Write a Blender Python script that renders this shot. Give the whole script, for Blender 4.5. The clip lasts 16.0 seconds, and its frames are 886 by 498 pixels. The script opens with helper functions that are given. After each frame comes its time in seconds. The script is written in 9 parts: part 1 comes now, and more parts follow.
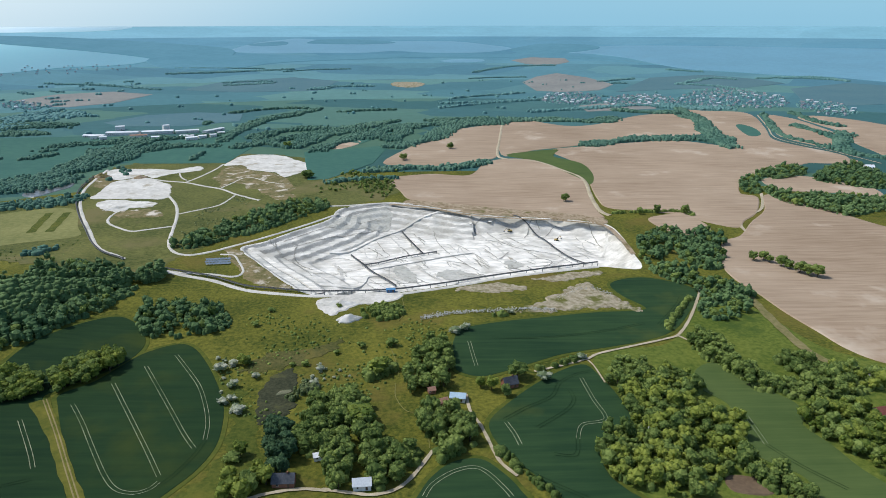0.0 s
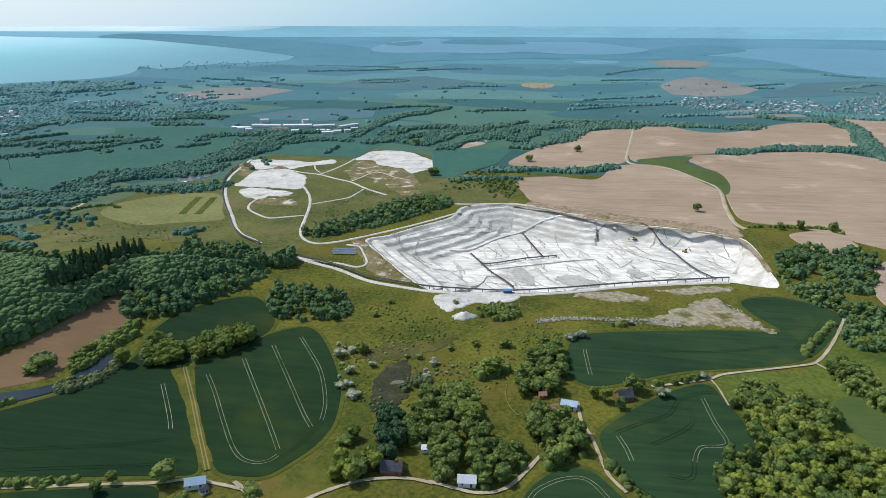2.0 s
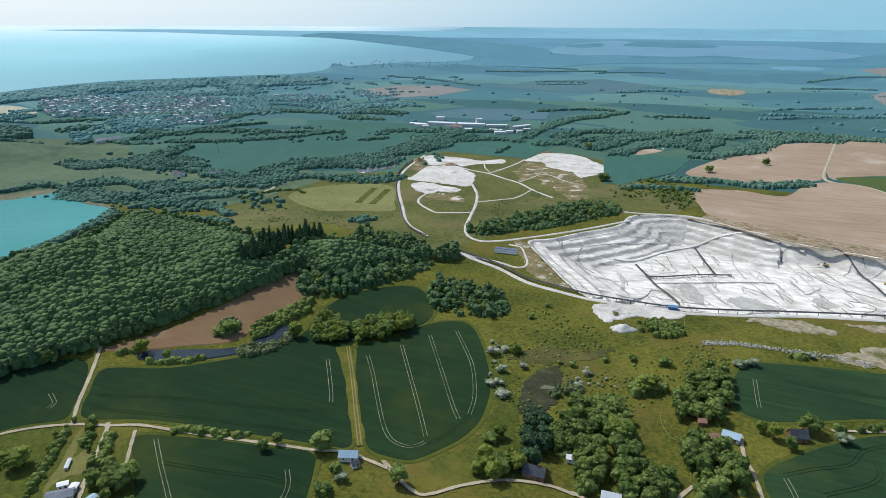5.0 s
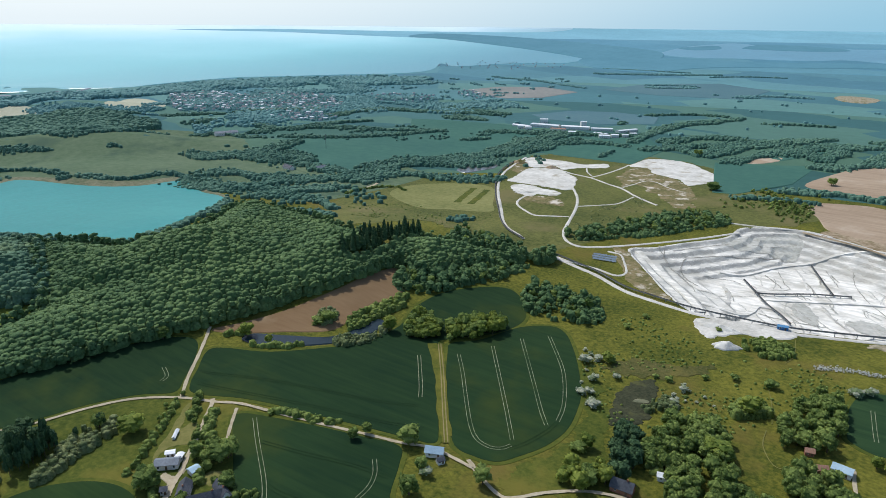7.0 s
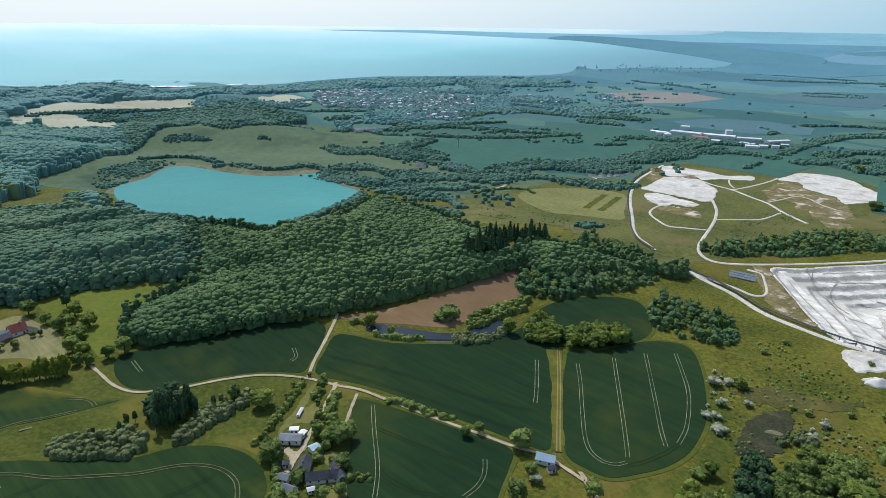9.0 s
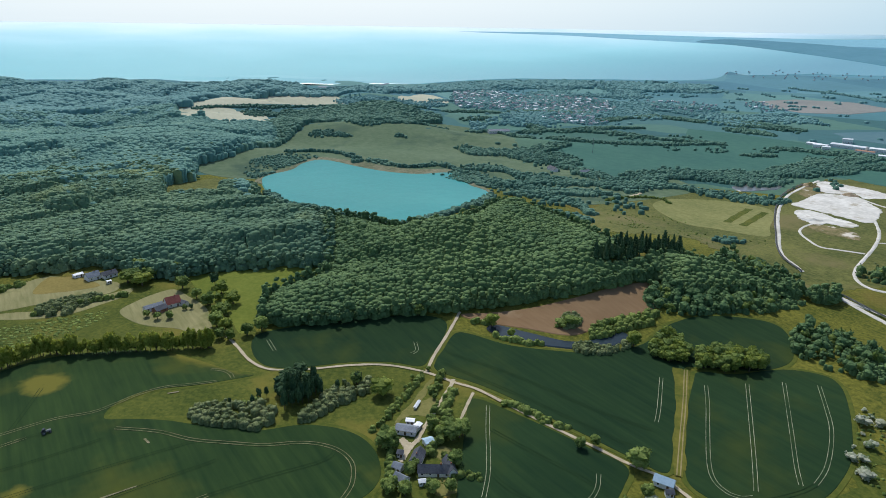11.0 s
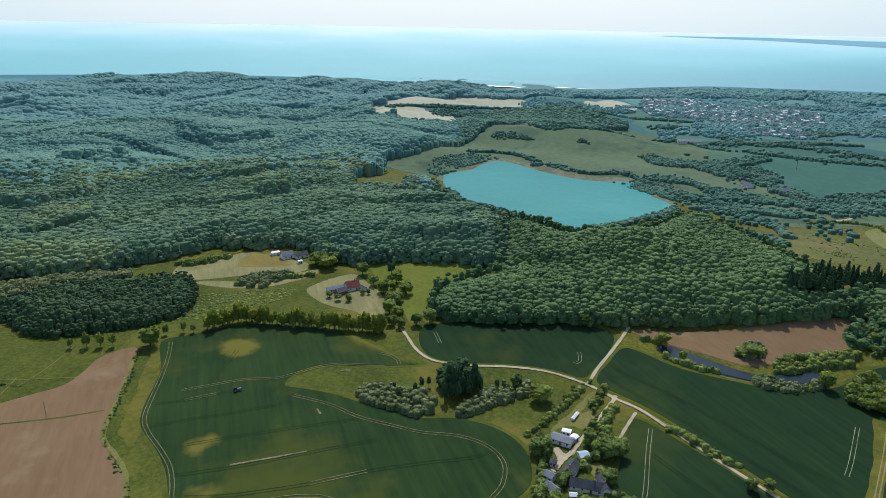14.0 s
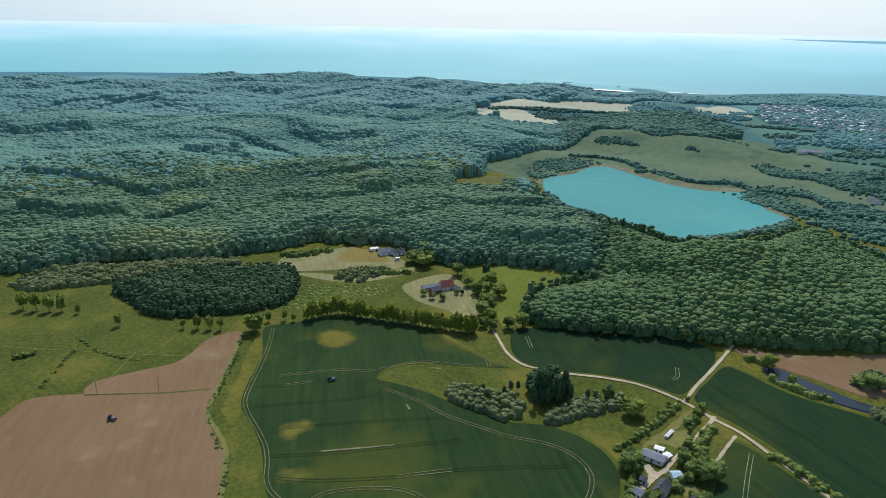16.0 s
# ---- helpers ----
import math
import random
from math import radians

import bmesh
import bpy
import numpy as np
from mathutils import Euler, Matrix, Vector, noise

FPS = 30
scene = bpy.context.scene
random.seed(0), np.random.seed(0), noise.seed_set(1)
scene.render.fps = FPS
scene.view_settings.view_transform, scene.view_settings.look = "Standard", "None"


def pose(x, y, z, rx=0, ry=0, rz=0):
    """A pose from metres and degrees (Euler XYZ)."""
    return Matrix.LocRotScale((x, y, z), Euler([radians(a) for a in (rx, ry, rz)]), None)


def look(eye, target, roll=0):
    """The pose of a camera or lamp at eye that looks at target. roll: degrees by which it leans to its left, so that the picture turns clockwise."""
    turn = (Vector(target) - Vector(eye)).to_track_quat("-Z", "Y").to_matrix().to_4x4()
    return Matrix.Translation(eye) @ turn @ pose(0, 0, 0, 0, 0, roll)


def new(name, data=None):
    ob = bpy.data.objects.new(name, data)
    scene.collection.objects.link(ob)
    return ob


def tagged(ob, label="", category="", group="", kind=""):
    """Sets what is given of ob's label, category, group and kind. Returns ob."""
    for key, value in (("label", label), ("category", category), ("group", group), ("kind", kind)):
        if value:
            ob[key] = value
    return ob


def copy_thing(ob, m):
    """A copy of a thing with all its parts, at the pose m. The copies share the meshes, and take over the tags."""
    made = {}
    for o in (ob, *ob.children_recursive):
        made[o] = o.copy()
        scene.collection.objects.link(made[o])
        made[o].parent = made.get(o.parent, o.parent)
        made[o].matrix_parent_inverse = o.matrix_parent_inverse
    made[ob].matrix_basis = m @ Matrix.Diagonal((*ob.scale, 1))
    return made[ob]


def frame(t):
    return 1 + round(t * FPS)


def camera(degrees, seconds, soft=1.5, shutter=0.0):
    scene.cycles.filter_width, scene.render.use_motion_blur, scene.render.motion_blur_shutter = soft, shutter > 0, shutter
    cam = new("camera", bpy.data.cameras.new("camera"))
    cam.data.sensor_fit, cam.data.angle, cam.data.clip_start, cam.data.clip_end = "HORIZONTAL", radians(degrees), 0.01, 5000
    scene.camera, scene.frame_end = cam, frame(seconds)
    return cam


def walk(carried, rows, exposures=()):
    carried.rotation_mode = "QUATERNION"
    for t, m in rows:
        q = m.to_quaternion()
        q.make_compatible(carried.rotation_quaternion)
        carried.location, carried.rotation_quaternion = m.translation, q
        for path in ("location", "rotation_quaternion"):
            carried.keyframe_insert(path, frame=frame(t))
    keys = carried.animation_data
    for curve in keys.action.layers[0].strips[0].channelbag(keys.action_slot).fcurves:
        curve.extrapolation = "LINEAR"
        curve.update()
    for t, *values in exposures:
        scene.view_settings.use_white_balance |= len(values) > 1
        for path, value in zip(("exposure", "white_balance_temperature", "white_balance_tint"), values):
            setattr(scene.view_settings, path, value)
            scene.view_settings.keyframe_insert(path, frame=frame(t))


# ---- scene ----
EYE = Vector((0.0, 0.0, 200.0))
ROWS = [  # seconds, heading to the left of north, tilt, lean
    (0.0, -1.86, -18.96, -0.04),
    (0.5, 0.52, -18.95, -0.01),
    (1.0, 3.01, -18.94, 0.02),
    (1.5, 5.87, -18.94, 0.05),
    (2.0, 8.98, -18.93, 0.08),
    (2.5, 11.83, -18.92, 0.12),
    (3.0, 14.48, -18.91, 0.16),
    (3.5, 16.88, -18.91, 0.20),
    (4.0, 19.23, -18.90, 0.24),
    (6.5, 29.99, -18.87, 0.48),
    (7.0, 32.32, -18.87, 0.53),
    (7.5, 34.86, -18.86, 0.58),
    (8.0, 37.64, -18.86, 0.63),
    (8.5, 40.55, -18.86, 0.68),
    (9.0, 43.61, -18.85, 0.73),
    (11.5, 57.55, -18.84, 0.94),
    (12.0, 60.08, -18.83, 0.98),
    (12.5, 62.88, -18.83, 1.01),
    (13.0, 65.60, -18.83, 1.04),
    (13.5, 68.16, -18.83, 1.07),
    (14.0, 70.50, -18.82, 1.09),
    (14.5, 72.75, -18.82, 1.11),
    (15.0, 74.95, -18.82, 1.13),
    (15.5, 77.11, -18.82, 1.14),
    (16.0, 79.19, -18.81, 1.14),
]


def aim(yaw, pitch, lean):
    a, p = radians(yaw), radians(pitch)
    way = Vector((-math.sin(a) * math.cos(p), math.cos(a) * math.cos(p), math.sin(p)))
    return look(EYE, EYE + way * 100, lean)


cam = camera(67.24, 16.0, soft=0.5)
walk(cam, [(t, aim(a, b, c)) for t, a, b, c in ROWS])

# ---- light ----
SUN_AZ, SUN_EL = 72.0, 54.0  # degrees left of north, above the horizon
world = bpy.data.worlds.new("sky")
scene.world = world
world.use_nodes = True
wt = world.node_tree
sky = wt.nodes.new("ShaderNodeTexSky")
sky.sky_type, sky.sun_disc = "NISHITA", False
sky.sun_elevation, sky.sun_rotation = radians(SUN_EL), radians(-SUN_AZ)
sky.air_density, sky.dust_density, sky.ozone_density = 1.0, 1.6, 1.6


def wnode(kind, **ins):
    k = wt.nodes.new(kind)
    for key, v in ins.items():
        if hasattr(v, "links"):
            wt.links.new(v, k.inputs[int(key[1:])])
        else:
            k.inputs[int(key[1:])].default_value = v
    return k


sa, se = radians(SUN_AZ), radians(SUN_EL)
SUNWARD = (-math.sin(sa) * math.cos(se), math.cos(sa) * math.cos(se), math.sin(se))
# summer haze: the sky pales towards the horizon, most of all under the sun
coord = wt.nodes.new("ShaderNodeTexCoord")
split = wnode("ShaderNodeSeparateXYZ", i0=coord.outputs["Generated"])
low = wnode("ShaderNodeMapRange", i0=split.outputs[2], i1=0.0, i2=0.26, i3=0.9, i4=0.0)
low.interpolation_type = "SMOOTHERSTEP"
facing = wt.nodes.new("ShaderNodeVectorMath")
facing.operation = "DOT_PRODUCT"
wt.links.new(coord.outputs["Generated"], facing.inputs[0])
facing.inputs[1].default_value = SUNWARD
glow = wnode("ShaderNodeMapRange", i0=facing.outputs["Value"], i1=0.12, i2=0.72, i3=0.0, i4=1.0)
glow.interpolation_type = "SMOOTHSTEP"
tone = wt.nodes.new("ShaderNodeMix")
tone.data_type = "RGBA"
wt.links.new(glow.outputs[0], tone.inputs["Factor"])
tone.inputs["A"].default_value, tone.inputs["B"].default_value = (2.0, 3.9, 5.0, 1), (6.3, 6.7, 6.75, 1)
veil = wt.nodes.new("ShaderNodeMix")
veil.data_type = "RGBA"
wt.links.new(low.outputs[0], veil.inputs["Factor"])
wt.links.new(sky.outputs[0], veil.inputs["A"])
wt.links.new(tone.outputs["Result"], veil.inputs["B"])
wt.links.new(veil.outputs["Result"], wt.nodes["Background"].inputs[0])
wt.nodes["Background"].inputs[1].default_value = 0.145
sun = new("sun", bpy.data.lights.new("sun", "SUN"))
sun.data.energy, sun.data.angle, sun.data.color = 3.1, radians(0.6), (1.0, 0.96, 0.9)
sun.matrix_world = look((-math.sin(sa) * math.cos(se) * 900, math.cos(sa) * math.cos(se) * 900, math.sin(se) * 900), (0, 0, 0))
scene.view_settings.exposure = 0.05
scene.view_settings.use_white_balance = True
scene.view_settings.white_balance_temperature = 6200


# ---- materials ----
def material(name, low, high, grain=1.0, patch=0.02, rough=0.95, bump=0.0, spec=0.08, island=0.0, worn=None, stretch=None, leaf=0.0, mottle=1.8, sheen=0.0):
    """A weathered surface: two colours mixed by coarse patches and fine grain; worn: a third colour in scattered stains."""
    m = bpy.data.materials.new(name)
    m.use_nodes = True
    n, ln = m.node_tree.nodes, m.node_tree.links
    bsdf = n["Principled BSDF"]
    bsdf.inputs["Roughness"].default_value = rough
    bsdf.inputs["Specular IOR Level"].default_value = spec
    if sheen:
        bsdf.inputs["Sheen Weight"].default_value = sheen
        bsdf.inputs["Sheen Roughness"].default_value = 0.6
        bsdf.inputs["Sheen Tint"].default_value = (0.45, 0.95, 0.85, 1)
    geo = n.new("ShaderNodeNewGeometry")
    place = geo.outputs["Position"]
    if stretch:
        mp = n.new("ShaderNodeMapping")
        mp.inputs["Rotation"].default_value = (0, 0, radians(stretch[0]))
        mp.inputs["Scale"].default_value = (stretch[1], 1, 1)
        ln.new(place, mp.inputs["Vector"])
        fine_place = mp.outputs[0]
    else:
        fine_place = place

    def noisy(scale, detail, src):
        t = n.new("ShaderNodeTexNoise")
        t.inputs["Scale"].default_value, t.inputs["Detail"].default_value = scale, detail
        t.inputs["Roughness"].default_value = 0.62
        ln.new(src, t.inputs["Vector"])
        return t.outputs["Fac"]

    def maths(op, a, b):
        k = n.new("ShaderNodeMath")
        k.operation = op
        for i, v in ((0, a), (1, b)):
            if isinstance(v, (int, float)):
                k.inputs[i].default_value = v
            else:
                ln.new(v, k.inputs[i])
        return k.outputs[0]

    fine, coarse = noisy(grain, 5, fine_place), noisy(patch, 4, place)
    f = maths("ADD", maths("MULTIPLY", maths("SUBTRACT", fine, 0.5), mottle), maths("MULTIPLY", maths("SUBTRACT", coarse, 0.5), 1.7))
    if island:
        f = maths("ADD", f, maths("MULTIPLY", maths("SUBTRACT", geo.outputs["Random Per Island"], 0.5), island))
        info = n.new("ShaderNodeObjectInfo")
        f = maths("ADD", f, maths("MULTIPLY", maths("SUBTRACT", info.outputs["Random"], 0.5), island * 0.7))
    f = maths("ADD", f, 0.5)
    mix = n.new("ShaderNodeMix")
    mix.data_type, mix.clamp_factor = "RGBA", True
    ln.new(f, mix.inputs["Factor"])
    mix.inputs["A"].default_value, mix.inputs["B"].default_value = (*low, 1), (*high, 1)
    out = mix.outputs["Result"]
    if worn:
        colour, scale, cut = worn
        spots = noisy(scale, 5, place)
        ramp = n.new("ShaderNodeMapRange")
        ramp.inputs["From Min"].default_value, ramp.inputs["From Max"].default_value = cut, cut + 0.12
        ln.new(spots, ramp.inputs["Value"])
        wear = n.new("ShaderNodeMix")
        wear.data_type = "RGBA"
        ln.new(ramp.outputs[0], wear.inputs["Factor"])
        ln.new(out, wear.inputs["A"])
        wear.inputs["B"].default_value = (*colour, 1)
        out = wear.outputs["Result"]
    ln.new(out, bsdf.inputs["Base Color"])
    if bump:
        b = n.new("ShaderNodeBump")
        b.inputs["Strength"].default_value, b.inputs["Distance"].default_value = 1.0, bump
        ln.new(fine, b.inputs["Height"])
        ln.new(b.outputs[0], bsdf.inputs["Normal"])
    if leaf:  # light that shines through the leaves
        thin = n.new("ShaderNodeBsdfTranslucent")
        ln.new(out, thin.inputs["Color"])
        both = n.new("ShaderNodeMixShader")
        both.inputs[0].default_value = leaf
        ln.new(bsdf.outputs[0], both.inputs[1])
        ln.new(thin.outputs[0], both.inputs[2])
        ln.new(both.outputs[0], n["Material Output"].inputs["Surface"])
    return m


def water_material(name, deep, rough, wave, dist, spec=0.5):
    m = material(name, deep, tuple(c * 1.25 for c in deep), grain=wave, patch=0.004, rough=rough, bump=dist, spec=spec)
    m.node_tree.nodes["Principled BSDF"].inputs["IOR"].default_value = 1.33
    return m


# rough grass shifted bluer, standing for haze over the further ground
HAZED_GRASS = material("hazed_rough_grass", (0.054, 0.070, 0.019), (0.148, 0.148, 0.044), grain=0.3, patch=0.014, bump=0.4, worn=((0.145, 0.130, 0.052), 0.012, 0.54), mottle=2.2)
GRASS = material("rough_grass", (0.043, 0.059, 0.0095), (0.155, 0.147, 0.024), grain=0.42, patch=0.018, bump=0.5, worn=((0.132, 0.106, 0.026), 0.011, 0.53), mottle=2.5)
MEADOW = material("meadow", (0.038, 0.058, 0.010), (0.108, 0.118, 0.021), grain=0.4, patch=0.016, bump=0.4, worn=((0.135, 0.122, 0.024), 0.016, 0.55), mottle=2.3)
EAST_MEADOW = material("grazed_meadow", (0.052, 0.085, 0.013), (0.134, 0.156, 0.029), grain=0.35, patch=0.02, bump=0.4, worn=((0.048, 0.080, 0.016), 0.03, 0.56), mottle=2.4)
PASTURE = material("bright_pasture", (0.085, 0.115, 0.016), (0.15, 0.17, 0.03), grain=0.3, patch=0.02, bump=0.3)
BARESOIL = material("bare_field_soil", (0.07, 0.08, 0.03), (0.27, 0.23, 0.145), grain=0.3, patch=0.1, mottle=2.6)
BROWNCUT = material("brown_cut_earth", (0.17, 0.125, 0.065), (0.40, 0.32, 0.22), grain=0.3, patch=0.06, bump=0.5, worn=((0.13, 0.115, 0.04), 0.05, 0.55), mottle=2.2)
MARGIN = material("field_margin_grass", (0.046, 0.068, 0.011), (0.100, 0.108, 0.019), grain=0.3, patch=0.05, bump=0.3, mottle=2.0)
PALE_MEADOW = material("dry_meadow", (0.066, 0.110, 0.057), (0.120, 0.162, 0.094), grain=0.12, patch=0.010, bump=0.2, worn=((0.057, 0.096, 0.060), 0.012, 0.54))
WHEAT = material("wheat", (0.0115, 0.030, 0.0100), (0.032, 0.060, 0.0155), grain=0.3, patch=0.010, bump=0.15, stretch=(12, 0.06), worn=((0.054, 0.068, 0.013), 0.009, 0.53), mottle=1.5)
WHEAT_DEEP = material("deep_green_wheat", (0.0072, 0.0232, 0.0098), (0.0205, 0.0455, 0.0150), grain=0.3, patch=0.010, bump=0.15, stretch=(-58, 0.06), worn=((0.032, 0.050, 0.012), 0.009, 0.55), mottle=1.5)
WHEAT_PALE = material("lighter_wheat", (0.0125, 0.0345, 0.0155), (0.033, 0.067, 0.0245), grain=0.3, patch=0.010, bump=0.15, stretch=(4, 0.06), worn=((0.050, 0.072, 0.020), 0.009, 0.54), mottle=1.5)
YOUNG = material("young_crop", (0.050, 0.082, 0.024), (0.096, 0.130, 0.038), grain=0.3, patch=0.012, bump=0.15, stretch=(-35, 0.06), mottle=1.1)
SOIL = material("bare_soil", (0.146, 0.092, 0.046), (0.212, 0.142, 0.076), grain=0.3, patch=0.01, bump=0.12, stretch=(25, 0.15), worn=((0.235, 0.170, 0.10), 0.012, 0.56), mottle=1.2)
TAN = material("dry_soil", (0.250, 0.182, 0.118), (0.400, 0.308, 0.212), grain=0.25, patch=0.006, bump=0.12, stretch=(-20, 0.08), worn=((0.45, 0.37, 0.275), 0.012, 0.58), mottle=1.7)
MOWN = material("mown_meadow", (0.135, 0.145, 0.048), (0.225, 0.22, 0.082), grain=0.2, patch=0.012, bump=0.2, mottle=2.0)
MUDWATER = water_material("grey_pond_water", (0.09, 0.10, 0.095), 0.25, 0.3, 0.02)
STUBBLE = material("pale_stubble", (0.31, 0.32, 0.225), (0.42, 0.42, 0.305), grain=0.2, patch=0.01)
HAY = material("cut_hay", (0.15, 0.15, 0.062), (0.255, 0.235, 0.11), grain=0.4, patch=0.02, stretch=(40, 0.1), worn=((0.10, 0.115, 0.035), 0.02, 0.58))
STUBBLE_GOLD = material("golden_dry_grass", (0.15, 0.125, 0.035), (0.235, 0.19, 0.06), grain=0.4, patch=0.03)
# crop of far fields, with blue haze in the base colour
HAZED_CROP = material("hazed_green_crop", (0.038, 0.106, 0.085), (0.059, 0.142, 0.102), grain=0.08, patch=0.006)
CHALK = material("chalk", (0.40, 0.385, 0.33), (0.70, 0.68, 0.61), grain=0.16, patch=0.03, bump=0.5, worn=((0.36, 0.33, 0.25), 0.05, 0.55), mottle=1.5)
HAUL = material("driven_chalk", (0.38, 0.365, 0.31), (0.64, 0.615, 0.545), grain=0.4, patch=0.04)
GRAVEL = material("pale_gravel", (0.30, 0.255, 0.165), (0.47, 0.405, 0.285), grain=0.5, patch=0.05)
TRACK = material("earth_track", (0.16, 0.135, 0.055), (0.26, 0.215, 0.095), grain=0.6, patch=0.05)
TRAM = material("wheel_rut", (0.08, 0.11, 0.055), (0.31, 0.33, 0.21), grain=0.3, patch=0.05, mottle=2.4)
SPOIL = material("overgrown_spoil", (0.085, 0.090, 0.026), (0.24, 0.19, 0.10), grain=0.25, patch=0.05, bump=0.5, worn=((0.55, 0.50, 0.41), 0.06, 0.545), mottle=2.2)
FALLOW = material("dry_field_edge", (0.12, 0.115, 0.04), (0.215, 0.185, 0.085), grain=0.3, patch=0.04, mottle=2.2)
WORNRUT = material("worn_earth_rut", (0.06, 0.075, 0.03), (0.21, 0.195, 0.105), grain=0.35, patch=0.05, mottle=2.2)
PATHGRASS = material("trodden_grass", (0.11, 0.115, 0.03), (0.19, 0.175, 0.06), grain=0.5, patch=0.05)
GREYCHALK = material("grey_chalk_marl", (0.22, 0.215, 0.18), (0.40, 0.385, 0.33), grain=0.3, patch=0.05, bump=0.4)
SCRAPE = material("scraped_chalk_soil", (0.17, 0.145, 0.075), (0.44, 0.385, 0.285), grain=0.3, patch=0.06, bump=0.4, worn=((0.11, 0.112, 0.03), 0.06, 0.51), mottle=2.2)
LEAF = material("beech_leaves", (0.104, 0.162, 0.040), (0.290, 0.362, 0.094), grain=0.9, patch=0.03, rough=0.75, spec=0.12, island=0.9, leaf=0.42, bump=0.6, mottle=2.0)
HILL_LEAF = material("hill_beech_leaves", (0.046, 0.098, 0.042), (0.140, 0.210, 0.074), grain=0.8, patch=0.014, rough=0.8, spec=0.1, island=0.4, leaf=0.05, bump=0.45, mottle=1.5)
# first step of painted haze: forest leaves bluer than on the hill
HAZED_UPLAND_LEAF = material("hazed_upland_leaves", (0.060, 0.128, 0.080), (0.158, 0.240, 0.122), grain=0.6, patch=0.010, rough=0.8, spec=0.1, island=0.25, leaf=0.05, bump=0.25, mottle=1.0, worn=((0.210, 0.268, 0.112), 0.008, 0.55))
LEAF_YELLOW = material("young_oak_leaves", (0.105, 0.160, 0.026), (0.30, 0.345, 0.062), grain=0.8, patch=0.03, rough=0.7, spec=0.15, island=0.9, leaf=0.4, bump=0.5)
LEAF_POPLAR = material("poplar_leaves", (0.18, 0.23, 0.03), (0.42, 0.44, 0.08), grain=0.3, patch=0.03, rough=0.7, spec=0.15, island=0.8, leaf=0.6)
LEAF_DARK = material("pine_needles", (0.030, 0.068, 0.031), (0.076, 0.130, 0.052), grain=0.8, patch=0.03, rough=0.75, spec=0.12, island=0.9, leaf=0.15, bump=0.6)
LEAF_GREY = material("willow_leaves", (0.118, 0.165, 0.064), (0.300, 0.340, 0.150), grain=0.9, patch=0.05, rough=0.75, spec=0.12, island=0.9, leaf=0.4, bump=0.7, mottle=2.0)
BLOSSOM = material("may_blossom", (0.19, 0.25, 0.12), (0.50, 0.51, 0.38), grain=0.6, patch=0.1, rough=0.8, island=1.2, leaf=0.4)
# far trees: aerial haze mixed into both leaf colours
HAZED_LEAF = material("hazed_woodland_leaves", (0.054, 0.132, 0.096), (0.132, 0.236, 0.158), grain=0.3, patch=0.01, rough=0.8, spec=0.1, island=0.5, leaf=0.12, bump=0.4)
HAZED_COAST_LEAF = material("hazed_coastal_leaves", (0.108, 0.244, 0.232), (0.176, 0.322, 0.290), grain=0.2, patch=0.01, rough=0.8, spec=0.1, island=0.4, leaf=0.12, bump=0.3)
BARK = material("bark", (0.06, 0.045, 0.03), (0.12, 0.095, 0.07), grain=3.0, patch=0.5, rough=0.95)
# further steps of haze mixed into the canopy colour, paler and bluer
HAZED_MID_CANOPY = material("hazed_middle_canopy", (0.080, 0.186, 0.158), (0.156, 0.284, 0.214), grain=0.4, patch=0.007, rough=0.8, spec=0.1, leaf=0.06, bump=0.2, mottle=1.0, island=0.2, worn=((0.188, 0.300, 0.204), 0.006, 0.56))
HAZED_FAR_CANOPY = material("hazed_far_canopy", (0.098, 0.222, 0.214), (0.162, 0.298, 0.264), grain=0.25, patch=0.006, rough=0.8, spec=0.1, leaf=0.1, bump=0.2, mottle=0.8, island=0.2)
# far water lightened in its base colour to match the haze
LAGOON = water_material("hazed_lagoon_water", (0.110, 0.242, 0.295), 0.4, 0.05, 0.3, 0.2)
TURQUOISE = water_material("turquoise_lake_water", (0.038, 0.206, 0.190), 0.4, 0.2, 0.02, 0.08)
PONDWATER = water_material("pond_water", (0.016, 0.028, 0.034), 0.2, 0.3, 0.02, 0.25)
MUD = material("pond_mud", (0.10, 0.07, 0.045), (0.16, 0.115, 0.07), grain=0.5, patch=0.1)

HEATH = material("dark_heath", (0.046, 0.056, 0.014), (0.110, 0.100, 0.034), grain=0.5, patch=0.06, bump=0.6, mottle=2.4, worn=((0.125, 0.110, 0.03), 0.05, 0.53))
SHORE = material("lake_shore", (0.075, 0.095, 0.048), (0.205, 0.195, 0.125), grain=0.2, patch=0.03, bump=0.3, mottle=2.4)
# bare soil of far fields, greyed to carry the haze
HAZED_TAN = material("hazed_brown_field", (0.17, 0.18, 0.165), (0.25, 0.245, 0.215), grain=0.08, patch=0.006)
# white town walls dulled in their colour to show haze
TOWNWALL = material("hazed_town_wall", (0.36, 0.40, 0.42), (0.58, 0.61, 0.62), grain=0.5, patch=0.05)


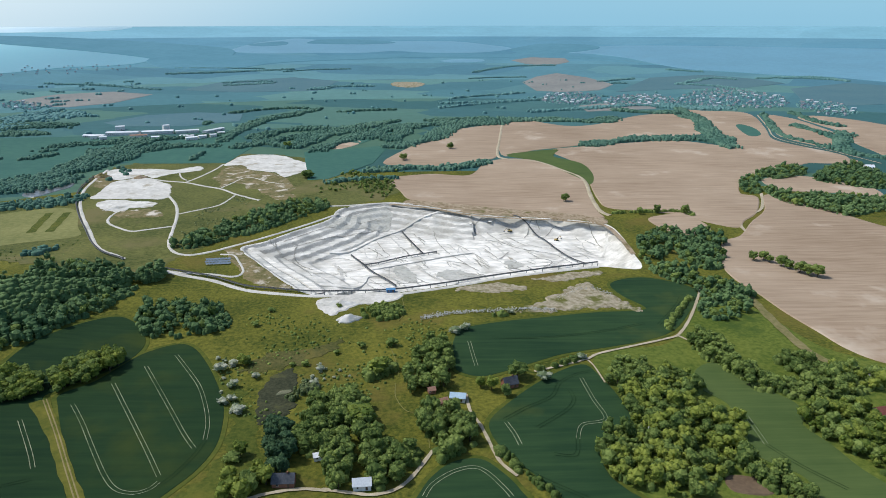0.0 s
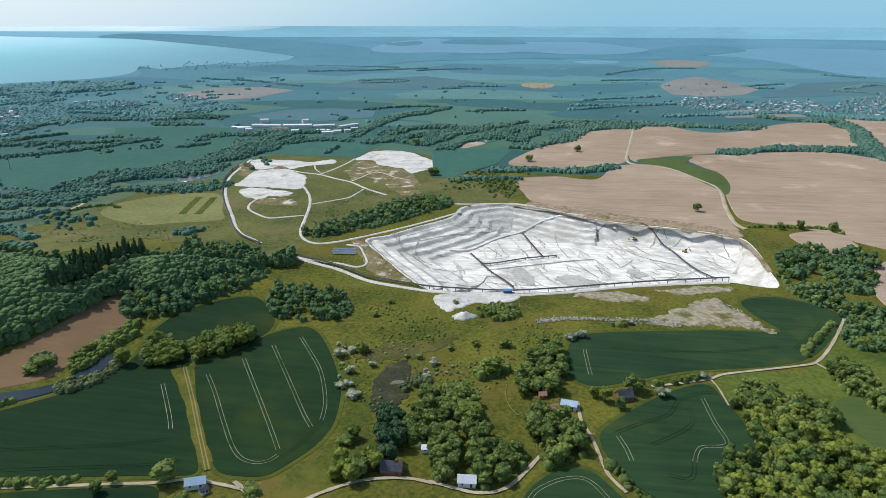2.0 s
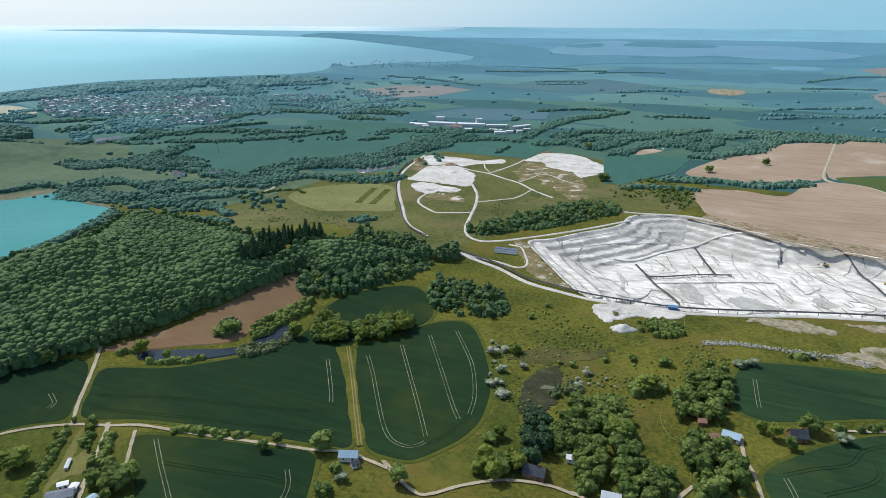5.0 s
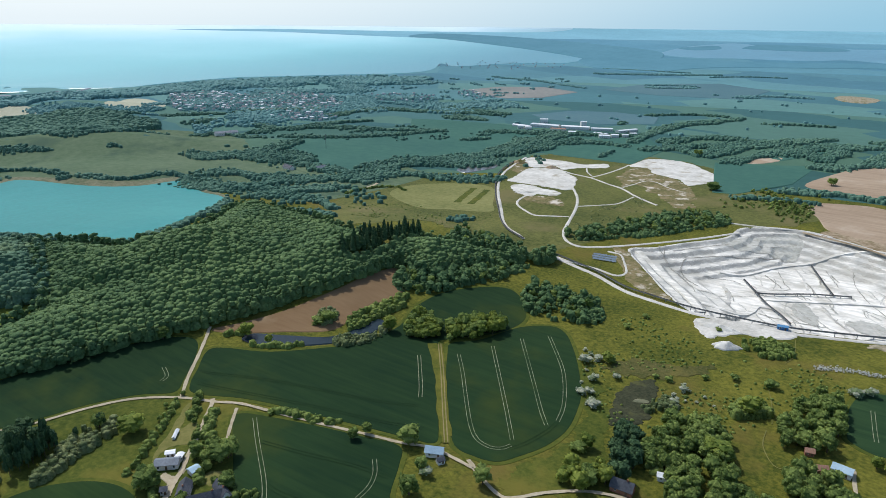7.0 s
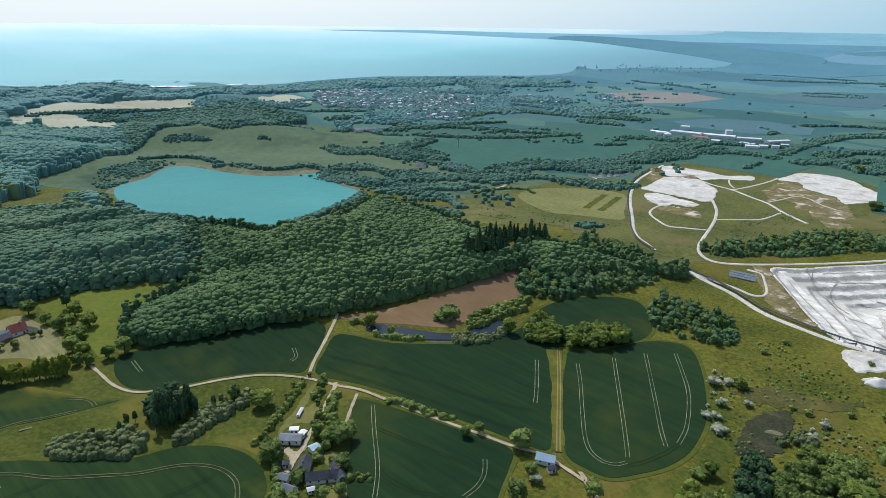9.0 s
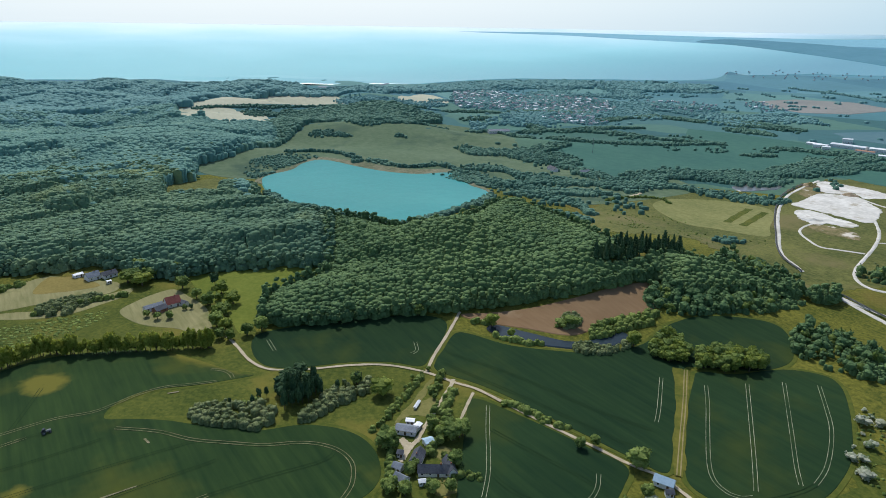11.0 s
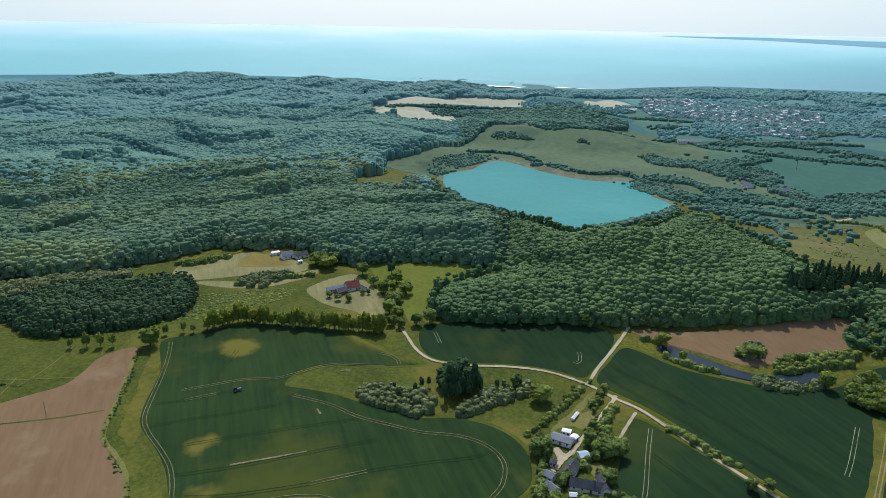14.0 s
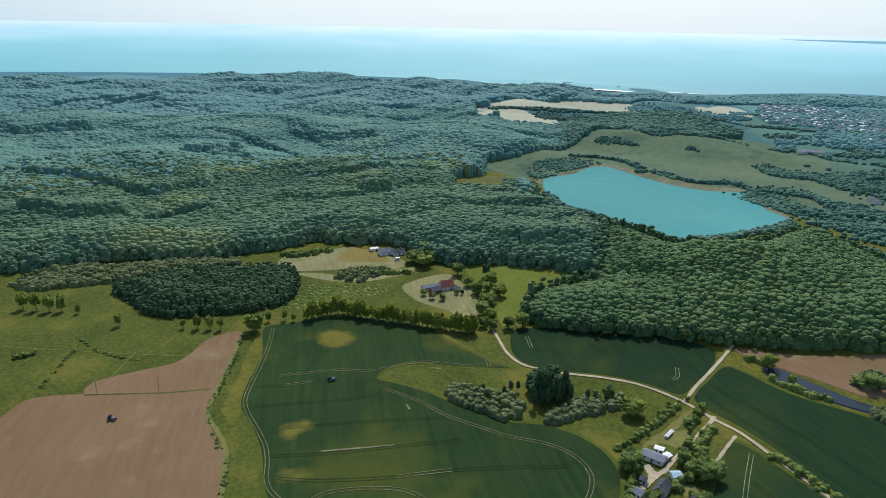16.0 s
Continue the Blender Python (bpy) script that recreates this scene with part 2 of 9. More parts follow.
def thinning(m, colour):
    """Where the crop stands thin, ragged yellow growth shows between it."""
    n, ln = m.node_tree.nodes, m.node_tree.links
    socket = n["Principled BSDF"].inputs["Base Color"]
    old = socket.links[0].from_socket
    thin = n.new("ShaderNodeAttribute")
    thin.attribute_name = "thin"
    geo = n.new("ShaderNodeNewGeometry")
    t = n.new("ShaderNodeTexNoise")
    t.inputs["Scale"].default_value, t.inputs["Detail"].default_value = 0.14, 6
    ln.new(geo.outputs["Position"], t.inputs["Vector"])
    both = n.new("ShaderNodeMath")
    both.operation = "ADD"
    ln.new(thin.outputs["Fac"], both.inputs[0])
    ln.new(t.outputs["Fac"], both.inputs[1])
    cut = n.new("ShaderNodeMapRange")
    for i, v in ((1, 0.75), (2, 1.35), (3, 0.0), (4, 0.9)):
        cut.inputs[i].default_value = v
    ln.new(both.outputs[0], cut.inputs[0])
    mix = n.new("ShaderNodeMix")
    mix.data_type = "RGBA"
    ln.new(cut.outputs[0], mix.inputs["Factor"])
    ln.new(old, mix.inputs["A"])
    mix.inputs["B"].default_value = (*colour, 1)
    ln.new(mix.outputs["Result"], socket)


thinning(WHEAT, (0.135, 0.125, 0.022))


def patchwork(name, tones, size):
    """Farmland seen from afar: a quilt of fields, each in one of a few tones."""
    m = material(name, tones[0], tones[1], grain=0.05, patch=0.004)
    n, ln = m.node_tree.nodes, m.node_tree.links
    bsdf = n["Principled BSDF"]
    mix = bsdf.inputs["Base Color"].links[0].from_node
    geo = n.new("ShaderNodeNewGeometry")
    mp = n.new("ShaderNodeMapping")
    mp.inputs["Rotation"].default_value = (0, 0, radians(24))
    mp.inputs["Scale"].default_value = (1 / size, 1.5 / size, 0)
    ln.new(geo.outputs["Position"], mp.inputs["Vector"])
    cells = n.new("ShaderNodeTexVoronoi")
    cells.distance = "CHEBYCHEV"
    cells.inputs["Scale"].default_value = 1.0
    ln.new(mp.outputs[0], cells.inputs["Vector"])
    pick = n.new("ShaderNodeSeparateColor")
    ln.new(cells.outputs["Color"], pick.inputs[0])
    for socket, spread in (("A", 0.9), ("B", 1.1)):
        ramp = n.new("ShaderNodeValToRGB")
        ramp.color_ramp.interpolation = "CONSTANT"
        while len(ramp.color_ramp.elements) < len(tones):
            ramp.color_ramp.elements.new(0.5)
        for i, tone in enumerate(tones):
            ramp.color_ramp.elements[i].position = i / len(tones)
            ramp.color_ramp.elements[i].color = (*[c * spread for c in tone], 1)
        ln.new(pick.outputs[0], ramp.inputs[0])
        ln.new(ramp.outputs[0], mix.inputs[socket])
    return m


# aerial haze painted in: each further ring has paler, bluer tones
HAZED_PLAINS = [
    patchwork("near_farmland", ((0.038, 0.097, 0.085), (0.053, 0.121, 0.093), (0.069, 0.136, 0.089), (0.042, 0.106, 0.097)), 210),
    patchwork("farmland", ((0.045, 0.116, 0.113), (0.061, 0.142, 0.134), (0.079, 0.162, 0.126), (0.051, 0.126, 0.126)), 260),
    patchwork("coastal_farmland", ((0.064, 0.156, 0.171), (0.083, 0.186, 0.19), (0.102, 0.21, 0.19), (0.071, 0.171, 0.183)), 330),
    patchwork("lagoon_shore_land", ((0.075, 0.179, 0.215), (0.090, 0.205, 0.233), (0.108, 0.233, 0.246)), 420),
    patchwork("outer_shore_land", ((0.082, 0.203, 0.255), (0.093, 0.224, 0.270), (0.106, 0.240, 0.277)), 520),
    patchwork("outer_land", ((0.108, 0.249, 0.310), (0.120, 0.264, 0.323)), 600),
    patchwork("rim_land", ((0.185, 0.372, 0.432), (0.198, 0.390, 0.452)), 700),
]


def hazed_sea():
    """Sea painted paler with distance from the camera, for haze and glitter; darker bay."""
    m = water_material("hazed_sea", (0.09, 0.34, 0.36), 0.3, 0.05, 0.6, 0.5)
    n, ln = m.node_tree.nodes, m.node_tree.links
    bsdf = n["Principled BSDF"]
    mix = bsdf.inputs["Base Color"].links[0].from_node
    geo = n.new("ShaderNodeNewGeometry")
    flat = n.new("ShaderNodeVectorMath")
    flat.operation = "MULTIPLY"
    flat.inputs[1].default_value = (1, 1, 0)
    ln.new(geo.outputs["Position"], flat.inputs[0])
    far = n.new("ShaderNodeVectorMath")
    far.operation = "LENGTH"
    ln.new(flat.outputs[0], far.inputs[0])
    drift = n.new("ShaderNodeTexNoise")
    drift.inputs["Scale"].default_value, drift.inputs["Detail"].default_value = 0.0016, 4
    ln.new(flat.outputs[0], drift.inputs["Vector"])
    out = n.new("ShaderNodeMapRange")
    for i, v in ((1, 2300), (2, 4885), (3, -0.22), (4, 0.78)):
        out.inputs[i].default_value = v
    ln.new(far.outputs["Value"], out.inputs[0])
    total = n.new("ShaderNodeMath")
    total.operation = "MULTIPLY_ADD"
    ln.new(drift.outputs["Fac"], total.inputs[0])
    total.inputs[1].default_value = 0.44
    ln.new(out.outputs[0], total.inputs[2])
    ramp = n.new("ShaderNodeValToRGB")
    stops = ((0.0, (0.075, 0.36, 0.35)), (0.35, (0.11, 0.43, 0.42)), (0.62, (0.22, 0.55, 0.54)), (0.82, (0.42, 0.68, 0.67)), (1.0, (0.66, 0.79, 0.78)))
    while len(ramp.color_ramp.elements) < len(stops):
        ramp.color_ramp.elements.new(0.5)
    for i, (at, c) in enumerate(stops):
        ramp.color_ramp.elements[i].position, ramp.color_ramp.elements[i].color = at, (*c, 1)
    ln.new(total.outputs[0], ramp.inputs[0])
    # less haze and glare painted in towards the bay
    side = n.new("ShaderNodeSeparateXYZ")
    ln.new(geo.outputs["Position"], side.inputs[0])
    bay_side = n.new("ShaderNodeMapRange")
    for i, v in ((1, -2500), (2, -1500), (3, 0.0), (4, 1.0)):
        bay_side.inputs[i].default_value = v
    ln.new(side.outputs[0], bay_side.inputs[0])
    both = n.new("ShaderNodeMix")
    both.data_type = "RGBA"
    ln.new(bay_side.outputs[0], both.inputs["Factor"])
    ln.new(ramp.outputs[0], both.inputs["A"])
    both.inputs["B"].default_value = (0.06, 0.24, 0.27, 1)
    for socket in ("A", "B"):
        ln.new(both.outputs["Result"], mix.inputs[socket])
    return m


SEA = hazed_sea()
# far shore woods with blue haze in their base colour
HAZED_WOOD = material("hazed_far_wood", (0.082, 0.205, 0.250), (0.104, 0.240, 0.288), grain=0.03, patch=0.006)
# lighter far crop, tinted bluish to stand for haze
HAZED_PALE_CROP = material("hazed_light_crop", (0.069, 0.145, 0.165), (0.097, 0.174, 0.180), grain=0.1, patch=0.006)
DIMRUT = material("pressed_wheat", (0.010, 0.029, 0.010), (0.016, 0.038, 0.013), grain=0.5, patch=0.05)
GOLD = material("yellowing_grass", (0.066, 0.080, 0.013), (0.145, 0.132, 0.024), grain=0.3, patch=0.05)
ASH = material("dark_dry_reed", (0.024, 0.030, 0.016), (0.062, 0.064, 0.034), grain=0.6, patch=0.06, bump=0.3, mottle=2.4, worn=((0.085, 0.085, 0.03), 0.06, 0.56))
WHITEWASH = material("whitewash", (0.62, 0.6, 0.55), (0.78, 0.76, 0.72), grain=1.5, patch=0.3)
BRICKWALL = material("brick_wall", (0.2, 0.09, 0.06), (0.32, 0.16, 0.1), grain=3.0, patch=0.4)
BLUEWALL = material("blue_cladding", (0.05, 0.14, 0.3), (0.08, 0.2, 0.38), grain=1.0, patch=0.2, rough=0.5)
SLATE = material("slate_roof", (0.05, 0.055, 0.065), (0.11, 0.115, 0.125), grain=1.2, patch=0.2, rough=0.6)
BARNROOF = material("grey_sheet_roof", (0.13, 0.15, 0.17), (0.22, 0.245, 0.27), grain=1.2, patch=0.2, rough=0.5)
PALEROOF = material("pale_sheet_roof", (0.5, 0.53, 0.54), (0.68, 0.7, 0.7), grain=1.2, patch=0.2, rough=0.5)
WHITEROOF = material("white_sheet_roof", (0.68, 0.7, 0.7), (0.8, 0.8, 0.8), grain=1.2, patch=0.2, rough=0.5)
BLUEROOF = material("light_blue_roof", (0.3, 0.42, 0.5), (0.42, 0.54, 0.6), grain=1.2, patch=0.2, rough=0.5)
PANEL = material("panel_glass", (0.115, 0.160, 0.200), (0.205, 0.255, 0.300), grain=0.8, patch=0.2, rough=0.35, spec=0.4)
REDROOF = material("red_tile_roof", (0.17, 0.055, 0.042), (0.27, 0.10, 0.08), grain=1.5, patch=0.2, rough=0.8)
FADEDRED = material("weathered_tile_roof", (0.25, 0.14, 0.09), (0.37, 0.22, 0.16), grain=1.5, patch=0.2, rough=0.8)
STEELBLUE = material("blue_steel_roof", (0.08, 0.2, 0.36), (0.12, 0.28, 0.44), grain=1.0, patch=0.2, rough=0.5)
DARKGLASS = material("window_glass", (0.02, 0.025, 0.03), (0.035, 0.04, 0.045), grain=1.0, patch=0.2, rough=0.1, spec=0.5)
PLANK = material("door_wood", (0.1, 0.07, 0.045), (0.16, 0.11, 0.07), grain=3.0, patch=0.5)
WETCHALK = material("wet_grey_chalk", (0.30, 0.30, 0.25), (0.52, 0.51, 0.45), grain=0.3, patch=0.05, bump=0.4)
# town roofs desaturated in the base colour, as haze would do
TOWNROOF = material("hazed_town_roof", (0.20, 0.20, 0.20), (0.34, 0.31, 0.29), grain=0.5, patch=0.05)
STEEL = material("dull_steel", (0.13, 0.14, 0.14), (0.22, 0.23, 0.23), grain=2.0, patch=0.3, rough=0.6)
RUBBER = material("conveyor_belt", (0.04, 0.04, 0.04), (0.09, 0.09, 0.085), grain=2.0, patch=0.3)


def sloped_chalk():
    """Chalk scraped white on flats, darker grey where steep, weathered grey on old benches."""
    m = material("quarried_chalk", (0.47, 0.45, 0.385), (0.90, 0.87, 0.775), grain=0.22, patch=0.035, bump=0.7, stretch=(64, 0.22), worn=((0.47, 0.45, 0.38), 0.03, 0.53), mottle=2.2)
    n, ln = m.node_tree.nodes, m.node_tree.links
    socket = n["Principled BSDF"].inputs["Base Color"]
    geo = n.new("ShaderNodeNewGeometry")
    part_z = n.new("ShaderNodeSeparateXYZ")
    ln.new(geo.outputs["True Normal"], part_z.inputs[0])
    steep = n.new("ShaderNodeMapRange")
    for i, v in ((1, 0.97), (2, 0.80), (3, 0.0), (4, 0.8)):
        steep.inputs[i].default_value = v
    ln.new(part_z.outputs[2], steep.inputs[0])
    old = n.new("ShaderNodeAttribute")
    old.attribute_name = "weathered"
    streaks = n.new("ShaderNodeTexNoise")
    streaks.inputs["Scale"].default_value, streaks.inputs["Detail"].default_value = 0.09, 5
    ln.new(geo.outputs["Position"], streaks.inputs["Vector"])
    cut = n.new("ShaderNodeMath")
    cut.operation = "MULTIPLY_ADD"
    ln.new(streaks.outputs["Fac"], cut.inputs[0])
    cut.inputs[1].default_value, cut.inputs[2].default_value = 3.0, -1.1
    cut.use_clamp = True
    share = n.new("ShaderNodeMath")
    share.operation = "MULTIPLY"
    ln.new(old.outputs["Fac"], share.inputs[0])
    ln.new(cut.outputs[0], share.inputs[1])
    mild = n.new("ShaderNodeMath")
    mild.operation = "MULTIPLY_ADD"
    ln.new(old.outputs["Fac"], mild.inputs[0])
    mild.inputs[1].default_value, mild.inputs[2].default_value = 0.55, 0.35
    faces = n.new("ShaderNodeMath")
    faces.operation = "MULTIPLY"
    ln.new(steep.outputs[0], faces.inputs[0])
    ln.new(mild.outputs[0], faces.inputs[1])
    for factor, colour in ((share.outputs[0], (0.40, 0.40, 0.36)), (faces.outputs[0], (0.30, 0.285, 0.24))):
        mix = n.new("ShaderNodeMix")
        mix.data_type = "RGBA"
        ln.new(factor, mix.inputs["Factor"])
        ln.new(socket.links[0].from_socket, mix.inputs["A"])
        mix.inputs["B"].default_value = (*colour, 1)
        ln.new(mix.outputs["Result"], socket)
    return m


PIT = sloped_chalk()

# ---- the lie of the land ----
HILLS = (  # x, y, spread, height of the wooded rises
    (-430, 365, 95, 20), (-560, 300, 110, 12), (-330, 470, 70, 10),
    (-1450, 560, 330, 8), (-1900, 1000, 380, -4),
    (-2320, -20, 170, 9), (-1100, 150, 260, 10),
)


def relief(x, y):
    """Height of the open land: soft swells, wooded hills, far rim bent up to fit the camera's view."""
    r = np.hypot(x, y)
    k = np.clip((r - 2500) / 2350, 0, 1.2)
    z = 158 * k ** 1.4
    swell = 1.6 * np.sin(x / 83 + 0.6) * np.cos(y / 97 + 1.1) + 0.9 * np.sin((x + y) / 51)
    lake = np.exp(-((x + 690) ** 2 + (y - 420) ** 2) / (2 * 190 ** 2))
    z = z + swell * np.clip((1500 - r) / 700, 0, 1) * (1 - lake) ** 2
    roll = np.clip((-x - 650) / 300, 0, 1) * np.clip((r - 650) / 250, 0, 1) * np.clip((2600 - r) / 300, 0, 1) * np.clip((900 + x * -0.15 - y) / 300, 0, 1)
    z = z + roll * (1 - lake) * (10 * np.sin(r / 58 + y / 120) + 7 * np.sin((x + 2 * y) / 130))
    wood = np.exp(-((x + 400) ** 2 + (y - 330) ** 2) / (2 * 90 ** 2))
    z = z + wood * (3.5 * np.sin((x + 0.6 * y) / 22) + 2.5 * np.sin((y - 0.5 * x) / 27 + 1))
    for hx, hy, s, h in HILLS:
        z = z + h * np.exp(-((x - hx) ** 2 + (y - hy) ** 2) / (2 * s * s))
    return z


def spline(points, closed, per=5):
    """A smooth line through the corners of a plan outline."""
    p = np.array(points, float)
    k = len(p)
    out = []
    for i in range(k if closed else k - 1):
        if closed:
            a, b, c, d = p[(i - 1) % k], p[i], p[(i + 1) % k], p[(i + 2) % k]
        else:
            a, b, c, d = p[max(i - 1, 0)], p[i], p[i + 1], p[min(i + 2, k - 1)]
        for j in range(per):
            u = j / per
            out.append(0.5 * (2 * b + (c - a) * u + (2 * a - 5 * b + 4 * c - d) * u * u + (3 * b - 3 * c + d - a) * u ** 3))
    if not closed:
        out.append(p[-1])
    return np.array(out)


def within(poly, x, y):
    """Which of the places lie inside the outline."""
    x, y = np.asarray(x, float), np.asarray(y, float)
    hit = np.zeros(x.shape, bool)
    for (ax, ay), (bx, by) in zip(poly, np.roll(poly, -1, 0)):
        if ay != by:
            hit ^= ((ay > y) != (by > y)) & (x < (bx - ax) * (y - ay) / (by - ay) + ax)
    return hit


def edge_distance(poly, x, y):
    best = np.full(np.shape(x), 1e9)
    for a, b in zip(poly, np.roll(poly, -1, 0)):
        ab = b - a
        k = np.clip(((x - a[0]) * ab[0] + (y - a[1]) * ab[1]) / max(ab @ ab, 1e-9), 0, 1)
        best = np.minimum(best, np.hypot(x - a[0] - k * ab[0], y - a[1] - k * ab[1]))
    return best


def grown(outline, by):
    """The outline moved outwards (or, below nought, inwards)."""
    area = np.sum(outline[:, 0] * np.roll(outline[:, 1], -1) - np.roll(outline[:, 0], -1) * outline[:, 1])
    d = np.roll(outline, -1, 0) - np.roll(outline, 1, 0)
    d /= np.linalg.norm(d, axis=1)[:, None]
    return outline + np.c_[d[:, 1], -d[:, 0]] * by * np.sign(area)


def mesh_of(name, verts, faces, mats, index=None, shade=False):
    """One mesh from arrays of corners and of triangles or quads."""
    verts, faces = np.asarray(verts, np.float32), np.asarray(faces, np.int32)
    me = bpy.data.meshes.new(name)
    k, size = faces.shape
    me.vertices.add(len(verts))
    me.vertices.foreach_set("co", verts.ravel())
    me.loops.add(k * size)
    me.loops.foreach_set("vertex_index", faces.ravel())
    me.polygons.add(k)
    me.polygons.foreach_set("loop_start", np.arange(0, k * size, size, dtype=np.int32))
    me.polygons.foreach_set("loop_total", np.full(k, size, np.int32))
    for m in mats:
        me.materials.append(m)
    if index is not None:
        me.polygons.foreach_set("material_index", np.asarray(index, np.int32))
    me.polygons.foreach_set("use_smooth", np.full(k, shade))
    me.update(calc_edges=True)
    return me


def triangles(outline, step, extra=None):
    """A plan outline filled with triangles about step wide."""
    from mathutils.geometry import delaunay_2d_cdt
    lo, hi = outline.min(0), outline.max(0)
    gx, gy = np.meshgrid(np.arange(lo[0] + step / 2, hi[0], step), np.arange(lo[1] + step / 2, hi[1], step))
    rng = np.random.default_rng(5)
    gx = gx.ravel() + rng.uniform(-0.2, 0.2, gx.size) * step
    gy = gy.ravel() + rng.uniform(-0.2, 0.2, gy.size) * step
    keep = within(outline, gx, gy)
    gx, gy = gx[keep], gy[keep]
    keep = edge_distance(outline, gx, gy) > step * 0.35
    gx, gy = gx[keep], gy[keep]
    k = len(outline)
    ring = [(i, (i + 1) % k) for i in range(k)]
    pts = [Vector(p) for p in outline]
    if extra is not None:
        keep = edge_distance(extra, gx, gy) > step * 0.5
        gx, gy = gx[keep], gy[keep]
        ring += [(k + i, k + (i + 1) % len(extra)) for i in range(len(extra))]
        pts += [Vector(p) for p in extra]
    pts += [Vector(p) for p in zip(gx, gy)]
    v, _, f, *_ = delaunay_2d_cdt(pts, ring, [], 1, 0.01)
    v = np.array([tuple(p) for p in v])
    return v, np.array([t for t in f if len(t) == 3])


def hemmed(v, z, f, drop):
    """Adds a sloping hem round a sheet, down into the ground."""
    e = np.concatenate([f[:, [0, 1]], f[:, [1, 2]], f[:, [2, 0]]])
    have = set(map(tuple, e))
    e = np.array([p for p in have if (p[1], p[0]) not in have])
    out = np.zeros_like(v)
    d = v[e[:, 1]] - v[e[:, 0]]
    nrm = np.c_[d[:, 1], -d[:, 0]] / (np.linalg.norm(d, axis=1)[:, None] + 1e-9)
    np.add.at(out, e[:, 0], nrm)
    np.add.at(out, e[:, 1], nrm)
    rim = np.unique(e)
    o = out[rim] / (np.linalg.norm(out[rim], axis=1)[:, None] + 1e-9)
    new_at = np.full(len(v), -1)
    new_at[rim] = len(v) + np.arange(len(rim))
    hv = v[rim] + o * drop * 2.5
    hz = z[rim] - drop - 0.25
    a, b = e[:, 0], e[:, 1]
    hf = np.concatenate([np.c_[a, new_at[a], new_at[b]], np.c_[a, new_at[b], b]])
    return np.r_[v, hv], np.r_[z, hz], np.r_[f, hf]


def ragged(outline, amp):
    """Frays an outline."""
    out = spline(outline, True, 4)
    d = np.roll(out, -1, 0) - np.roll(out, 1, 0)
    d /= np.linalg.norm(d, axis=1)[:, None] + 1e-9
    rng = np.random.default_rng(int(abs(out[0, 0])))
    return out + np.c_[d[:, 1], -d[:, 0]] * (np.convolve(np.pad(rng.normal(0, amp * 1.5, len(out)), 2, "wrap"), (0.15, 0.25, 0.3, 0.25, 0.15), "valid") + rng.normal(0, amp * 0.3, len(out)))[:, None]


def sheet(name, points, mat, lift, step, label, category="field", per=5, level=None, fray=0.0, thin=()):
    """A piece of land laid over the relief."""
    outline = ragged(spline(points, True, per), fray) if fray else spline(points, True, per)
    v, f = triangles(outline, step)
    z = relief(v[:, 0], v[:, 1]) + lift if level is None else np.full(len(v), level)
    v, z, f = hemmed(v, z, f, lift)
    me = mesh_of(name, np.c_[v, z], f, [mat])
    if thin:
        share = np.zeros(len(v))
        for pts in thin:
            inner = spline(pts, True)
            d = edge_distance(inner, v[:, 0], v[:, 1]) * np.where(within(inner, v[:, 0], v[:, 1]), 1, -1)
            share = np.maximum(share, np.clip(0.55 + d / 9, 0, 1))
        me.attributes.new("thin", "FLOAT", "POINT").data.foreach_set("value", share.astype(np.float32))
    return tagged(new(name, me), label, category, kind="structure")


def ribbon(name, points, width, mat, lift, label="", category="road", kind="structure", per=6, parent=None):
    """A strip of even width along a line over the relief."""
    c = spline(points, False, per)
    d = np.gradient(c, axis=0)
    d /= np.linalg.norm(d, axis=1)[:, None]
    side = np.c_[-d[:, 1], d[:, 0]] * width / 2
    wob = 1 + 0.12 * np.sin(np.arange(len(c)) * 1.7)[:, None]
    v = np.r_[c + side * wob, c - side * wob]
    k = len(c)
    i = np.arange(k - 1)
    f = np.c_[i, i + k, i + k + 1, i + 1]
    z = relief(v[:, 0], v[:, 1]) + lift
    if lift > 0.55:
        hem = side / (width / 2) * lift * 1.2
        v = np.r_[v, c + side * wob + hem, c - side * wob - hem]
        z = np.r_[z, z - lift - 0.2]
        f = np.r_[f, np.c_[i + 2 * k, i, i + 1, i + 2 * k + 1], np.c_[i + k, i + 3 * k, i + 3 * k + 1, i + k + 1]]
    ob = new(name, mesh_of(name, np.c_[v, z], f, [mat], shade=True))
    if parent is not None:
        ob.parent = parent
        return ob
    return tagged(ob, label, category, kind=kind)


# ---- plan: outlines and lines in metres, placed to fit the camera's view ----
field_a = [(-198.3, 320.4), (-203.2, 333.1), (-190.8, 348.5), (-178.4, 382.3), (-161.9, 397.6), (-149.6, 393.4), (-135.2, 372.9), (-121.0, 346.5), (-110.4, 322.2), (-105.3, 300.9), (-103.6, 282.7), (-106.8, 265.2), (-113.6, 250.5), (-120.4, 240.2), (-131.4, 237.6), (-143.9, 239.9), (-158.9, 258.6), (-178.6, 287.1)]
field_b = [(-310.9, 219.5), (-324.0, 237.6), (-317.8, 246.5), (-288.6, 257.1), (-264.8, 277.3), (-250.2, 298.5), (-244.7, 327.8), (-246.8, 343.8), (-251.5, 360.9), (-249, 391), (-235, 418), (-219, 435), (-206, 433), (-190, 415), (-180.9, 391.8), (-186.7, 364.5), (-206.4, 338.4), (-209.5, 324.6), (-179.5, 279.0), (-157.9, 246.7), (-153.3, 235.4), (-167.2, 231.8), (-192.5, 227.3), (-219.0, 222.3), (-247.1, 217.1), (-267.6, 211.5), (-291.6, 202.1), (-301.8, 207.4)]
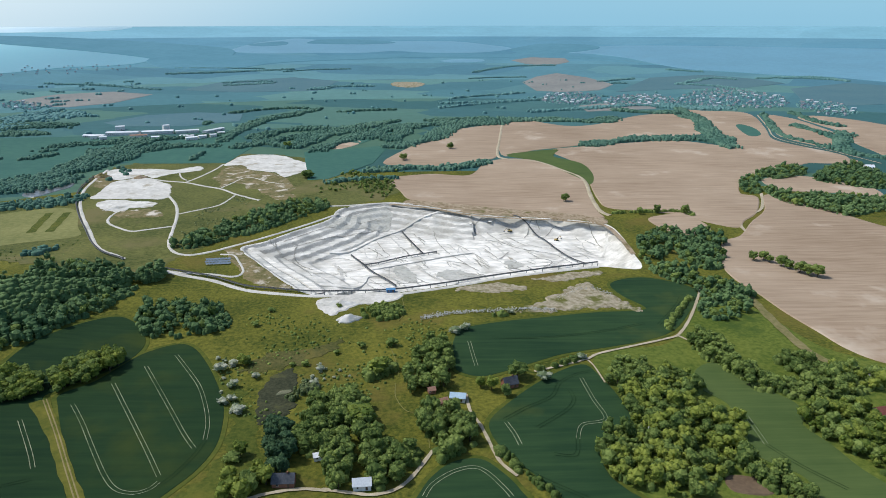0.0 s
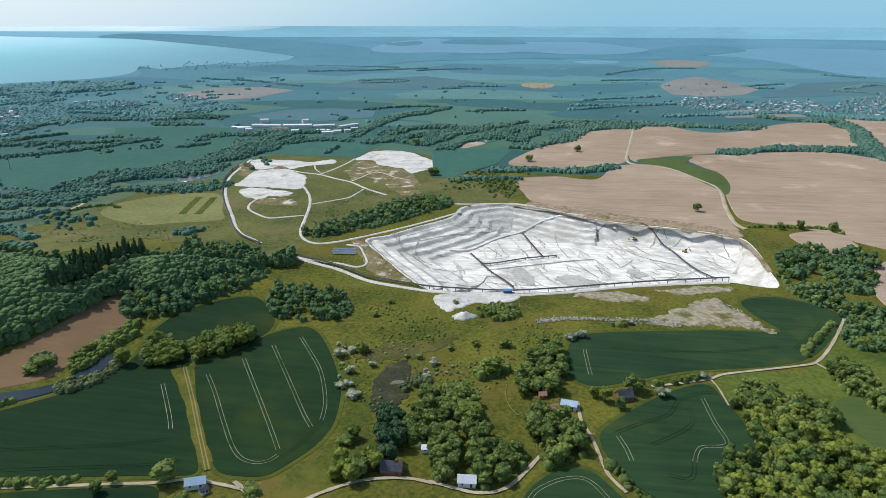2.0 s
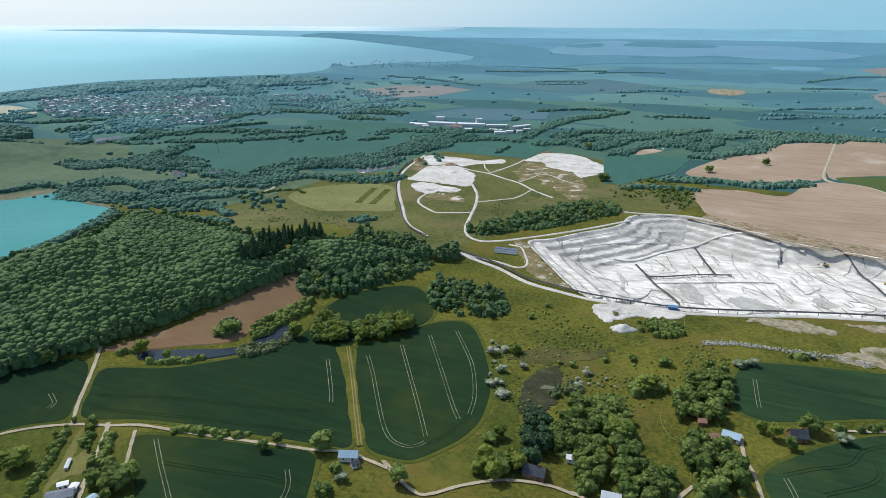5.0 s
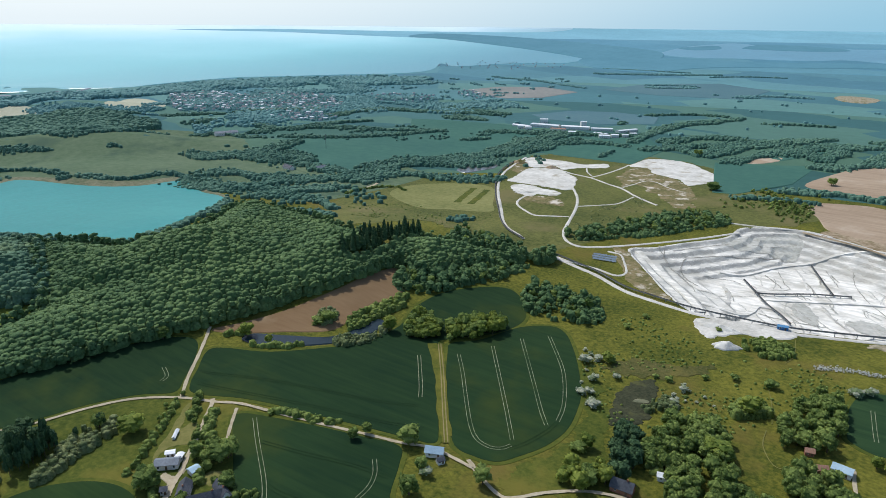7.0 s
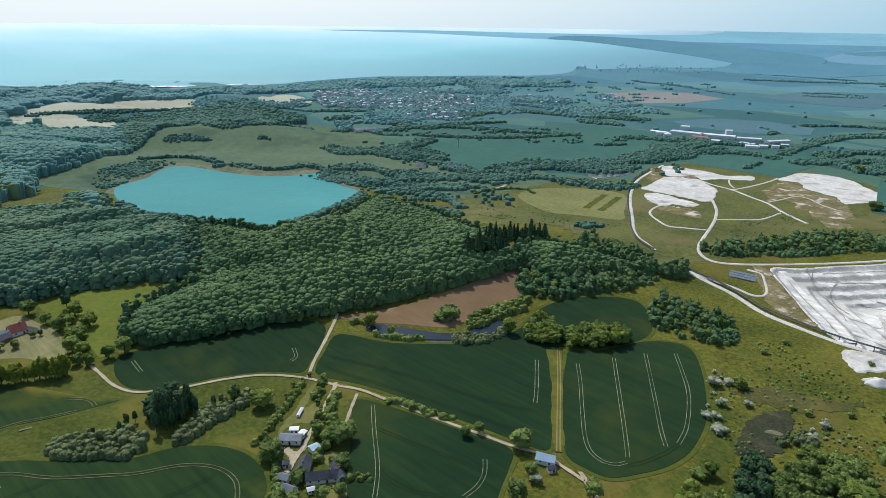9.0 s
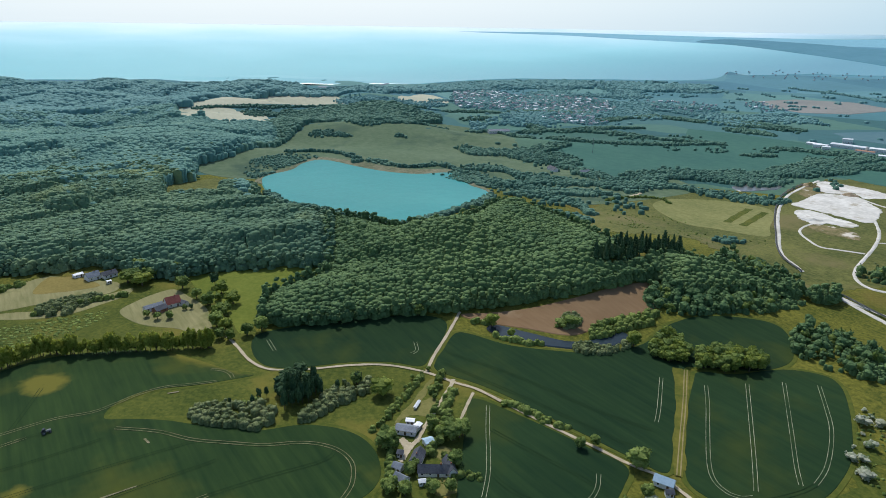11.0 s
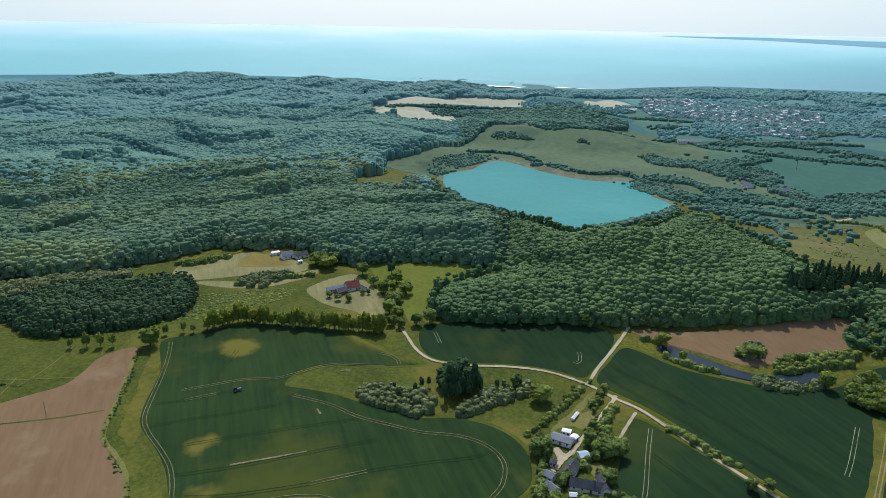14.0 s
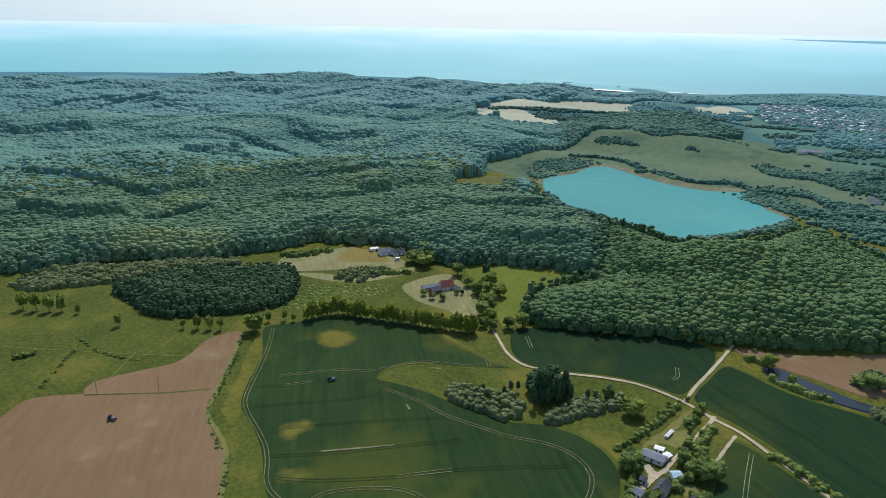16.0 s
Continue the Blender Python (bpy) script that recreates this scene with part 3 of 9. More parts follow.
field_c = [(-392.5, 124.6), (-396.5, 134.8), (-387.3, 167.2), (-369.2, 201.7), (-356.6, 228.6), (-344.7, 240.8), (-334.4, 238.3), (-321.2, 224.8), (-308.7, 208.0), (-302.0, 196.3), (-314.8, 184.0), (-328.5, 162.3), (-338.1, 139.4), (-347.1, 123.9), (-358.3, 117.4), (-375.8, 118.0)]
field_d = [(-251.1, 194.5), (-253.5, 202.5), (-233.2, 209.3), (-205.9, 216.2), (-186.1, 220.3), (-166.1, 223.9), (-157.5, 211.8), (-148.4, 192.4), (-133.5, 170.7), (-169.4, 132.9), (-196.5, 147.4), (-221.7, 169.1)]
field_f = [(19.0, 359.4), (22.0, 352.5), (33.4, 347.0), (47.4, 351.7), (65.9, 361.5), (89.4, 373.8), (120.7, 383.0), (150.1, 393.6), (172.6, 408.5), (195, 439), (210, 464), (209, 483), (185, 499), (166, 499), (149, 488), (152, 466), (163, 445), (157, 439), (123, 436), (92.9, 429.8), (59.6, 422.3), (31.3, 413.1), (23.1, 404.7), (18.2, 380.8)]
field_g = [(35.1, 303.3), (46.7, 318.7), (65.5, 338.2), (85.3, 354.2), (98.5, 359.0), (103.8, 345.6), (108.3, 325.5), (109.5, 302.9), (101.5, 290.6), (91.5, 286.2), (85.8, 275.0), (85.6, 258.4), (91.4, 246.5), (98.1, 235.4), (85.0, 216.5), (71.2, 226.7), (58.4, 248.3), (48.0, 264.3), (39.5, 277.2), (34.5, 291.1)]
field_h = [(163.6, 350.9), (178.3, 361.3), (187.6, 350.5), (195.2, 330.7), (204.4, 317.0), (205.0, 301.0), (197.5, 293.1), (202.1, 275.5), (204.8, 257.3), (209.5, 244.9), (216.9, 229.4), (202.7, 210.0), (175.0, 217.8), (174.6, 237.8), (174.9, 252.1), (161.1, 267.5), (161.4, 286.3), (167.5, 313.0), (159.0, 331.0)]
field_i = [(-5.5, 242.6), (2.2, 257.7), (13.3, 269.7), (27.0, 271.4), (36.8, 260.7), (43.1, 248.8), (49.7, 227.5), (22.6, 218.7), (-5.3, 225.3), (-15.2, 237.3)]
brown_a = [(-343.3, 256.7), (-334.9, 275.7), (-317.0, 306.2), (-306, 341), (-303, 377), (-298, 400), (-290, 406), (-279, 393), (-272, 376), (-272.6, 352.0), (-276.8, 331.4), (-274.3, 304.4), (-282.1, 291.0), (-301.6, 279.7), (-321.1, 268.1)]
brown_b = [(-420.9, -58.3), (-410.7, -54.5), (-381.5, -58.4), (-351.0, -63.7), (-327.5, -64.8), (-309.9, -59.5), (-294.2, -52.1), (-280.0, -49.1), (-264.7, -50.5), (-247.6, -49.3), (-244.2, -67.9), (-249.0, -113.4), (-260.5, -152.2), (-287.5, -168.4), (-324.5, -174.5), (-334.3, -168.1), (-349.7, -163.0), (-353.9, -150.4), (-353.5, -134.5), (-358.5, -134.4), (-365.8, -131.2), (-370.9, -121.3), (-376.4, -107.1), (-383.0, -90.8), (-395.9, -82.4), (-412.8, -74.5)]
tan_a = [(-43, 874), (11, 903), (65, 893), (95, 968), (132, 999), (173, 984), (200, 910), (211, 855), (201, 782), (194, 710), (193, 681), (157, 701), (97, 720), (35, 744), (-11, 760), (-26, 803)]
tan_b = [(-56, 978), (-24, 1085), (36, 1243), (93, 1311), (161, 1348), (140, 1192), (119, 1035), (97, 989), (35, 944), (-5, 958)]
tan_c = [(163, 1348), (219, 1407), (286, 1327), (359, 1347), (480, 1473), (574, 1489), (573, 1359), (526, 1230), (438, 1177), (367, 1177), (306, 1138), (239, 1097), (178, 1068), (126, 1035)]
tan_d = [(210, 1068), (267, 1098), (365, 1138), (448, 1149), (512, 1089), (593, 1044), (652, 976), (628, 950), (545, 954), (459, 882), (414, 834), (386, 775), (398, 756), (364, 689), (337, 660), (321, 640), (297, 660), (277, 687), (246, 704), (212, 719), (208, 755), (218, 837), (237, 930), (226, 992)]
tan_e = [(817.1, 1434.0), (873.7, 1449.8), (917.1, 1378.8), (932.0, 1314.8), (949.7, 1255.7), (835.3, 1069.8), (721.6, 962.6), (731.8, 1057.5), (751.7, 1137.4), (792.4, 1233.9), (801.6, 1335.0)]
tan_f = [(288, 596), (314, 615), (343, 654), (379, 698), (413, 767), (440, 758), (448, 712), (459, 677), (472, 634), (493, 604), (438, 491), (317, 338), (285, 357), (273, 376), (268, 401), (262, 433), (259, 470), (255, 500), (261, 535)]
tan_g = [(244, 678), (277, 687), (292, 660), (290, 633), (270, 620), (251, 631), (242, 654)]
tan_h = [(451, 849), (513, 866), (541, 833), (566, 803), (553, 761), (520, 775), (483, 784), (446, 796)]
tan_i = [(346.3, 2314.2), (431.2, 2534.9), (526.7, 2646.6), (608.6, 2481.2), (629.8, 2219.2), (536.4, 2036.6), (424.2, 1991.0), (346.8, 2027.4)]
tan_j = [(-1067, 1827), (-1036, 1968), (-910, 2044), (-764, 1962), (-786, 1756), (-860, 1675), (-954, 1700)]
tan_k = [(-1622, 406), (-1601, 469), (-1747, 638), (-1707, 754), (-1627, 801), (-1414, 697), (-1495, 631), (-1514, 524), (-1548, 426)]
tan_l = [(-1585.6, 374.3), (-1539.5, 423.7), (-1493.0, 470.7), (-1468.3, 473.9), (-1426.7, 520.8), (-1197.1, 441.1), (-1209.7, 393.4), (-1223.0, 352.7), (-1253.2, 338.5), (-1304.0, 305.6)]
tan_m = [(-1511, 908), (-1674, 1062), (-1608, 1096), (-1436, 1015), (-1448, 954)]
chalk_a = [(-393.3, 780.3), (-394.7, 805.4), (-404.0, 862.1), (-390.2, 881.3), (-378.0, 894.9), (-362.6, 883.6), (-338.9, 863.4), (-323.1, 848.7), (-311.6, 814.2), (-303.8, 787.6), (-307.1, 772.0), (-326.3, 775.2), (-343.9, 775.4), (-365.4, 778.6)]
chalk_b = [(-433.9, 916.9), (-435.3, 944.9), (-408.9, 946.1), (-381.0, 947.2), (-350.2, 939.5), (-325.3, 959.8), (-316.0, 953.8), (-311.9, 933.6), (-335.0, 922.8), (-348.2, 910.2), (-363.4, 892.1), (-380.4, 911.6), (-393.2, 888.3), (-410.1, 881.3)]
chalk_c = [(-288.3, 966.3), (-284.8, 991.3), (-279.1, 1029.8), (-253.8, 1048.2), (-220.0, 1042.8), (-189.5, 1004.3), (-161.1, 966.9), (-154.2, 951.1), (-160.8, 920.1), (-175.1, 892.1), (-184.5, 880.8), (-197.7, 904.6), (-222.2, 921.4), (-241.9, 932.2), (-257.1, 963.0), (-272.0, 962.6)]
chalk_d = [(-373.9, 755.6), (-366.1, 771.4), (-338.7, 763.7), (-318.0, 760.9), (-304.6, 748.7), (-309.3, 734.5), (-324.9, 732.2), (-332.0, 717.7), (-346.3, 725.7), (-360.2, 733.8)]
chalk_e = [(-78.7, 463.2), (-65.9, 470.7), (-45.5, 476.5), (-20.8, 479.3), (-16.7, 467.1), (-30.9, 456.6), (-47.0, 455.7), (-57.6, 445.0), (-66.5, 438.1), (-73.7, 448.0)]
quarry = [(-169, 590), (-150, 611), (-129, 644), (-100, 683), (-93, 721), (-69, 737), (-37, 744), (8, 730), (45, 703), (81, 689), (129, 681), (169, 670), (192, 655), (195, 615), (190, 561), (184, 521), (150, 526), (119, 520), (70, 507), (23, 491), (-12, 479), (-43, 474), (-77, 473), (-96, 484), (-120, 515), (-145, 552)]
pond_a = [(-318.5, 261.0), (-316.7, 269.0), (-297.7, 275.8), (-277.0, 285.4), (-267.1, 296.1), (-263.0, 314.3), (-261.1, 330.3), (-254.0, 326.2), (-254.4, 303.7), (-263.6, 286.6), (-281.7, 269.7), (-302.3, 260.5)]
pond_b = [(-486.2, 804.8), (-485.7, 835.5), (-471.6, 860.5), (-456.3, 870.5), (-446.6, 840.9), (-456.0, 814.7), (-466.0, 793.0)]
pond_c = [(138.9, 251.7), (146.2, 253.3), (159.3, 246.8), (153.0, 240.3), (139.1, 243.3)]
sea_coast = [(-1979, 1225), (-1975, 1339), (-1990, 1501), (-1959, 1695), (-1862, 1824), (-1741, 2000), (-1596, 2165), (-1556, 2346), (-1655, 2585), (-1538, 2538), (-1407, 2759), (-1203, 2915), (-1213, 3145), (-1412, 3337), (-1780, 3483), (-2194, 3551), (-2534, 3444), (-2870, 3313), (-3268, 3130)]
bay = [(-947, 3514), (-907, 3834), (-790, 4024), (-674, 4101), (-391, 3899), (-143, 3994), (180, 3996), (387, 3789), (474, 3622), (298, 3459), (44, 3465), (-128, 3538), (-293, 3459), (-570, 3441), (-727, 3398), (-869, 3426)]
bodden = [(716, 3419), (941, 3642), (1212, 3643), (1596, 3488), (1927, 3301), (2162, 3160), (2358, 2957), (1690, 2086), (1542, 2221), (1462, 2368), (1340, 2442), (1200, 2594), (1070, 2711), (1005, 2924), (949, 3151), (836, 3332)]
road_main = [(-406.2, 111.5), (-386.2, 112.3), (-366.0, 112.6), (-350.2, 117.3), (-340.9, 127.6), (-333.6, 140.6), (-325.2, 160.5), (-313.5, 179.4), (-295.2, 194.3), (-274.0, 202.7), (-260.7, 208.4), (-236.7, 212.5), (-207.7, 218.1), (-184.7, 223.0), (-165.9, 226.7), (-152.2, 231.3), (-138.7, 230.5), (-127.2, 229.4), (-132.3, 233.3), (-123.3, 226.9), (-108.8, 219.6), (-101.8, 222.0), (-92.5, 232.6), (-79.9, 243.2), (-67.9, 248.7), (-55.1, 251.2), (-44.2, 250.0), (-46.4, 251.1), (-33.4, 248.5), (-23.2, 247.3), (-13.2, 250.9), (-5.7, 259.9), (3.9, 278.7)]
road_wood = [(-295.0, 196.2), (-307.2, 209.4), (-322.6, 229.0), (-337.5, 247.2), (-347.0, 258.4)]
road_hamlet = [(-278.3, 203.7), (-274.1, 199.4), (-268.6, 191.9), (-264.1, 185.9), (-257.6, 177.3), (-252.5, 169.9), (-246.7, 162.2), (-241.6, 155.7), (-237.7, 149.4), (-234.3, 144.2), (-231.3, 140.6)]
road_farm = [(23.5, 328.0), (24.9, 311.4), (29.3, 298.7), (33.0, 281.9), (36.3, 268.8), (43.1, 258.3)]
road_east = [(66.0, 351.2), (86.3, 359.2), (102.1, 366.9), (111.0, 373.7), (135.8, 384.0), (161.7, 394.3), (171.4, 399.9), (184, 417), (200, 444), (218, 478)]
road_fork = [(170.7, 398.1), (178.2, 386.0)]
road_gate = [(101.6, 364.8), (103.7, 356.2), (105.1, 337.8)]
road_hill = [(413, 776), (377, 703), (347, 676), (328, 648), (323, 618)]
track_spur = [(-259.8, 204.4), (-251.6, 193.8), (-242.3, 182.6)]
track_yellow = [(-208.9, 327.1), (-187.5, 296.8), (-166.8, 266.1), (-148.1, 238.7)]
haul_west = [(-260.3, 557.2), (-274.8, 569.0), (-289.5, 580.3), (-307.7, 604.2), (-332.3, 646.7), (-366.8, 705.0), (-395.1, 759.2), (-420.4, 822.8), (-434.7, 888.8), (-443.5, 941.6)]
haul_mid = [(-303, 787), (-279, 741), (-262, 693), (-249, 642), (-240, 607), (-228, 582), (-212, 571), (-194, 579), (-170, 603), (-148, 629), (-121, 664), (-104, 687), (-91, 704)]
haul_cross = [(-224.7, 785.5), (-230.3, 744.0), (-242.5, 727.1), (-255.3, 712.9), (-264.5, 703.5)]
haul_back = [(-368.7, 889.9), (-337.9, 872.0), (-308.6, 861.7), (-275.7, 837.8), (-250.5, 820.6), (-227.3, 794.3), (-207.4, 775.8), (-189.5, 761.8)]
haul_north = [(-308.6, 861.7), (-299.2, 895.8), (-291.6, 939.2), (-289.7, 970.7)]
haul_loop = [(-331.5, 729.8), (-335.2, 708.2), (-331.6, 686.4), (-322.7, 670.6), (-306.3, 655.0), (-289.4, 643.3), (-274.9, 648.6), (-255.4, 658.2)]
haul_yard = [(-215.6, 530.7), (-196.5, 526.5), (-174.1, 523.5), (-159.4, 518.2), (-152.5, 520.8), (-151.6, 531.6), (-162.1, 556.3), (-170.2, 570.4), (-182.2, 572.8)]
haul_rim = [(-215.9, 528.9), (-190.8, 518.3), (-169.2, 508.9), (-139.8, 489.3), (-114.2, 480.5), (-85.4, 473.0), (-54.2, 471.2), (-23.8, 472.2), (1.7, 479.8), (27.6, 489.2), (63.2, 504.4), (108.1, 516.6), (148.8, 525.9)]
haul_top = [(-121, 733), (-82, 735), (-37, 745), (-10, 738)]
farm_track = [(164, 1355), (137, 1163), (119, 1030), (132, 995), (172, 979), (200, 910), (213, 855), (202, 768), (198, 710), (204, 689)]
wood_far_b = [(-1392, 623), (-1310, 708), (-1183, 815), (-1051, 689), (-1048, 597), (-1188, 528), (-1361, 532), (-1436, 565)]
grove_a = [(-235.1, 327.3), (-240.6, 348.6), (-232.8, 354.7), (-216.3, 341.3), (-216.1, 329.3), (-225.1, 322.8)]
grove_b = [(-209.6, 336.4), (-214.2, 350.9), (-204.1, 372.1), (-191.0, 381.1), (-183.9, 375.8), (-189.4, 353.7), (-200.9, 336.5)]
meadow_a = [(-474, 628), (-485, 679), (-447, 728), (-393, 736), (-353, 665), (-336, 629), (-374, 610), (-408, 593)]
meadow_c = [(-529.2, 119.2), (-533.9, 127.8), (-518.6, 141.6), (-504.2, 162.3), (-494.7, 178.9), (-484.2, 194.6), (-472.6, 204.7), (-463.8, 207.0), (-456.2, 189.1), (-445.8, 162.7), (-428.0, 144.0), (-410.5, 130.4), (-403.6, 120.3), (-419.7, 120.5), (-449.1, 123.9), (-466.6, 119.3), (-485.0, 116.7)]
hay_a = [(-546.5, -37.9), (-568.5, -32.6), (-569.9, -15.6), (-573.8, -0.7), (-583.8, 14.7), (-584.9, 27.6), (-577.2, 34.8), (-566.9, 44.2), (-554.5, 58.2), (-543.4, 69.3), (-530.1, 67.6), (-524.0, 54.9), (-524.4, 31.3), (-529.0, 12.7), (-528.6, -5.9), (-530.8, -24.3)]
hay_b = [(-487.3, 60.8), (-498.3, 72.8), (-505.3, 87.9), (-506.1, 102.3), (-487.4, 107.9), (-454.0, 112.8), (-409.8, 102.9), (-411.0, 97.9), (-434.9, 88.6), (-450.1, 74.4), (-465.8, 65.1)]
far_a = [(-826, 812), (-815, 930), (-733, 1028), (-606, 1084), (-504, 1136), (-503, 998), (-547, 888), (-606, 819), (-595, 723), (-674, 716)]
far_b = [(-755, 1218), (-612, 1234), (-440, 1176), (-339, 1240), (-281, 1125), (-288, 980), (-414, 986), (-464, 1007), (-508, 928), (-556, 878), (-630, 880), (-834, 1189)]
far_c = [(-188, 1075), (-117, 1094), (-53, 1124), (-72, 979), (-124, 866), (-149, 859)]
far_d = [(-175, 1114), (-110, 1235), (-49, 1267), (-103, 1144)]
lake = [(-825, 291), (-845, 310), (-854, 343), (-877, 370), (-883, 399), (-858, 415), (-816, 430), (-774, 451), (-746, 480), (-736, 518), (-713, 526), (-662, 502), (-614, 495), (-565, 438), (-520, 349), (-513, 314), (-524, 302), (-561, 297), (-607, 288), (-657, 277), (-711, 264), (-769, 274)]
lake_bank = [(-815, 278), (-855, 310), (-869, 347), (-888, 375), (-898, 406), (-872, 426), (-839, 447), (-794, 472), (-768, 498), (-752, 534), (-719, 539), (-674, 520), (-607, 498), (-653, 470), (-710, 457), (-781, 412), (-835, 369), (-791, 294)]
meadow_b = [(-923, 234), (-971, 317), (-1142, 471), (-1293, 624), (-1095, 611), (-1170, 746), (-1119, 823), (-1002, 845), (-846, 745), (-744, 664), (-673, 574), (-646, 499), (-695, 447), (-755, 398), (-803, 338), (-842, 273)]
chalk_f = [(63.2, 438.2), (75.6, 446.2), (84.9, 453.8), (99.7, 467.0), (109.2, 473.2), (113.3, 482.2), (123.7, 487.5), (132.1, 488.7), (136.2, 476.3), (142.9, 466.3), (150.0, 452.6), (155.8, 442.6), (158.3, 436.4), (149.5, 440.1), (138.2, 446.1), (120.8, 445.0), (102.8, 441.7), (84.9, 440.0)]
field_e = [(-424.4, -41.0), (-430.1, -21.7), (-437.5, 9.4), (-427.4, 44.5), (-410.1, 69.9), (-392.1, 82.2), (-371.9, 93.0), (-352.9, 102.9), (-347.1, 108.4), (-350.6, 91.6), (-355.6, 75.0), (-361.5, 61.9), (-364.0, 48.2), (-360.7, 37.3), (-354.5, 30.6), (-346.6, 28.5), (-339.8, 38.4), (-328.1, 53.2), (-313.7, 66.7), (-301.5, 79.8), (-290.9, 92.6), (-285.5, 109.4), (-276.6, 121.7), (-266.0, 129.6), (-253.2, 133.1), (-238.4, 131.0), (-224.2, 122.9), (-217.9, 107.1), (-220.0, 72.6), (-227.6, 25.5), (-236.3, -16.7), (-248.8, -26.7), (-264.9, -30.6), (-286.9, -33.1), (-307.3, -38.5), (-330.0, -46.9), (-347.7, -46.7), (-366.2, -43.1), (-390.1, -39.5)]
hill_wood = [(-466, 215), (-450, 191), (-448, 163), (-431, 146), (-412.7, 137.8), (-403.4, 143.7), (-387.6, 162.7), (-376.5, 183.3), (-361.4, 219.5), (-349.0, 258.2), (-336.0, 292.5), (-316, 325), (-304, 367), (-303, 394), (-296, 413), (-276, 401), (-263, 430), (-248, 468), (-228, 505), (-219, 526), (-214, 506), (-238, 502), (-265, 488), (-291, 474), (-317, 461), (-332, 439), (-352, 426), (-375, 423), (-418, 441), (-452, 446), (-488, 444), (-513, 438), (-489, 397), (-460, 340), (-463, 317), (-481, 304), (-489, 289), (-481, 288), (-526, 278), (-564, 261)]
big_wood = [(-466, 215), (-472, 211), (-520, 146), (-523, 133), (-527, 109), (-557, 84), (-591, 62), (-593, 36), (-600, 15), (-611, -6), (-593, -36), (-587, -71), (-580, -84), (-580, -132), (-583, -178), (-565, -217), (-564, -259), (-593, -240), (-655, -459), (-1839, -1543), (-2272, -918), (-2377, -334), (-2344, 164), (-2232, 556), (-2040, 824), (-1934, 839), (-1729, 655), (-1571, 397), (-1311, 344), (-1172, 448), (-989, 334), (-913, 234), (-866, 216), (-794, 234), (-757, 255), (-699, 238), (-617, 247), (-564, 261)]
clearing_a = [(-662, -183), (-695, -137), (-692, -106), (-672, -133), (-650, -171)]
clearing_b = [(-832.3, 171.8), (-850.6, 196.3), (-859.3, 221.9), (-854.0, 246.7), (-738.4, 213.5), (-736.3, 190.3), (-742.8, 168.1), (-748.2, 152.4)]
clearing_c = [(-555, -81), (-573, -60), (-591, -26), (-613, -6), (-596, 15), (-584, -6), (-573, -35)]
conifers_a = [(-333, 374), (-337, 406), (-333, 449), (-324, 470), (-314, 460), (-317, 427), (-317, 396), (-322, 374)]
dark_wood = [(-499.4, -153.6), (-515.6, -154.5), (-522.6, -145.9), (-538.2, -123.5), (-543.0, -97.9), (-536.8, -65.6), (-536.1, -33.7), (-521.2, -23.2), (-480.2, -23.0), (-460.4, -34.6), (-452.1, -53.7), (-449.6, -76.5), (-448.6, -106.4), (-461.5, -125.8), (-478.8, -135.5)]
willows_a = [(-534.2, -241.5), (-553.1, -230.1), (-569.6, -218.7), (-564.9, -173.6), (-570.1, -129.7), (-567.3, -82.8), (-555.4, -69.7), (-543.0, -111.2), (-532.9, -144.0), (-527.2, -163.7), (-523.0, -195.3), (-518.5, -217.8)]
copse_a = [(105.4, 345.5), (117.3, 357.6), (131.7, 359.2), (137.2, 354.4), (124.9, 337.5), (109.9, 331.4), (104.8, 336.5)]
copse_b = [(109.9, 325.4), (134.9, 347.5), (153.2, 350.9), (158.2, 337.4), (153.3, 313.0), (166.8, 304.5), (165.5, 288.7), (155.0, 272.3), (158.3, 259.1), (155.0, 254.9), (138.4, 253.7), (127.8, 240.8), (112.9, 241.7), (101.8, 246.6), (88.5, 254.3), (84.8, 268.7), (90.1, 286.2), (98.6, 290.8), (110.3, 300.4)]
copse_c = [(150.5, 251.2), (157.3, 257.0), (168.6, 250.4), (173.5, 240.4), (167.0, 233.4), (157.6, 239.3)]
copse_d = [(181.2, 395.5), (191.7, 391.4), (193.9, 364.4), (199.9, 343.6), (205.0, 330.4), (192.1, 324.5), (185.1, 345.0), (176.5, 361.2), (173.5, 383.7)]
copse_e = [(218.0, 363.9), (232.2, 368.9), (241.2, 359.2), (243.5, 345.2), (230.9, 341.1), (220.2, 346.4)]
copse_f = [(205.0, 330.4), (221.6, 336.5), (251.0, 351.8), (267.0, 344.1), (263.2, 328.2), (238.5, 320.3), (217.1, 316.8), (203.4, 321.2)]
copse_g = [(200.9, 300.2), (223.0, 310.6), (237.5, 308.5), (237.9, 286.8), (235.7, 270.1), (217.8, 248.6), (210.2, 257.2), (204.9, 270.8), (199.2, 285.4)]
copse_h = [(-63.3, 317.7), (-54.4, 331.9), (-38.5, 332.3), (-27.7, 314.0), (-29.7, 300.8), (-43.7, 293.9), (-61.4, 296.5)]
copse_i = [(-45.9, 257.1), (-49.0, 278.0), (-48.1, 294.7), (-39.0, 292.9), (-33.7, 278.2), (-34.9, 261.7), (-39.6, 252.2)]
copse_j = [(-25.6, 252.6), (-26.8, 268.9), (-17.8, 281.3), (-7.1, 280.6), (-1.3, 273.1), (-8.1, 263.1), (-14.4, 253.1)]
copse_k = [(-89.1, 239.5), (-89.7, 251.1), (-85.4, 259.5), (-75.6, 264.9), (-71.5, 255.7), (-75.8, 247.4), (-81.6, 239.9)]
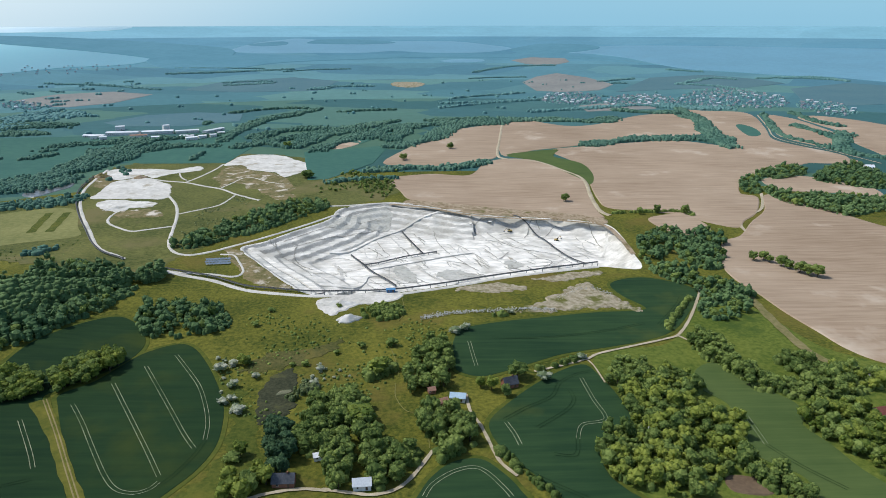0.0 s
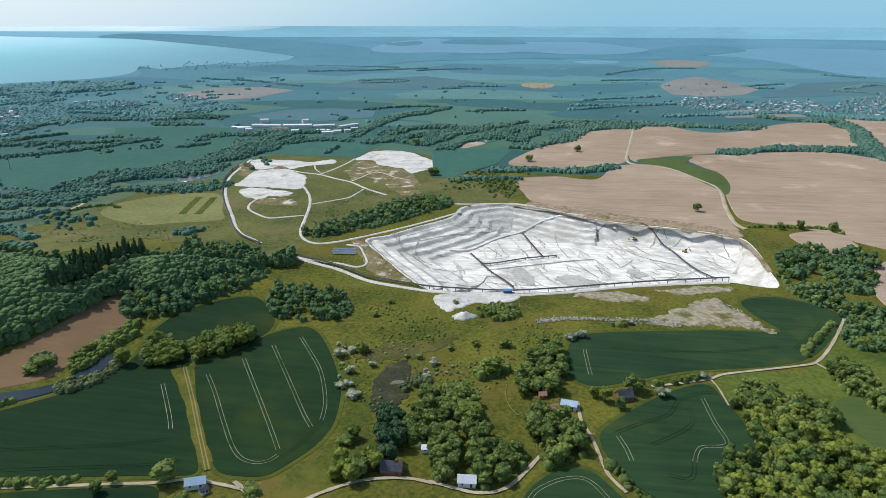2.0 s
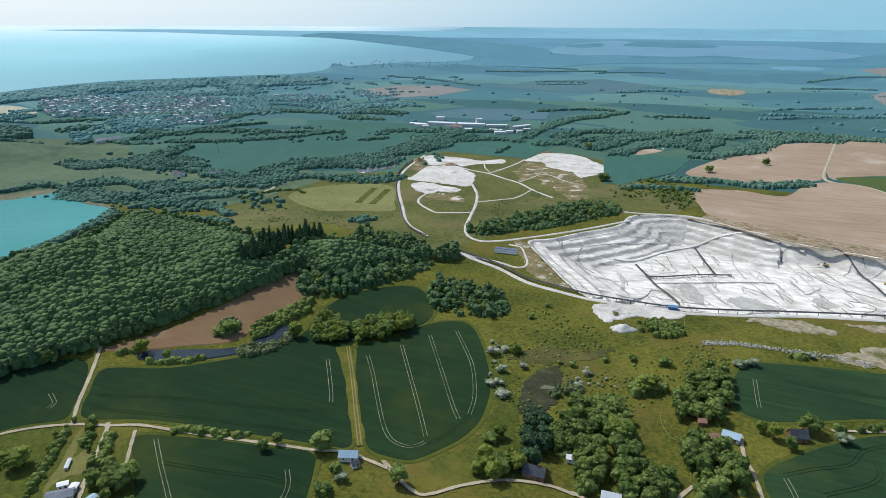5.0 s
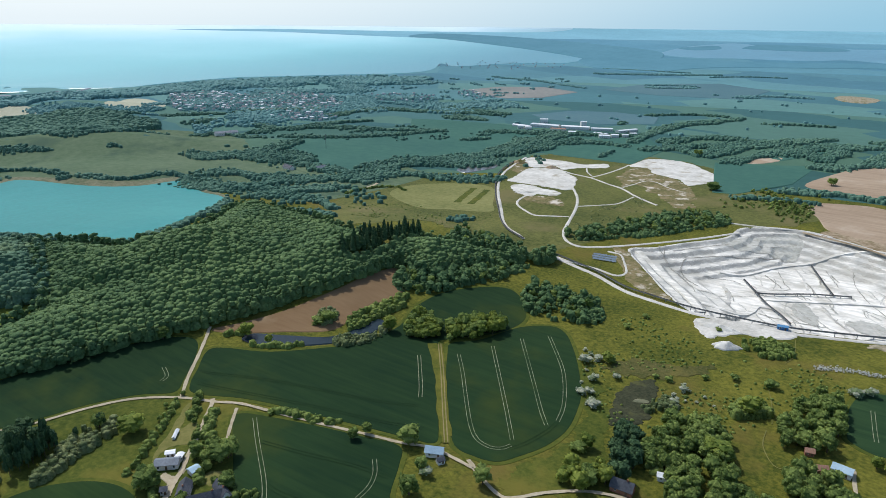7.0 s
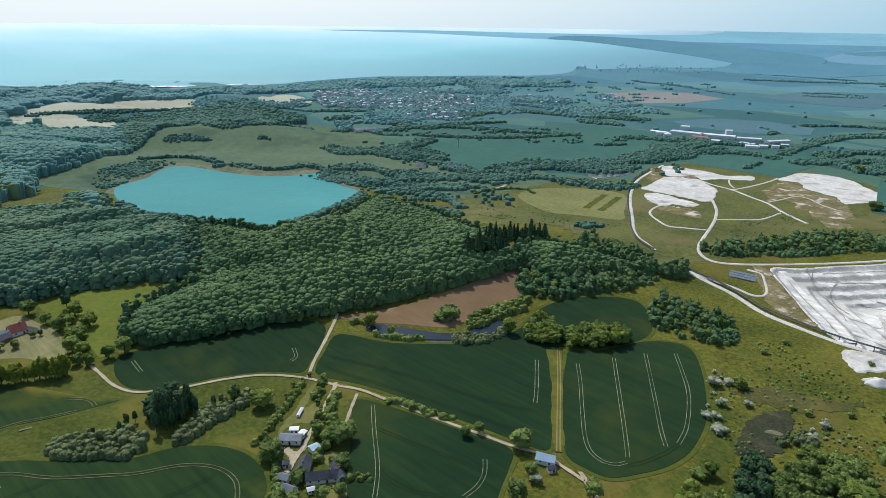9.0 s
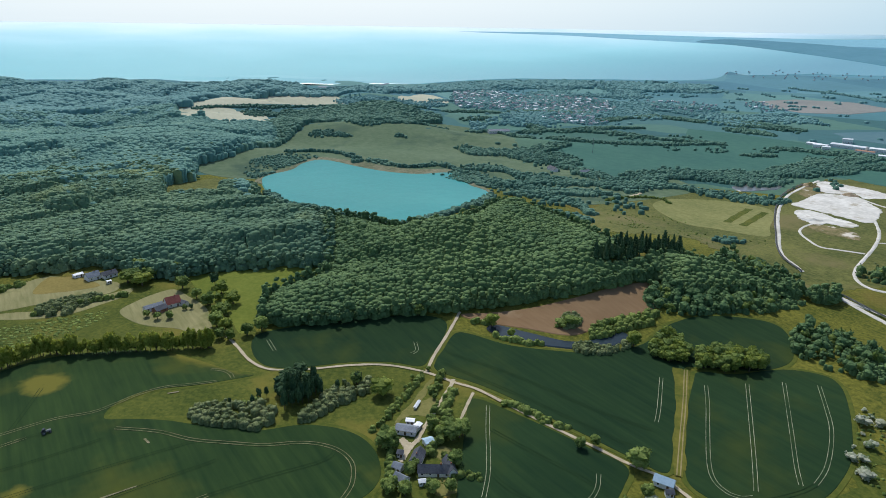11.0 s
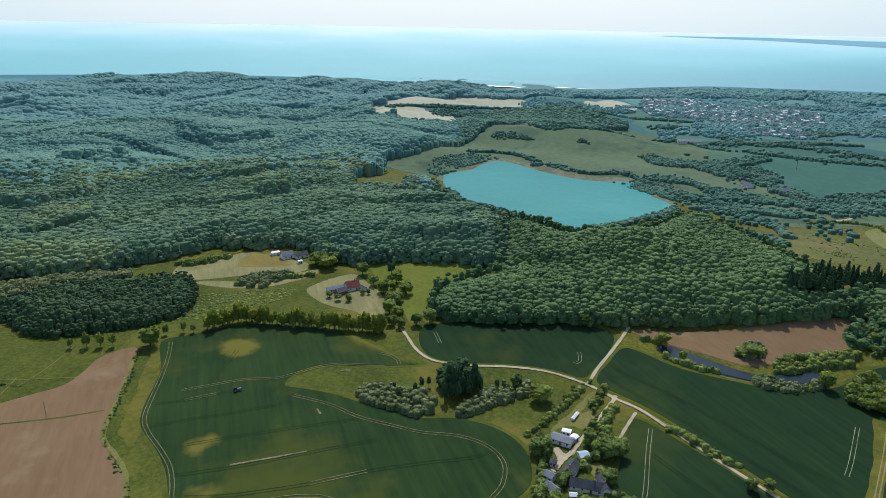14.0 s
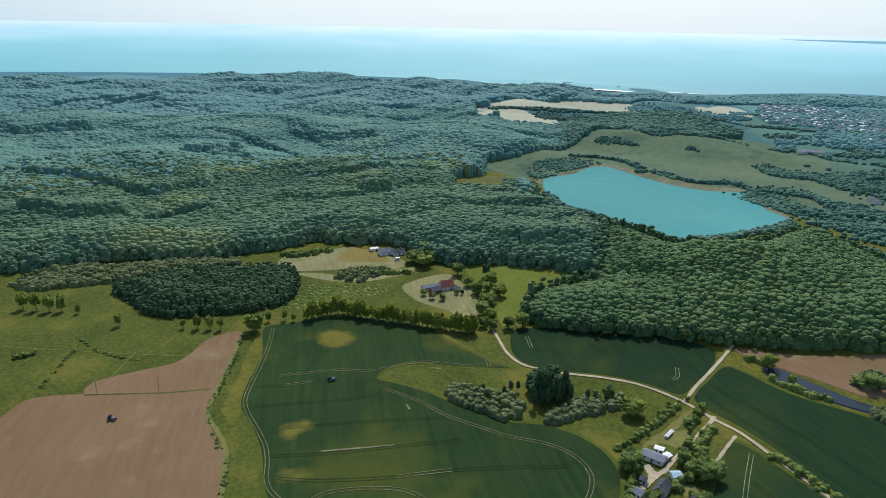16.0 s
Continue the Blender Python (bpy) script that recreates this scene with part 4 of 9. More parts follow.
copse_l = [(-3.2, 310.2), (12.2, 314.8), (20.8, 304.1), (28.7, 291.4), (22.0, 278.0), (7.8, 269.9), (5.4, 283.0), (-1.7, 297.6)]
copse_m = [(-199, 426), (-203, 450), (-189, 462), (-150, 457), (-134, 431), (-141.8, 414.9), (-161.8, 406.6), (-180.0, 405.9)]
copse_n = [(-336, 468), (-309, 476), (-315, 541), (-261, 535), (-237, 528), (-219, 528), (-221, 498), (-228, 472), (-227, 447), (-239, 422), (-250, 395), (-265, 383), (-282, 378)]
copse_o = [(206, 597), (244, 644), (257, 631), (233, 581), (200, 532), (193, 546)]
copse_p = [(236, 581), (272, 625), (293, 607), (273, 559), (250, 520), (230, 533)]
copse_q = [(191, 518), (215, 519), (231, 499), (249, 487), (255, 470), (242, 443), (215, 420), (199, 430), (212, 469), (203, 487)]
copse_r = [(414, 834), (467, 889), (528, 922), (531, 884), (488, 855), (436, 834), (419, 785), (393, 775)]
copse_s = [(519, 849), (586, 922), (636, 950), (631, 903), (620, 852), (625, 803), (574, 794), (542, 812)]
copse_t = [(425, 796), (450, 777), (492, 763), (544, 748), (571, 710), (508, 695), (458, 675), (439, 707), (419, 730)]
copse_u = [(-233, 590), (-226, 615), (-203, 646), (-195, 683), (-178, 710), (-147, 745), (-113, 753), (-107, 725), (-136, 684), (-162, 640), (-189, 615), (-208, 590)]
copse_v = [(-277, 391), (-287, 406), (-283, 431), (-269, 436), (-250, 413), (-250, 388), (-260, 378)]
copse_x = [(-274, 421), (-260, 452), (-241, 486), (-222, 480), (-233, 451), (-248, 422)]
copse_y = [(-8.2, 360.0), (-1.3, 386.8), (12.4, 390.6), (18.5, 376.4), (17.0, 354.8), (13.1, 338.7), (6.3, 330.4), (-6.1, 329.8), (-11.3, 340.3)]
copse_z = [(-322.8, 112.7), (-332.9, 120.2), (-332.4, 130.1), (-317.4, 135.8), (-304.9, 130.8), (-303.5, 119.6), (-313.1, 112.7)]
reeds_a = [(-328.0, 66.2), (-329.1, 79.6), (-313.5, 98.8), (-303.7, 105.7), (-291.9, 92.8), (-302.1, 79.9), (-312.3, 69.5)]
reeds_b = [(-287.0, 109.8), (-300.7, 127.4), (-308.4, 150.5), (-303.8, 162.1), (-293.7, 155.8), (-291.1, 136.7), (-286.2, 122.1)]
poplar_row = [(-435.5, -12.2), (-442.9, 9.6), (-434.2, 25.1), (-422.8, 47.9), (-411.5, 70.1), (-400.1, 91.6), (-395.8, 96.5)]
grey_patch = [(-87.2, 303.4), (-91.3, 319.3), (-92.4, 339.4), (-88.4, 355.7), (-80.2, 363.0), (-75.5, 349.5), (-75.2, 337.1), (-71.1, 325.5), (-73.0, 313.6), (-78.5, 304.4)]
heath_a = [(-111.6, 359.8), (-104.5, 373.7), (-88.7, 385.5), (-67.2, 390.6), (-53.8, 397.9), (-57.1, 385.5), (-73.9, 370.2), (-89.8, 361.2), (-99.9, 357.9)]
bushes_a = [(-45.6, 438.9), (-31, 453), (-14.7, 446.9), (-14.9, 433.3), (-33.2, 424.3)]
bushes_b = [(-37.0, 354.1), (-30.1, 365.0), (-21.4, 364.8), (-16.8, 355.9), (-27.3, 347.5), (-34.2, 346.8)]
bushes_c = [(-77.2, 331.9), (-68.5, 345.7), (-61.5, 337.8), (-72.6, 326.8)]
bushes_d = [(-60.5, 315.7), (-47.3, 333.1), (-34.6, 326.2), (-39.9, 311.8), (-50.6, 299.2)]
town_a = [(-1655, 1188), (-1754, 1360), (-1525, 1314), (-1455, 1420), (-1263, 1423), (-1097, 1255), (-1087, 1127), (-1239, 1063), (-1378, 1000)]
town_b = [(-1103, 1038), (-1081, 1158), (-956, 1083), (-1020, 991)]
town_c = [(-1238, 1515), (-1153, 1618), (-1029, 1594), (-996, 1449), (-1152, 1434)]
town_d = [(318.3, 1725.5), (357.0, 1915.3), (420.9, 1974.8), (487.9, 1910.0), (464.6, 1744.6), (401.1, 1674.0)]
town_e = [(452.3, 1707.8), (535.5, 1849.7), (631.5, 1904.6), (674.8, 1844.3), (650.0, 1712.4), (562.0, 1644.7), (496.1, 1658.9)]
town_f = [(650.0, 1712.4), (743.0, 1900.1), (889.9, 2057.4), (977.1, 2019.1), (991.5, 1831.8), (896.9, 1632.1), (803.9, 1591.3), (705.2, 1617.1)]
town_g = [(-1066, 1751), (-1023, 1800), (-898, 1676), (-946, 1612)]
town_h = [(933.2, 1665.4), (1031.0, 1748.9), (1046.1, 1649.6), (995.1, 1501.6), (916.1, 1457.4), (902.0, 1545.4)]
port = [(-1674, 2524), (-1592, 2755), (-1364, 2859), (-1118, 2862), (-1210, 2643), (-1446, 2498)]
far_wood_a = [(-1196, 3094), (-1030, 3235), (-795, 3342), (-498, 3325), (-124, 3417), (155, 3416), (429, 3377), (707, 3374), (808, 3218), (906, 3003), (980, 2886), (781, 3107), (547, 3248), (280, 3244), (41, 3276), (-247, 3203), (-606, 3049), (-781, 2787), (-931, 2768), (-1077, 2866)]
far_wood_b = [(-2494.5, 3527.7), (-2223.5, 3525.1), (-1971.3, 3471.7), (-1639.6, 3366.0), (-1394.4, 3252.0), (-1221.6, 3139.9), (-1114.9, 3032.6), (-986.3, 3106.9), (-891.9, 3315.6), (-979.3, 3579.4), (-1246.8, 3713.9), (-1558.0, 3805.0), (-1876.0, 3856.4), (-2175.8, 3837.3), (-2442.6, 3748.8)]
isle_a = [(-627, 3904), (-569, 4054), (-343, 4072), (-141, 3937), (-294, 3849), (-573, 3852)]
isle_b = [(-924, 3776), (-774, 3939), (-725, 3809), (-820, 3712)]
isle_c = [(468, 3570), (671, 3815), (901, 3729), (921, 3565), (743, 3417), (566, 3363)]
light_a = [(-728, 2091), (-673, 2387), (-467, 2537), (-283, 2380), (-313, 2048), (-540, 2020)]
light_b = [(-653, 1405), (-609, 1516), (-512, 1562), (-401, 1530), (-380, 1423), (-469, 1354), (-592, 1356)]
light_c = [(572, 1982), (829, 2457), (1063, 2524), (1167, 2383), (1212, 2237), (1011, 2092), (786, 2061)]
light_d = [(1134, 2054), (1407, 2211), (1547, 2038), (1289, 1687), (1050, 1633), (1004, 1756)]
belt_a = [(98.8, 690.4), (113.0, 668.7), (122.6, 641.6), (130.0, 608.6), (139.3, 579.5), (148.5, 564.6)]
belt_b = [(-55.1, 576.5), (-40.9, 582.0), (-15.5, 598.2), (13.6, 609.0)]
belt_c = [(-68.7, 607.1), (-56.8, 582.7), (-43.8, 555.6), (-32.5, 538.8), (-22.8, 522.7)]
belt_rim = [(-216.8, 533.7), (-191.9, 524.2), (-170.1, 514.7), (-141.4, 495.5), (-115.7, 487.4), (-86.6, 479.9), (-55.0, 478.2), (-22.1, 479.8), (19.0, 492.8), (45.7, 503.0), (86.3, 516.2), (127.4, 527.1), (150.5, 533.2)]
belt_west = [(-260.4, 554.9), (-285.7, 572.4), (-310.0, 603.6), (-335.3, 645.8), (-370.0, 703.8), (-403.0, 766.6), (-426.7, 824.8), (-441.3, 894.7)]
tuss_a = [(-133.6, 393.8), (-116, 448), (-74.4, 439.5), (-35.2, 416.2), (-1.9, 428.5), (22.5, 412.8), (11.9, 398.5), (-12.8, 363.3), (-29.7, 329.2), (-60.5, 315.7), (-85.2, 299.2), (-107.2, 324.5)]
tuss_b = [(-247, 662), (-234, 779), (-206, 777), (-201, 705), (-232, 633)]
tuss_c = [(-522, 590), (-469, 611), (-365, 595), (-330, 619), (-310, 571), (-371, 500), (-444, 501)]
ramp_a = [(-160.8, 595.8), (-146.8, 579.8), (-131.3, 559.6), (-114.0, 539.5), (-97.6, 519.4), (-86.7, 501.2), (-80.3, 490.9)]
meadow_w = [(-554, -355), (-553, -255), (-574, -176), (-585, -36), (-554, 83), (-517, 136), (-435, 133), (-382.3, 129.9), (-361.6, 149.8), (-301.2, 195.2), (-265.3, 207.2), (-225.4, 178.6), (-197.2, 137.7), (-187.2, 63.2), (-208.1, -61.2), (-273.5, -198.8)]
wet_a = [(-25.4, 567.4), (-17.7, 576.3), (-9.8, 556.3), (-4.2, 533.8), (-12.8, 531.0), (-21.1, 544.7)]
wet_b = [(13.4, 554.1), (25.8, 563.9), (45.0, 554.8), (51.0, 543.6), (34.6, 535.1), (20.5, 538.4)]
wet_c = [(74.9, 577.2), (82.8, 586.9), (91.5, 576.5), (92.4, 568.3), (79.4, 564.2)]
wet_d = [(-102.1, 668.9), (-82.3, 704.4), (-47.1, 736.0), (-34.9, 724.1), (-37.3, 683.2), (-60.6, 674.6), (-83.3, 663.6)]
gold_a = [(-405.9, -5.4), (-413.7, -2.0), (-416.0, 5.6), (-411.8, 14.1), (-402.7, 17.4), (-393.9, 12.2), (-390.8, 4.1), (-395.8, -2.2)]
gold_b = [(-298.7, -25.0), (-306.0, -22.8), (-309.5, -18.0), (-310.5, -11.3), (-304.6, -9.9), (-300.2, -14.1), (-295.6, -19.6)]
gold_c = [(-403.7, 74.7), (-403.6, 84.5), (-389.4, 97.0), (-377.5, 107.5), (-362.9, 109.2), (-349.9, 107.4), (-357.1, 100.3), (-369.7, 92.5), (-383.5, 82.4), (-393.1, 76.7)]
gold_d = [(-268.3, -22.6), (-270.0, -17.6), (-266.8, -11.0), (-262.5, -10.2), (-262.5, -17.4), (-264.0, -21.7)]
cut_edge = [(-37, 739), (8, 722), (45, 696), (80, 682), (127, 674), (167, 663), (188, 649), (191, 607), (189, 558)]
meadow_e = [(103.4, 357.6), (119.9, 380.0), (164.4, 391.2), (215, 470), (242, 443), (257, 381), (286.8, 342.9), (263.4, 269.2), (207.2, 198.0), (54.9, 205.9), (90.4, 242.9), (83.7, 266.7), (105.0, 292.8)]
coast_wood_a = [(-1806, 1034), (-1881, 1274), (-1907, 1459), (-1887, 1657), (-1776, 1794), (-1656, 1965), (-1548, 2100), (-1366, 2077), (-1340, 1817), (-1488, 1706), (-1609, 1573), (-1641, 1373), (-1682, 1207), (-1709, 1054)]
coast_wood_b = [(-1929, 435), (-2158, 634), (-2042, 747), (-1960, 867), (-1810, 1046), (-1721, 995), (-1656, 799), (-1758, 642), (-1852, 479)]
scrub_b = [(-1018, 842), (-704, 1142), (-464, 1049), (-377, 752), (-460, 557), (-481, 507), (-621, 505), (-737, 623)]
scrub_c = [(-915, 298), (-937, 395), (-855, 450), (-784, 503), (-723, 557), (-660, 563), (-613, 560), (-541, 547), (-608, 521), (-660, 509), (-755, 485), (-883, 427), (-877, 352), (-835, 287)]
scrub_d = [(-133, 827), (-86, 939), (-21, 938), (-35, 867), (-38, 773), (-98, 766)]
scrub_e = [(-773, 1250), (-540, 1182), (-347, 1273), (-54, 1414), (274, 1596), (727, 1901), (856, 2250), (319, 2488), (-271, 2272), (-705, 1931), (-1024, 1679)]
scrub_f = [(-1283, 786), (-1142, 1111), (-883, 1740), (-981, 2388), (-1376, 2230), (-1155, 1741), (-1321, 1514), (-1589, 1139)]
rubble_row = [(0.3, 428.1), (16.5, 435.0), (32.9, 437.8), (53.5, 439.6), (74.5, 442.5), (94.7, 440.2)]
rubble_top = [(102.9, 460.7), (119.6, 477.4), (133.4, 479.3), (143.6, 467.9)]
scrape_b = [(-281.0, 933.4), (-276.0, 960.9), (-257.5, 958.2), (-235.8, 925.4), (-200.5, 899.2), (-180.8, 874.8), (-164.6, 834.1), (-151.6, 778.8), (-165.0, 761.2), (-184.3, 783.3), (-201.4, 808.3), (-223.5, 834.4), (-245.6, 856.9), (-250.7, 834.0), (-274.1, 875.5)]
vale_a = [(133, 1031), (220, 1073), (204, 1019), (235, 967), (234, 890), (217, 828), (208, 869), (175, 980)]
plot_a = [(625.6, 1311.2), (645.9, 1332.8), (647.7, 1281.2), (623.9, 1207.7), (595.9, 1195.3)]
lane_a = [(-515, 595), (-519, 635), (-523, 665), (-539, 682), (-581, 683), (-608, 686), (-654, 709)]
lane_b = [(746.5, 1473.1), (683.5, 1301.4), (634.9, 1175.6), (641.6, 1098.3), (658.9, 1045.7), (665.0, 1003.2), (675.6, 945.3)]
pier_line = [(-1985, 903), (-1909, 984), (-2019, 1173)]
yard_a = [(-246.0, 147.4), (-245.9, 150.0), (-241.7, 149.8), (-240.7, 152.5), (-242.7, 156.3), (-240.2, 155.5), (-237.1, 149.1), (-233.8, 143.6), (-230.0, 139.3), (-232.3, 139.0), (-236.5, 143.0), (-240.1, 146.3)]
bushes_e = [(-294.3, 303.5), (-296.7, 310.6), (-293.6, 317.5), (-286.8, 317.6), (-281.4, 310.9), (-282.8, 302.6), (-288.6, 299.8)]
reeds_c = [(-263.7, 287.8), (-263.6, 296.1), (-251.9, 307.8), (-252.0, 329.4), (-246.5, 321.4), (-246.3, 302.0), (-257.6, 285.5)]
reeds_d = [(-272.8, 311.8), (-275.5, 324.9), (-273.4, 343.0), (-270, 363), (-265, 371), (-263.0, 355.0), (-262.0, 338.5), (-262.4, 314.0), (-267.4, 308.4)]
wood_far_c = [(-1259, 318), (-1221, 356), (-1203, 438), (-1411, 596), (-1375, 692), (-1327, 768), (-1241, 768), (-1092, 615), (-1299, 627), (-1148, 473), (-975, 318), (-985, 285), (-1055, 274)]
meadow_f = [(-654, 531), (-744, 659), (-765, 761), (-710, 799), (-615, 783), (-534, 770), (-497, 740), (-501, 628), (-520, 543), (-570, 523)]
scrape_c = [(-182, 587), (-167, 581), (-147, 554), (-120, 512), (-105, 490), (-125, 496), (-142, 511), (-161, 546)]
strip_a = [(-389, 644), (-399, 679), (-409, 719)]
strip_b = [(-372, 646), (-381, 683), (-390, 720)]

ledge_a = [(-837.7, -340.2), (-820.6, -288.2), (-801.6, -236.7), (-763.6, -195.8), (-755.9, -173.4), (-769.9, -147.7), (-786.2, -121.0)]
ledge_b = [(-1113.4, -49.5), (-1099.4, -12.2), (-1086.0, 24.8), (-1075.3, 61.6), (-1057.4, 97.4)]
ledge_c = [(-684.4, -287.2), (-673.9, -256.8), (-676.0, -224.7), (-680.1, -204.6), (-684.6, -187.2)]
ledge_d = [(-1212.0, -513.9), (-1202.6, -470.7), (-1223.8, -431.9), (-1233.1, -372.0)]
ledge_e = [(-953.3, -185.9), (-943.9, -158.6), (-966.8, -126.7), (-975.8, -100.7)]
ledge_f = [(-732.6, 40.6), (-730.2, 62.8), (-730.9, 83.6)]
ledge_g = [(-1697.1, -502.0), (-1626.9, -412.5), (-1608.2, -330.1)]
ledge_h = [(-438.7, 228.9), (-433.1, 239.5), (-422.1, 248.2), (-408.7, 252.5), (-391.0, 261.3), (-372.7, 271.6)]
ledge_i = [(-383.2, 293.8), (-380.3, 311.8), (-372.4, 329.4), (-374.7, 349.1), (-392.9, 373.0)]
tan_n = [(606.3, 1556.7), (661.4, 1544.5), (730.7, 1521.9), (724.2, 1437.5), (668.4, 1280.2), (621.1, 1156.7), (632.3, 1081.5), (650.4, 1031.4), (653.0, 991.0), (621.1, 953.0), (571.9, 956.1), (512.6, 908.3), (440.1, 858.3), (426.5, 875.5), (501.3, 1060.5), (521.0, 1159.2), (567.3, 1344.0)]
tan_o = [(764.0, 1472.6), (793.2, 1417.4), (787.3, 1320.1), (768.4, 1208.5), (717.2, 1110.5), (673.9, 1045.8), (661.1, 1098.4), (651.6, 1187.8), (701.4, 1323.3)]
tan_p = [(388.9, 1651.6), (449.3, 1696.1), (538.3, 1704.9), (591.5, 1690.4), (557.5, 1589.8), (471.1, 1572.3), (384.3, 1544.9)]
tan_q = [(413.9, 3136.1), (520.3, 3238.8), (667.7, 3175.7), (660.9, 3043.1), (540.9, 2907.9), (458.4, 3000.8)]
pale_p = [(92.1, 3133.8), (185.5, 3197.1), (287.8, 3168.3), (267.4, 3080.9), (140.3, 3066.1)]
gravel_pit = [(-97.4, 2248.5), (-85.4, 2331.9), (-18.2, 2329.4), (14.0, 2264.1), (-17.0, 2148.1), (-70.8, 2168.6)]
tan_r = [(-153.9, 1109.0), (-140.9, 1143.0), (-108.3, 1168.0), (-109.3, 1134.8), (-135.7, 1097.1)]
benched_edge = [(-96, 484), (-120, 515), (-145, 552), (-169, 590), (-150, 611), (-129, 644), (-100, 683), (-93, 721), (-69, 737), (-37, 744), (8, 730), (45, 703)]
ramp_b = [(-90.4, 611.1), (-71.9, 619.4), (-52.2, 649.0), (-36.2, 669.6), (-19.3, 687.2), (-1.6, 704.7), (22.8, 713.7), (46.9, 707.8)]
ramp_c = [(-85.9, 516.5), (-59.8, 519.2), (-51.6, 533.0), (-49.1, 547.6), (-38.3, 549.1)]
ramp_d = [(-49.8, 565.2), (-29.9, 574.2), (-4.6, 586.7), (21.4, 598.8), (47.8, 607.6)]
ramp_e = [(71.9, 680.2), (88.8, 705.9), (120.8, 724.6), (156.3, 724.2), (180.8, 702.5)]
belt_d = [(-21.6, 675.7), (-8.5, 631.8), (0.3, 605.9)]
cut_bank = [(-20, 742), (8, 731), (45, 704), (81, 690), (129, 682), (169, 671), (190, 657), (193, 681), (157, 701), (97, 720), (35, 744), (-11, 760)]
scrape_d = [(-417.5, 843.7), (-436.2, 901.7), (-427.5, 919.3), (-404.8, 883.7), (-399.1, 851.5), (-403.5, 832.9)]
scrape_e = [(-335.5, 713.7), (-321.4, 724.2), (-302.9, 724.3), (-282.9, 710.8), (-283.3, 694.0), (-307.2, 691.6), (-324.1, 696.9)]
haul_e = [(-252.3, 826.5), (-244.6, 853.5), (-237.0, 877.5), (-223.1, 876.9), (-201.5, 853.8), (-183.4, 841.7)]
haul_f = [(-335.1, 918.4), (-324.1, 893.0), (-310.1, 873.1)]
hay_c = [(-523.9, -21.9), (-523.2, -5.9), (-516.6, 12.3), (-517.8, 23.8), (-524.0, 35.9), (-523.5, 59.6), (-526.2, 76.8), (-514.5, 70.4), (-507.3, 53.1), (-500.9, 34.2), (-501.4, 16.2), (-510.9, -6.0)]
hay_d = [(-553.6, 12.6), (-581.9, 24.9), (-577.2, 34.8), (-571.2, 44.6), (-544.9, 57.1), (-543.0, 42.2), (-546.1, 27.9)]
tuss_d = [(-491.7, -31.8), (-497.9, -6.0), (-493.3, 51.6), (-471.7, 36.3), (-463.9, 10.4), (-455.8, -14.3), (-454.1, -31.1)]
bushes_f = [(-521.4, 12.5), (-528.1, 31.5), (-522.9, 54.8), (-512.1, 43.4), (-501.2, 29.7), (-505.2, 14.1)]
bushes_g = [(-573.6, -35.3), (-573.9, -20.5), (-575.9, -5.7), (-580.2, 7.0), (-571.2, 4.3), (-565.1, -15.5), (-565.3, -32.5)]
mud_a = [(-83.6, 332.7), (-82.0, 336.7), (-76.8, 337.9), (-76.2, 335.6), (-79.8, 333.6)]
gold_e = [(-421.9, -43.8), (-394.8, -48.8), (-367.4, -51.4), (-348.8, -55.8), (-334.3, -57.4), (-319.3, -54.5), (-311.7, -49.6), (-321.7, -47.2), (-333.0, -46.8), (-347.7, -46.4), (-369.6, -43.1), (-394.0, -40.5), (-417.3, -39.8)]
town_trees = [(-1854.7, 1431.3), (-1804.1, 1684.6), (-1689.4, 1939.8), (-1462.0, 2044.6), (-1250.1, 2033.1), (-1227.9, 1712.2), (-1251.0, 1537.8), (-1059.3, 1522.5), (-852.2, 1603.1), (-747.4, 1523.3), (-772.5, 1342.8), (-858.5, 1249.3), (-957.1, 1083.0), (-969.4, 949.8), (-1081.6, 881.3), (-1120.7, 846.8)]
big_crop = [(-771.1, 746.8), (-808.6, 820.5), (-773.1, 868.2), (-695.1, 939.9), (-629.7, 1011.3), (-586.0, 1096.2), (-518.5, 1174.7), (-497.0, 1125.6), (-504.7, 1023.4), (-544.4, 939.5), (-582.5, 868.2), (-619.1, 806.3), (-594.5, 690.3), (-656.3, 709.1)]
garden_a = [(-258.1, 151.9), (-265.3, 159.4), (-271.0, 169.8), (-279.2, 182.1), (-285.3, 191.2), (-284.9, 194.8), (-278.2, 186.0), (-270.2, 176.6), (-269.8, 182.6), (-266.3, 183.7), (-260.3, 176.6), (-255.7, 170.5), (-259.3, 167.0), (-261.6, 162.2)]
garden_b = [(-229.6, 157.1), (-228.7, 163.1), (-222.9, 164.8), (-216.6, 159.9), (-221.9, 155.4)]
garden_c = [(-212.4, 146.2), (-209.2, 155.0), (-202.0, 153.2), (-197.7, 147.2), (-202.0, 139.6)]
garden_d = [(-247.8, 173.9), (-243.1, 179.5), (-240.0, 180.9), (-238.7, 173.1), (-243.5, 170.4)]
copse_w = [(-31.1, 270.9), (-34.6, 297.3), (-31.1, 306.6), (-24.7, 292.0), (-23.7, 274.7), (-26.5, 267.0)]
copse_aa = [(-59.7, 274.8), (-64.4, 294.2), (-58.3, 300.4), (-49.6, 295.1), (-48.8, 284.1), (-53.1, 277.3)]
alders_a = [(-72.7, 263.0), (-78.9, 285.9), (-79.3, 298.1), (-75.1, 303.4), (-68.4, 295.7), (-64.9, 284.3), (-64.1, 273.2), (-67.4, 266.1)]
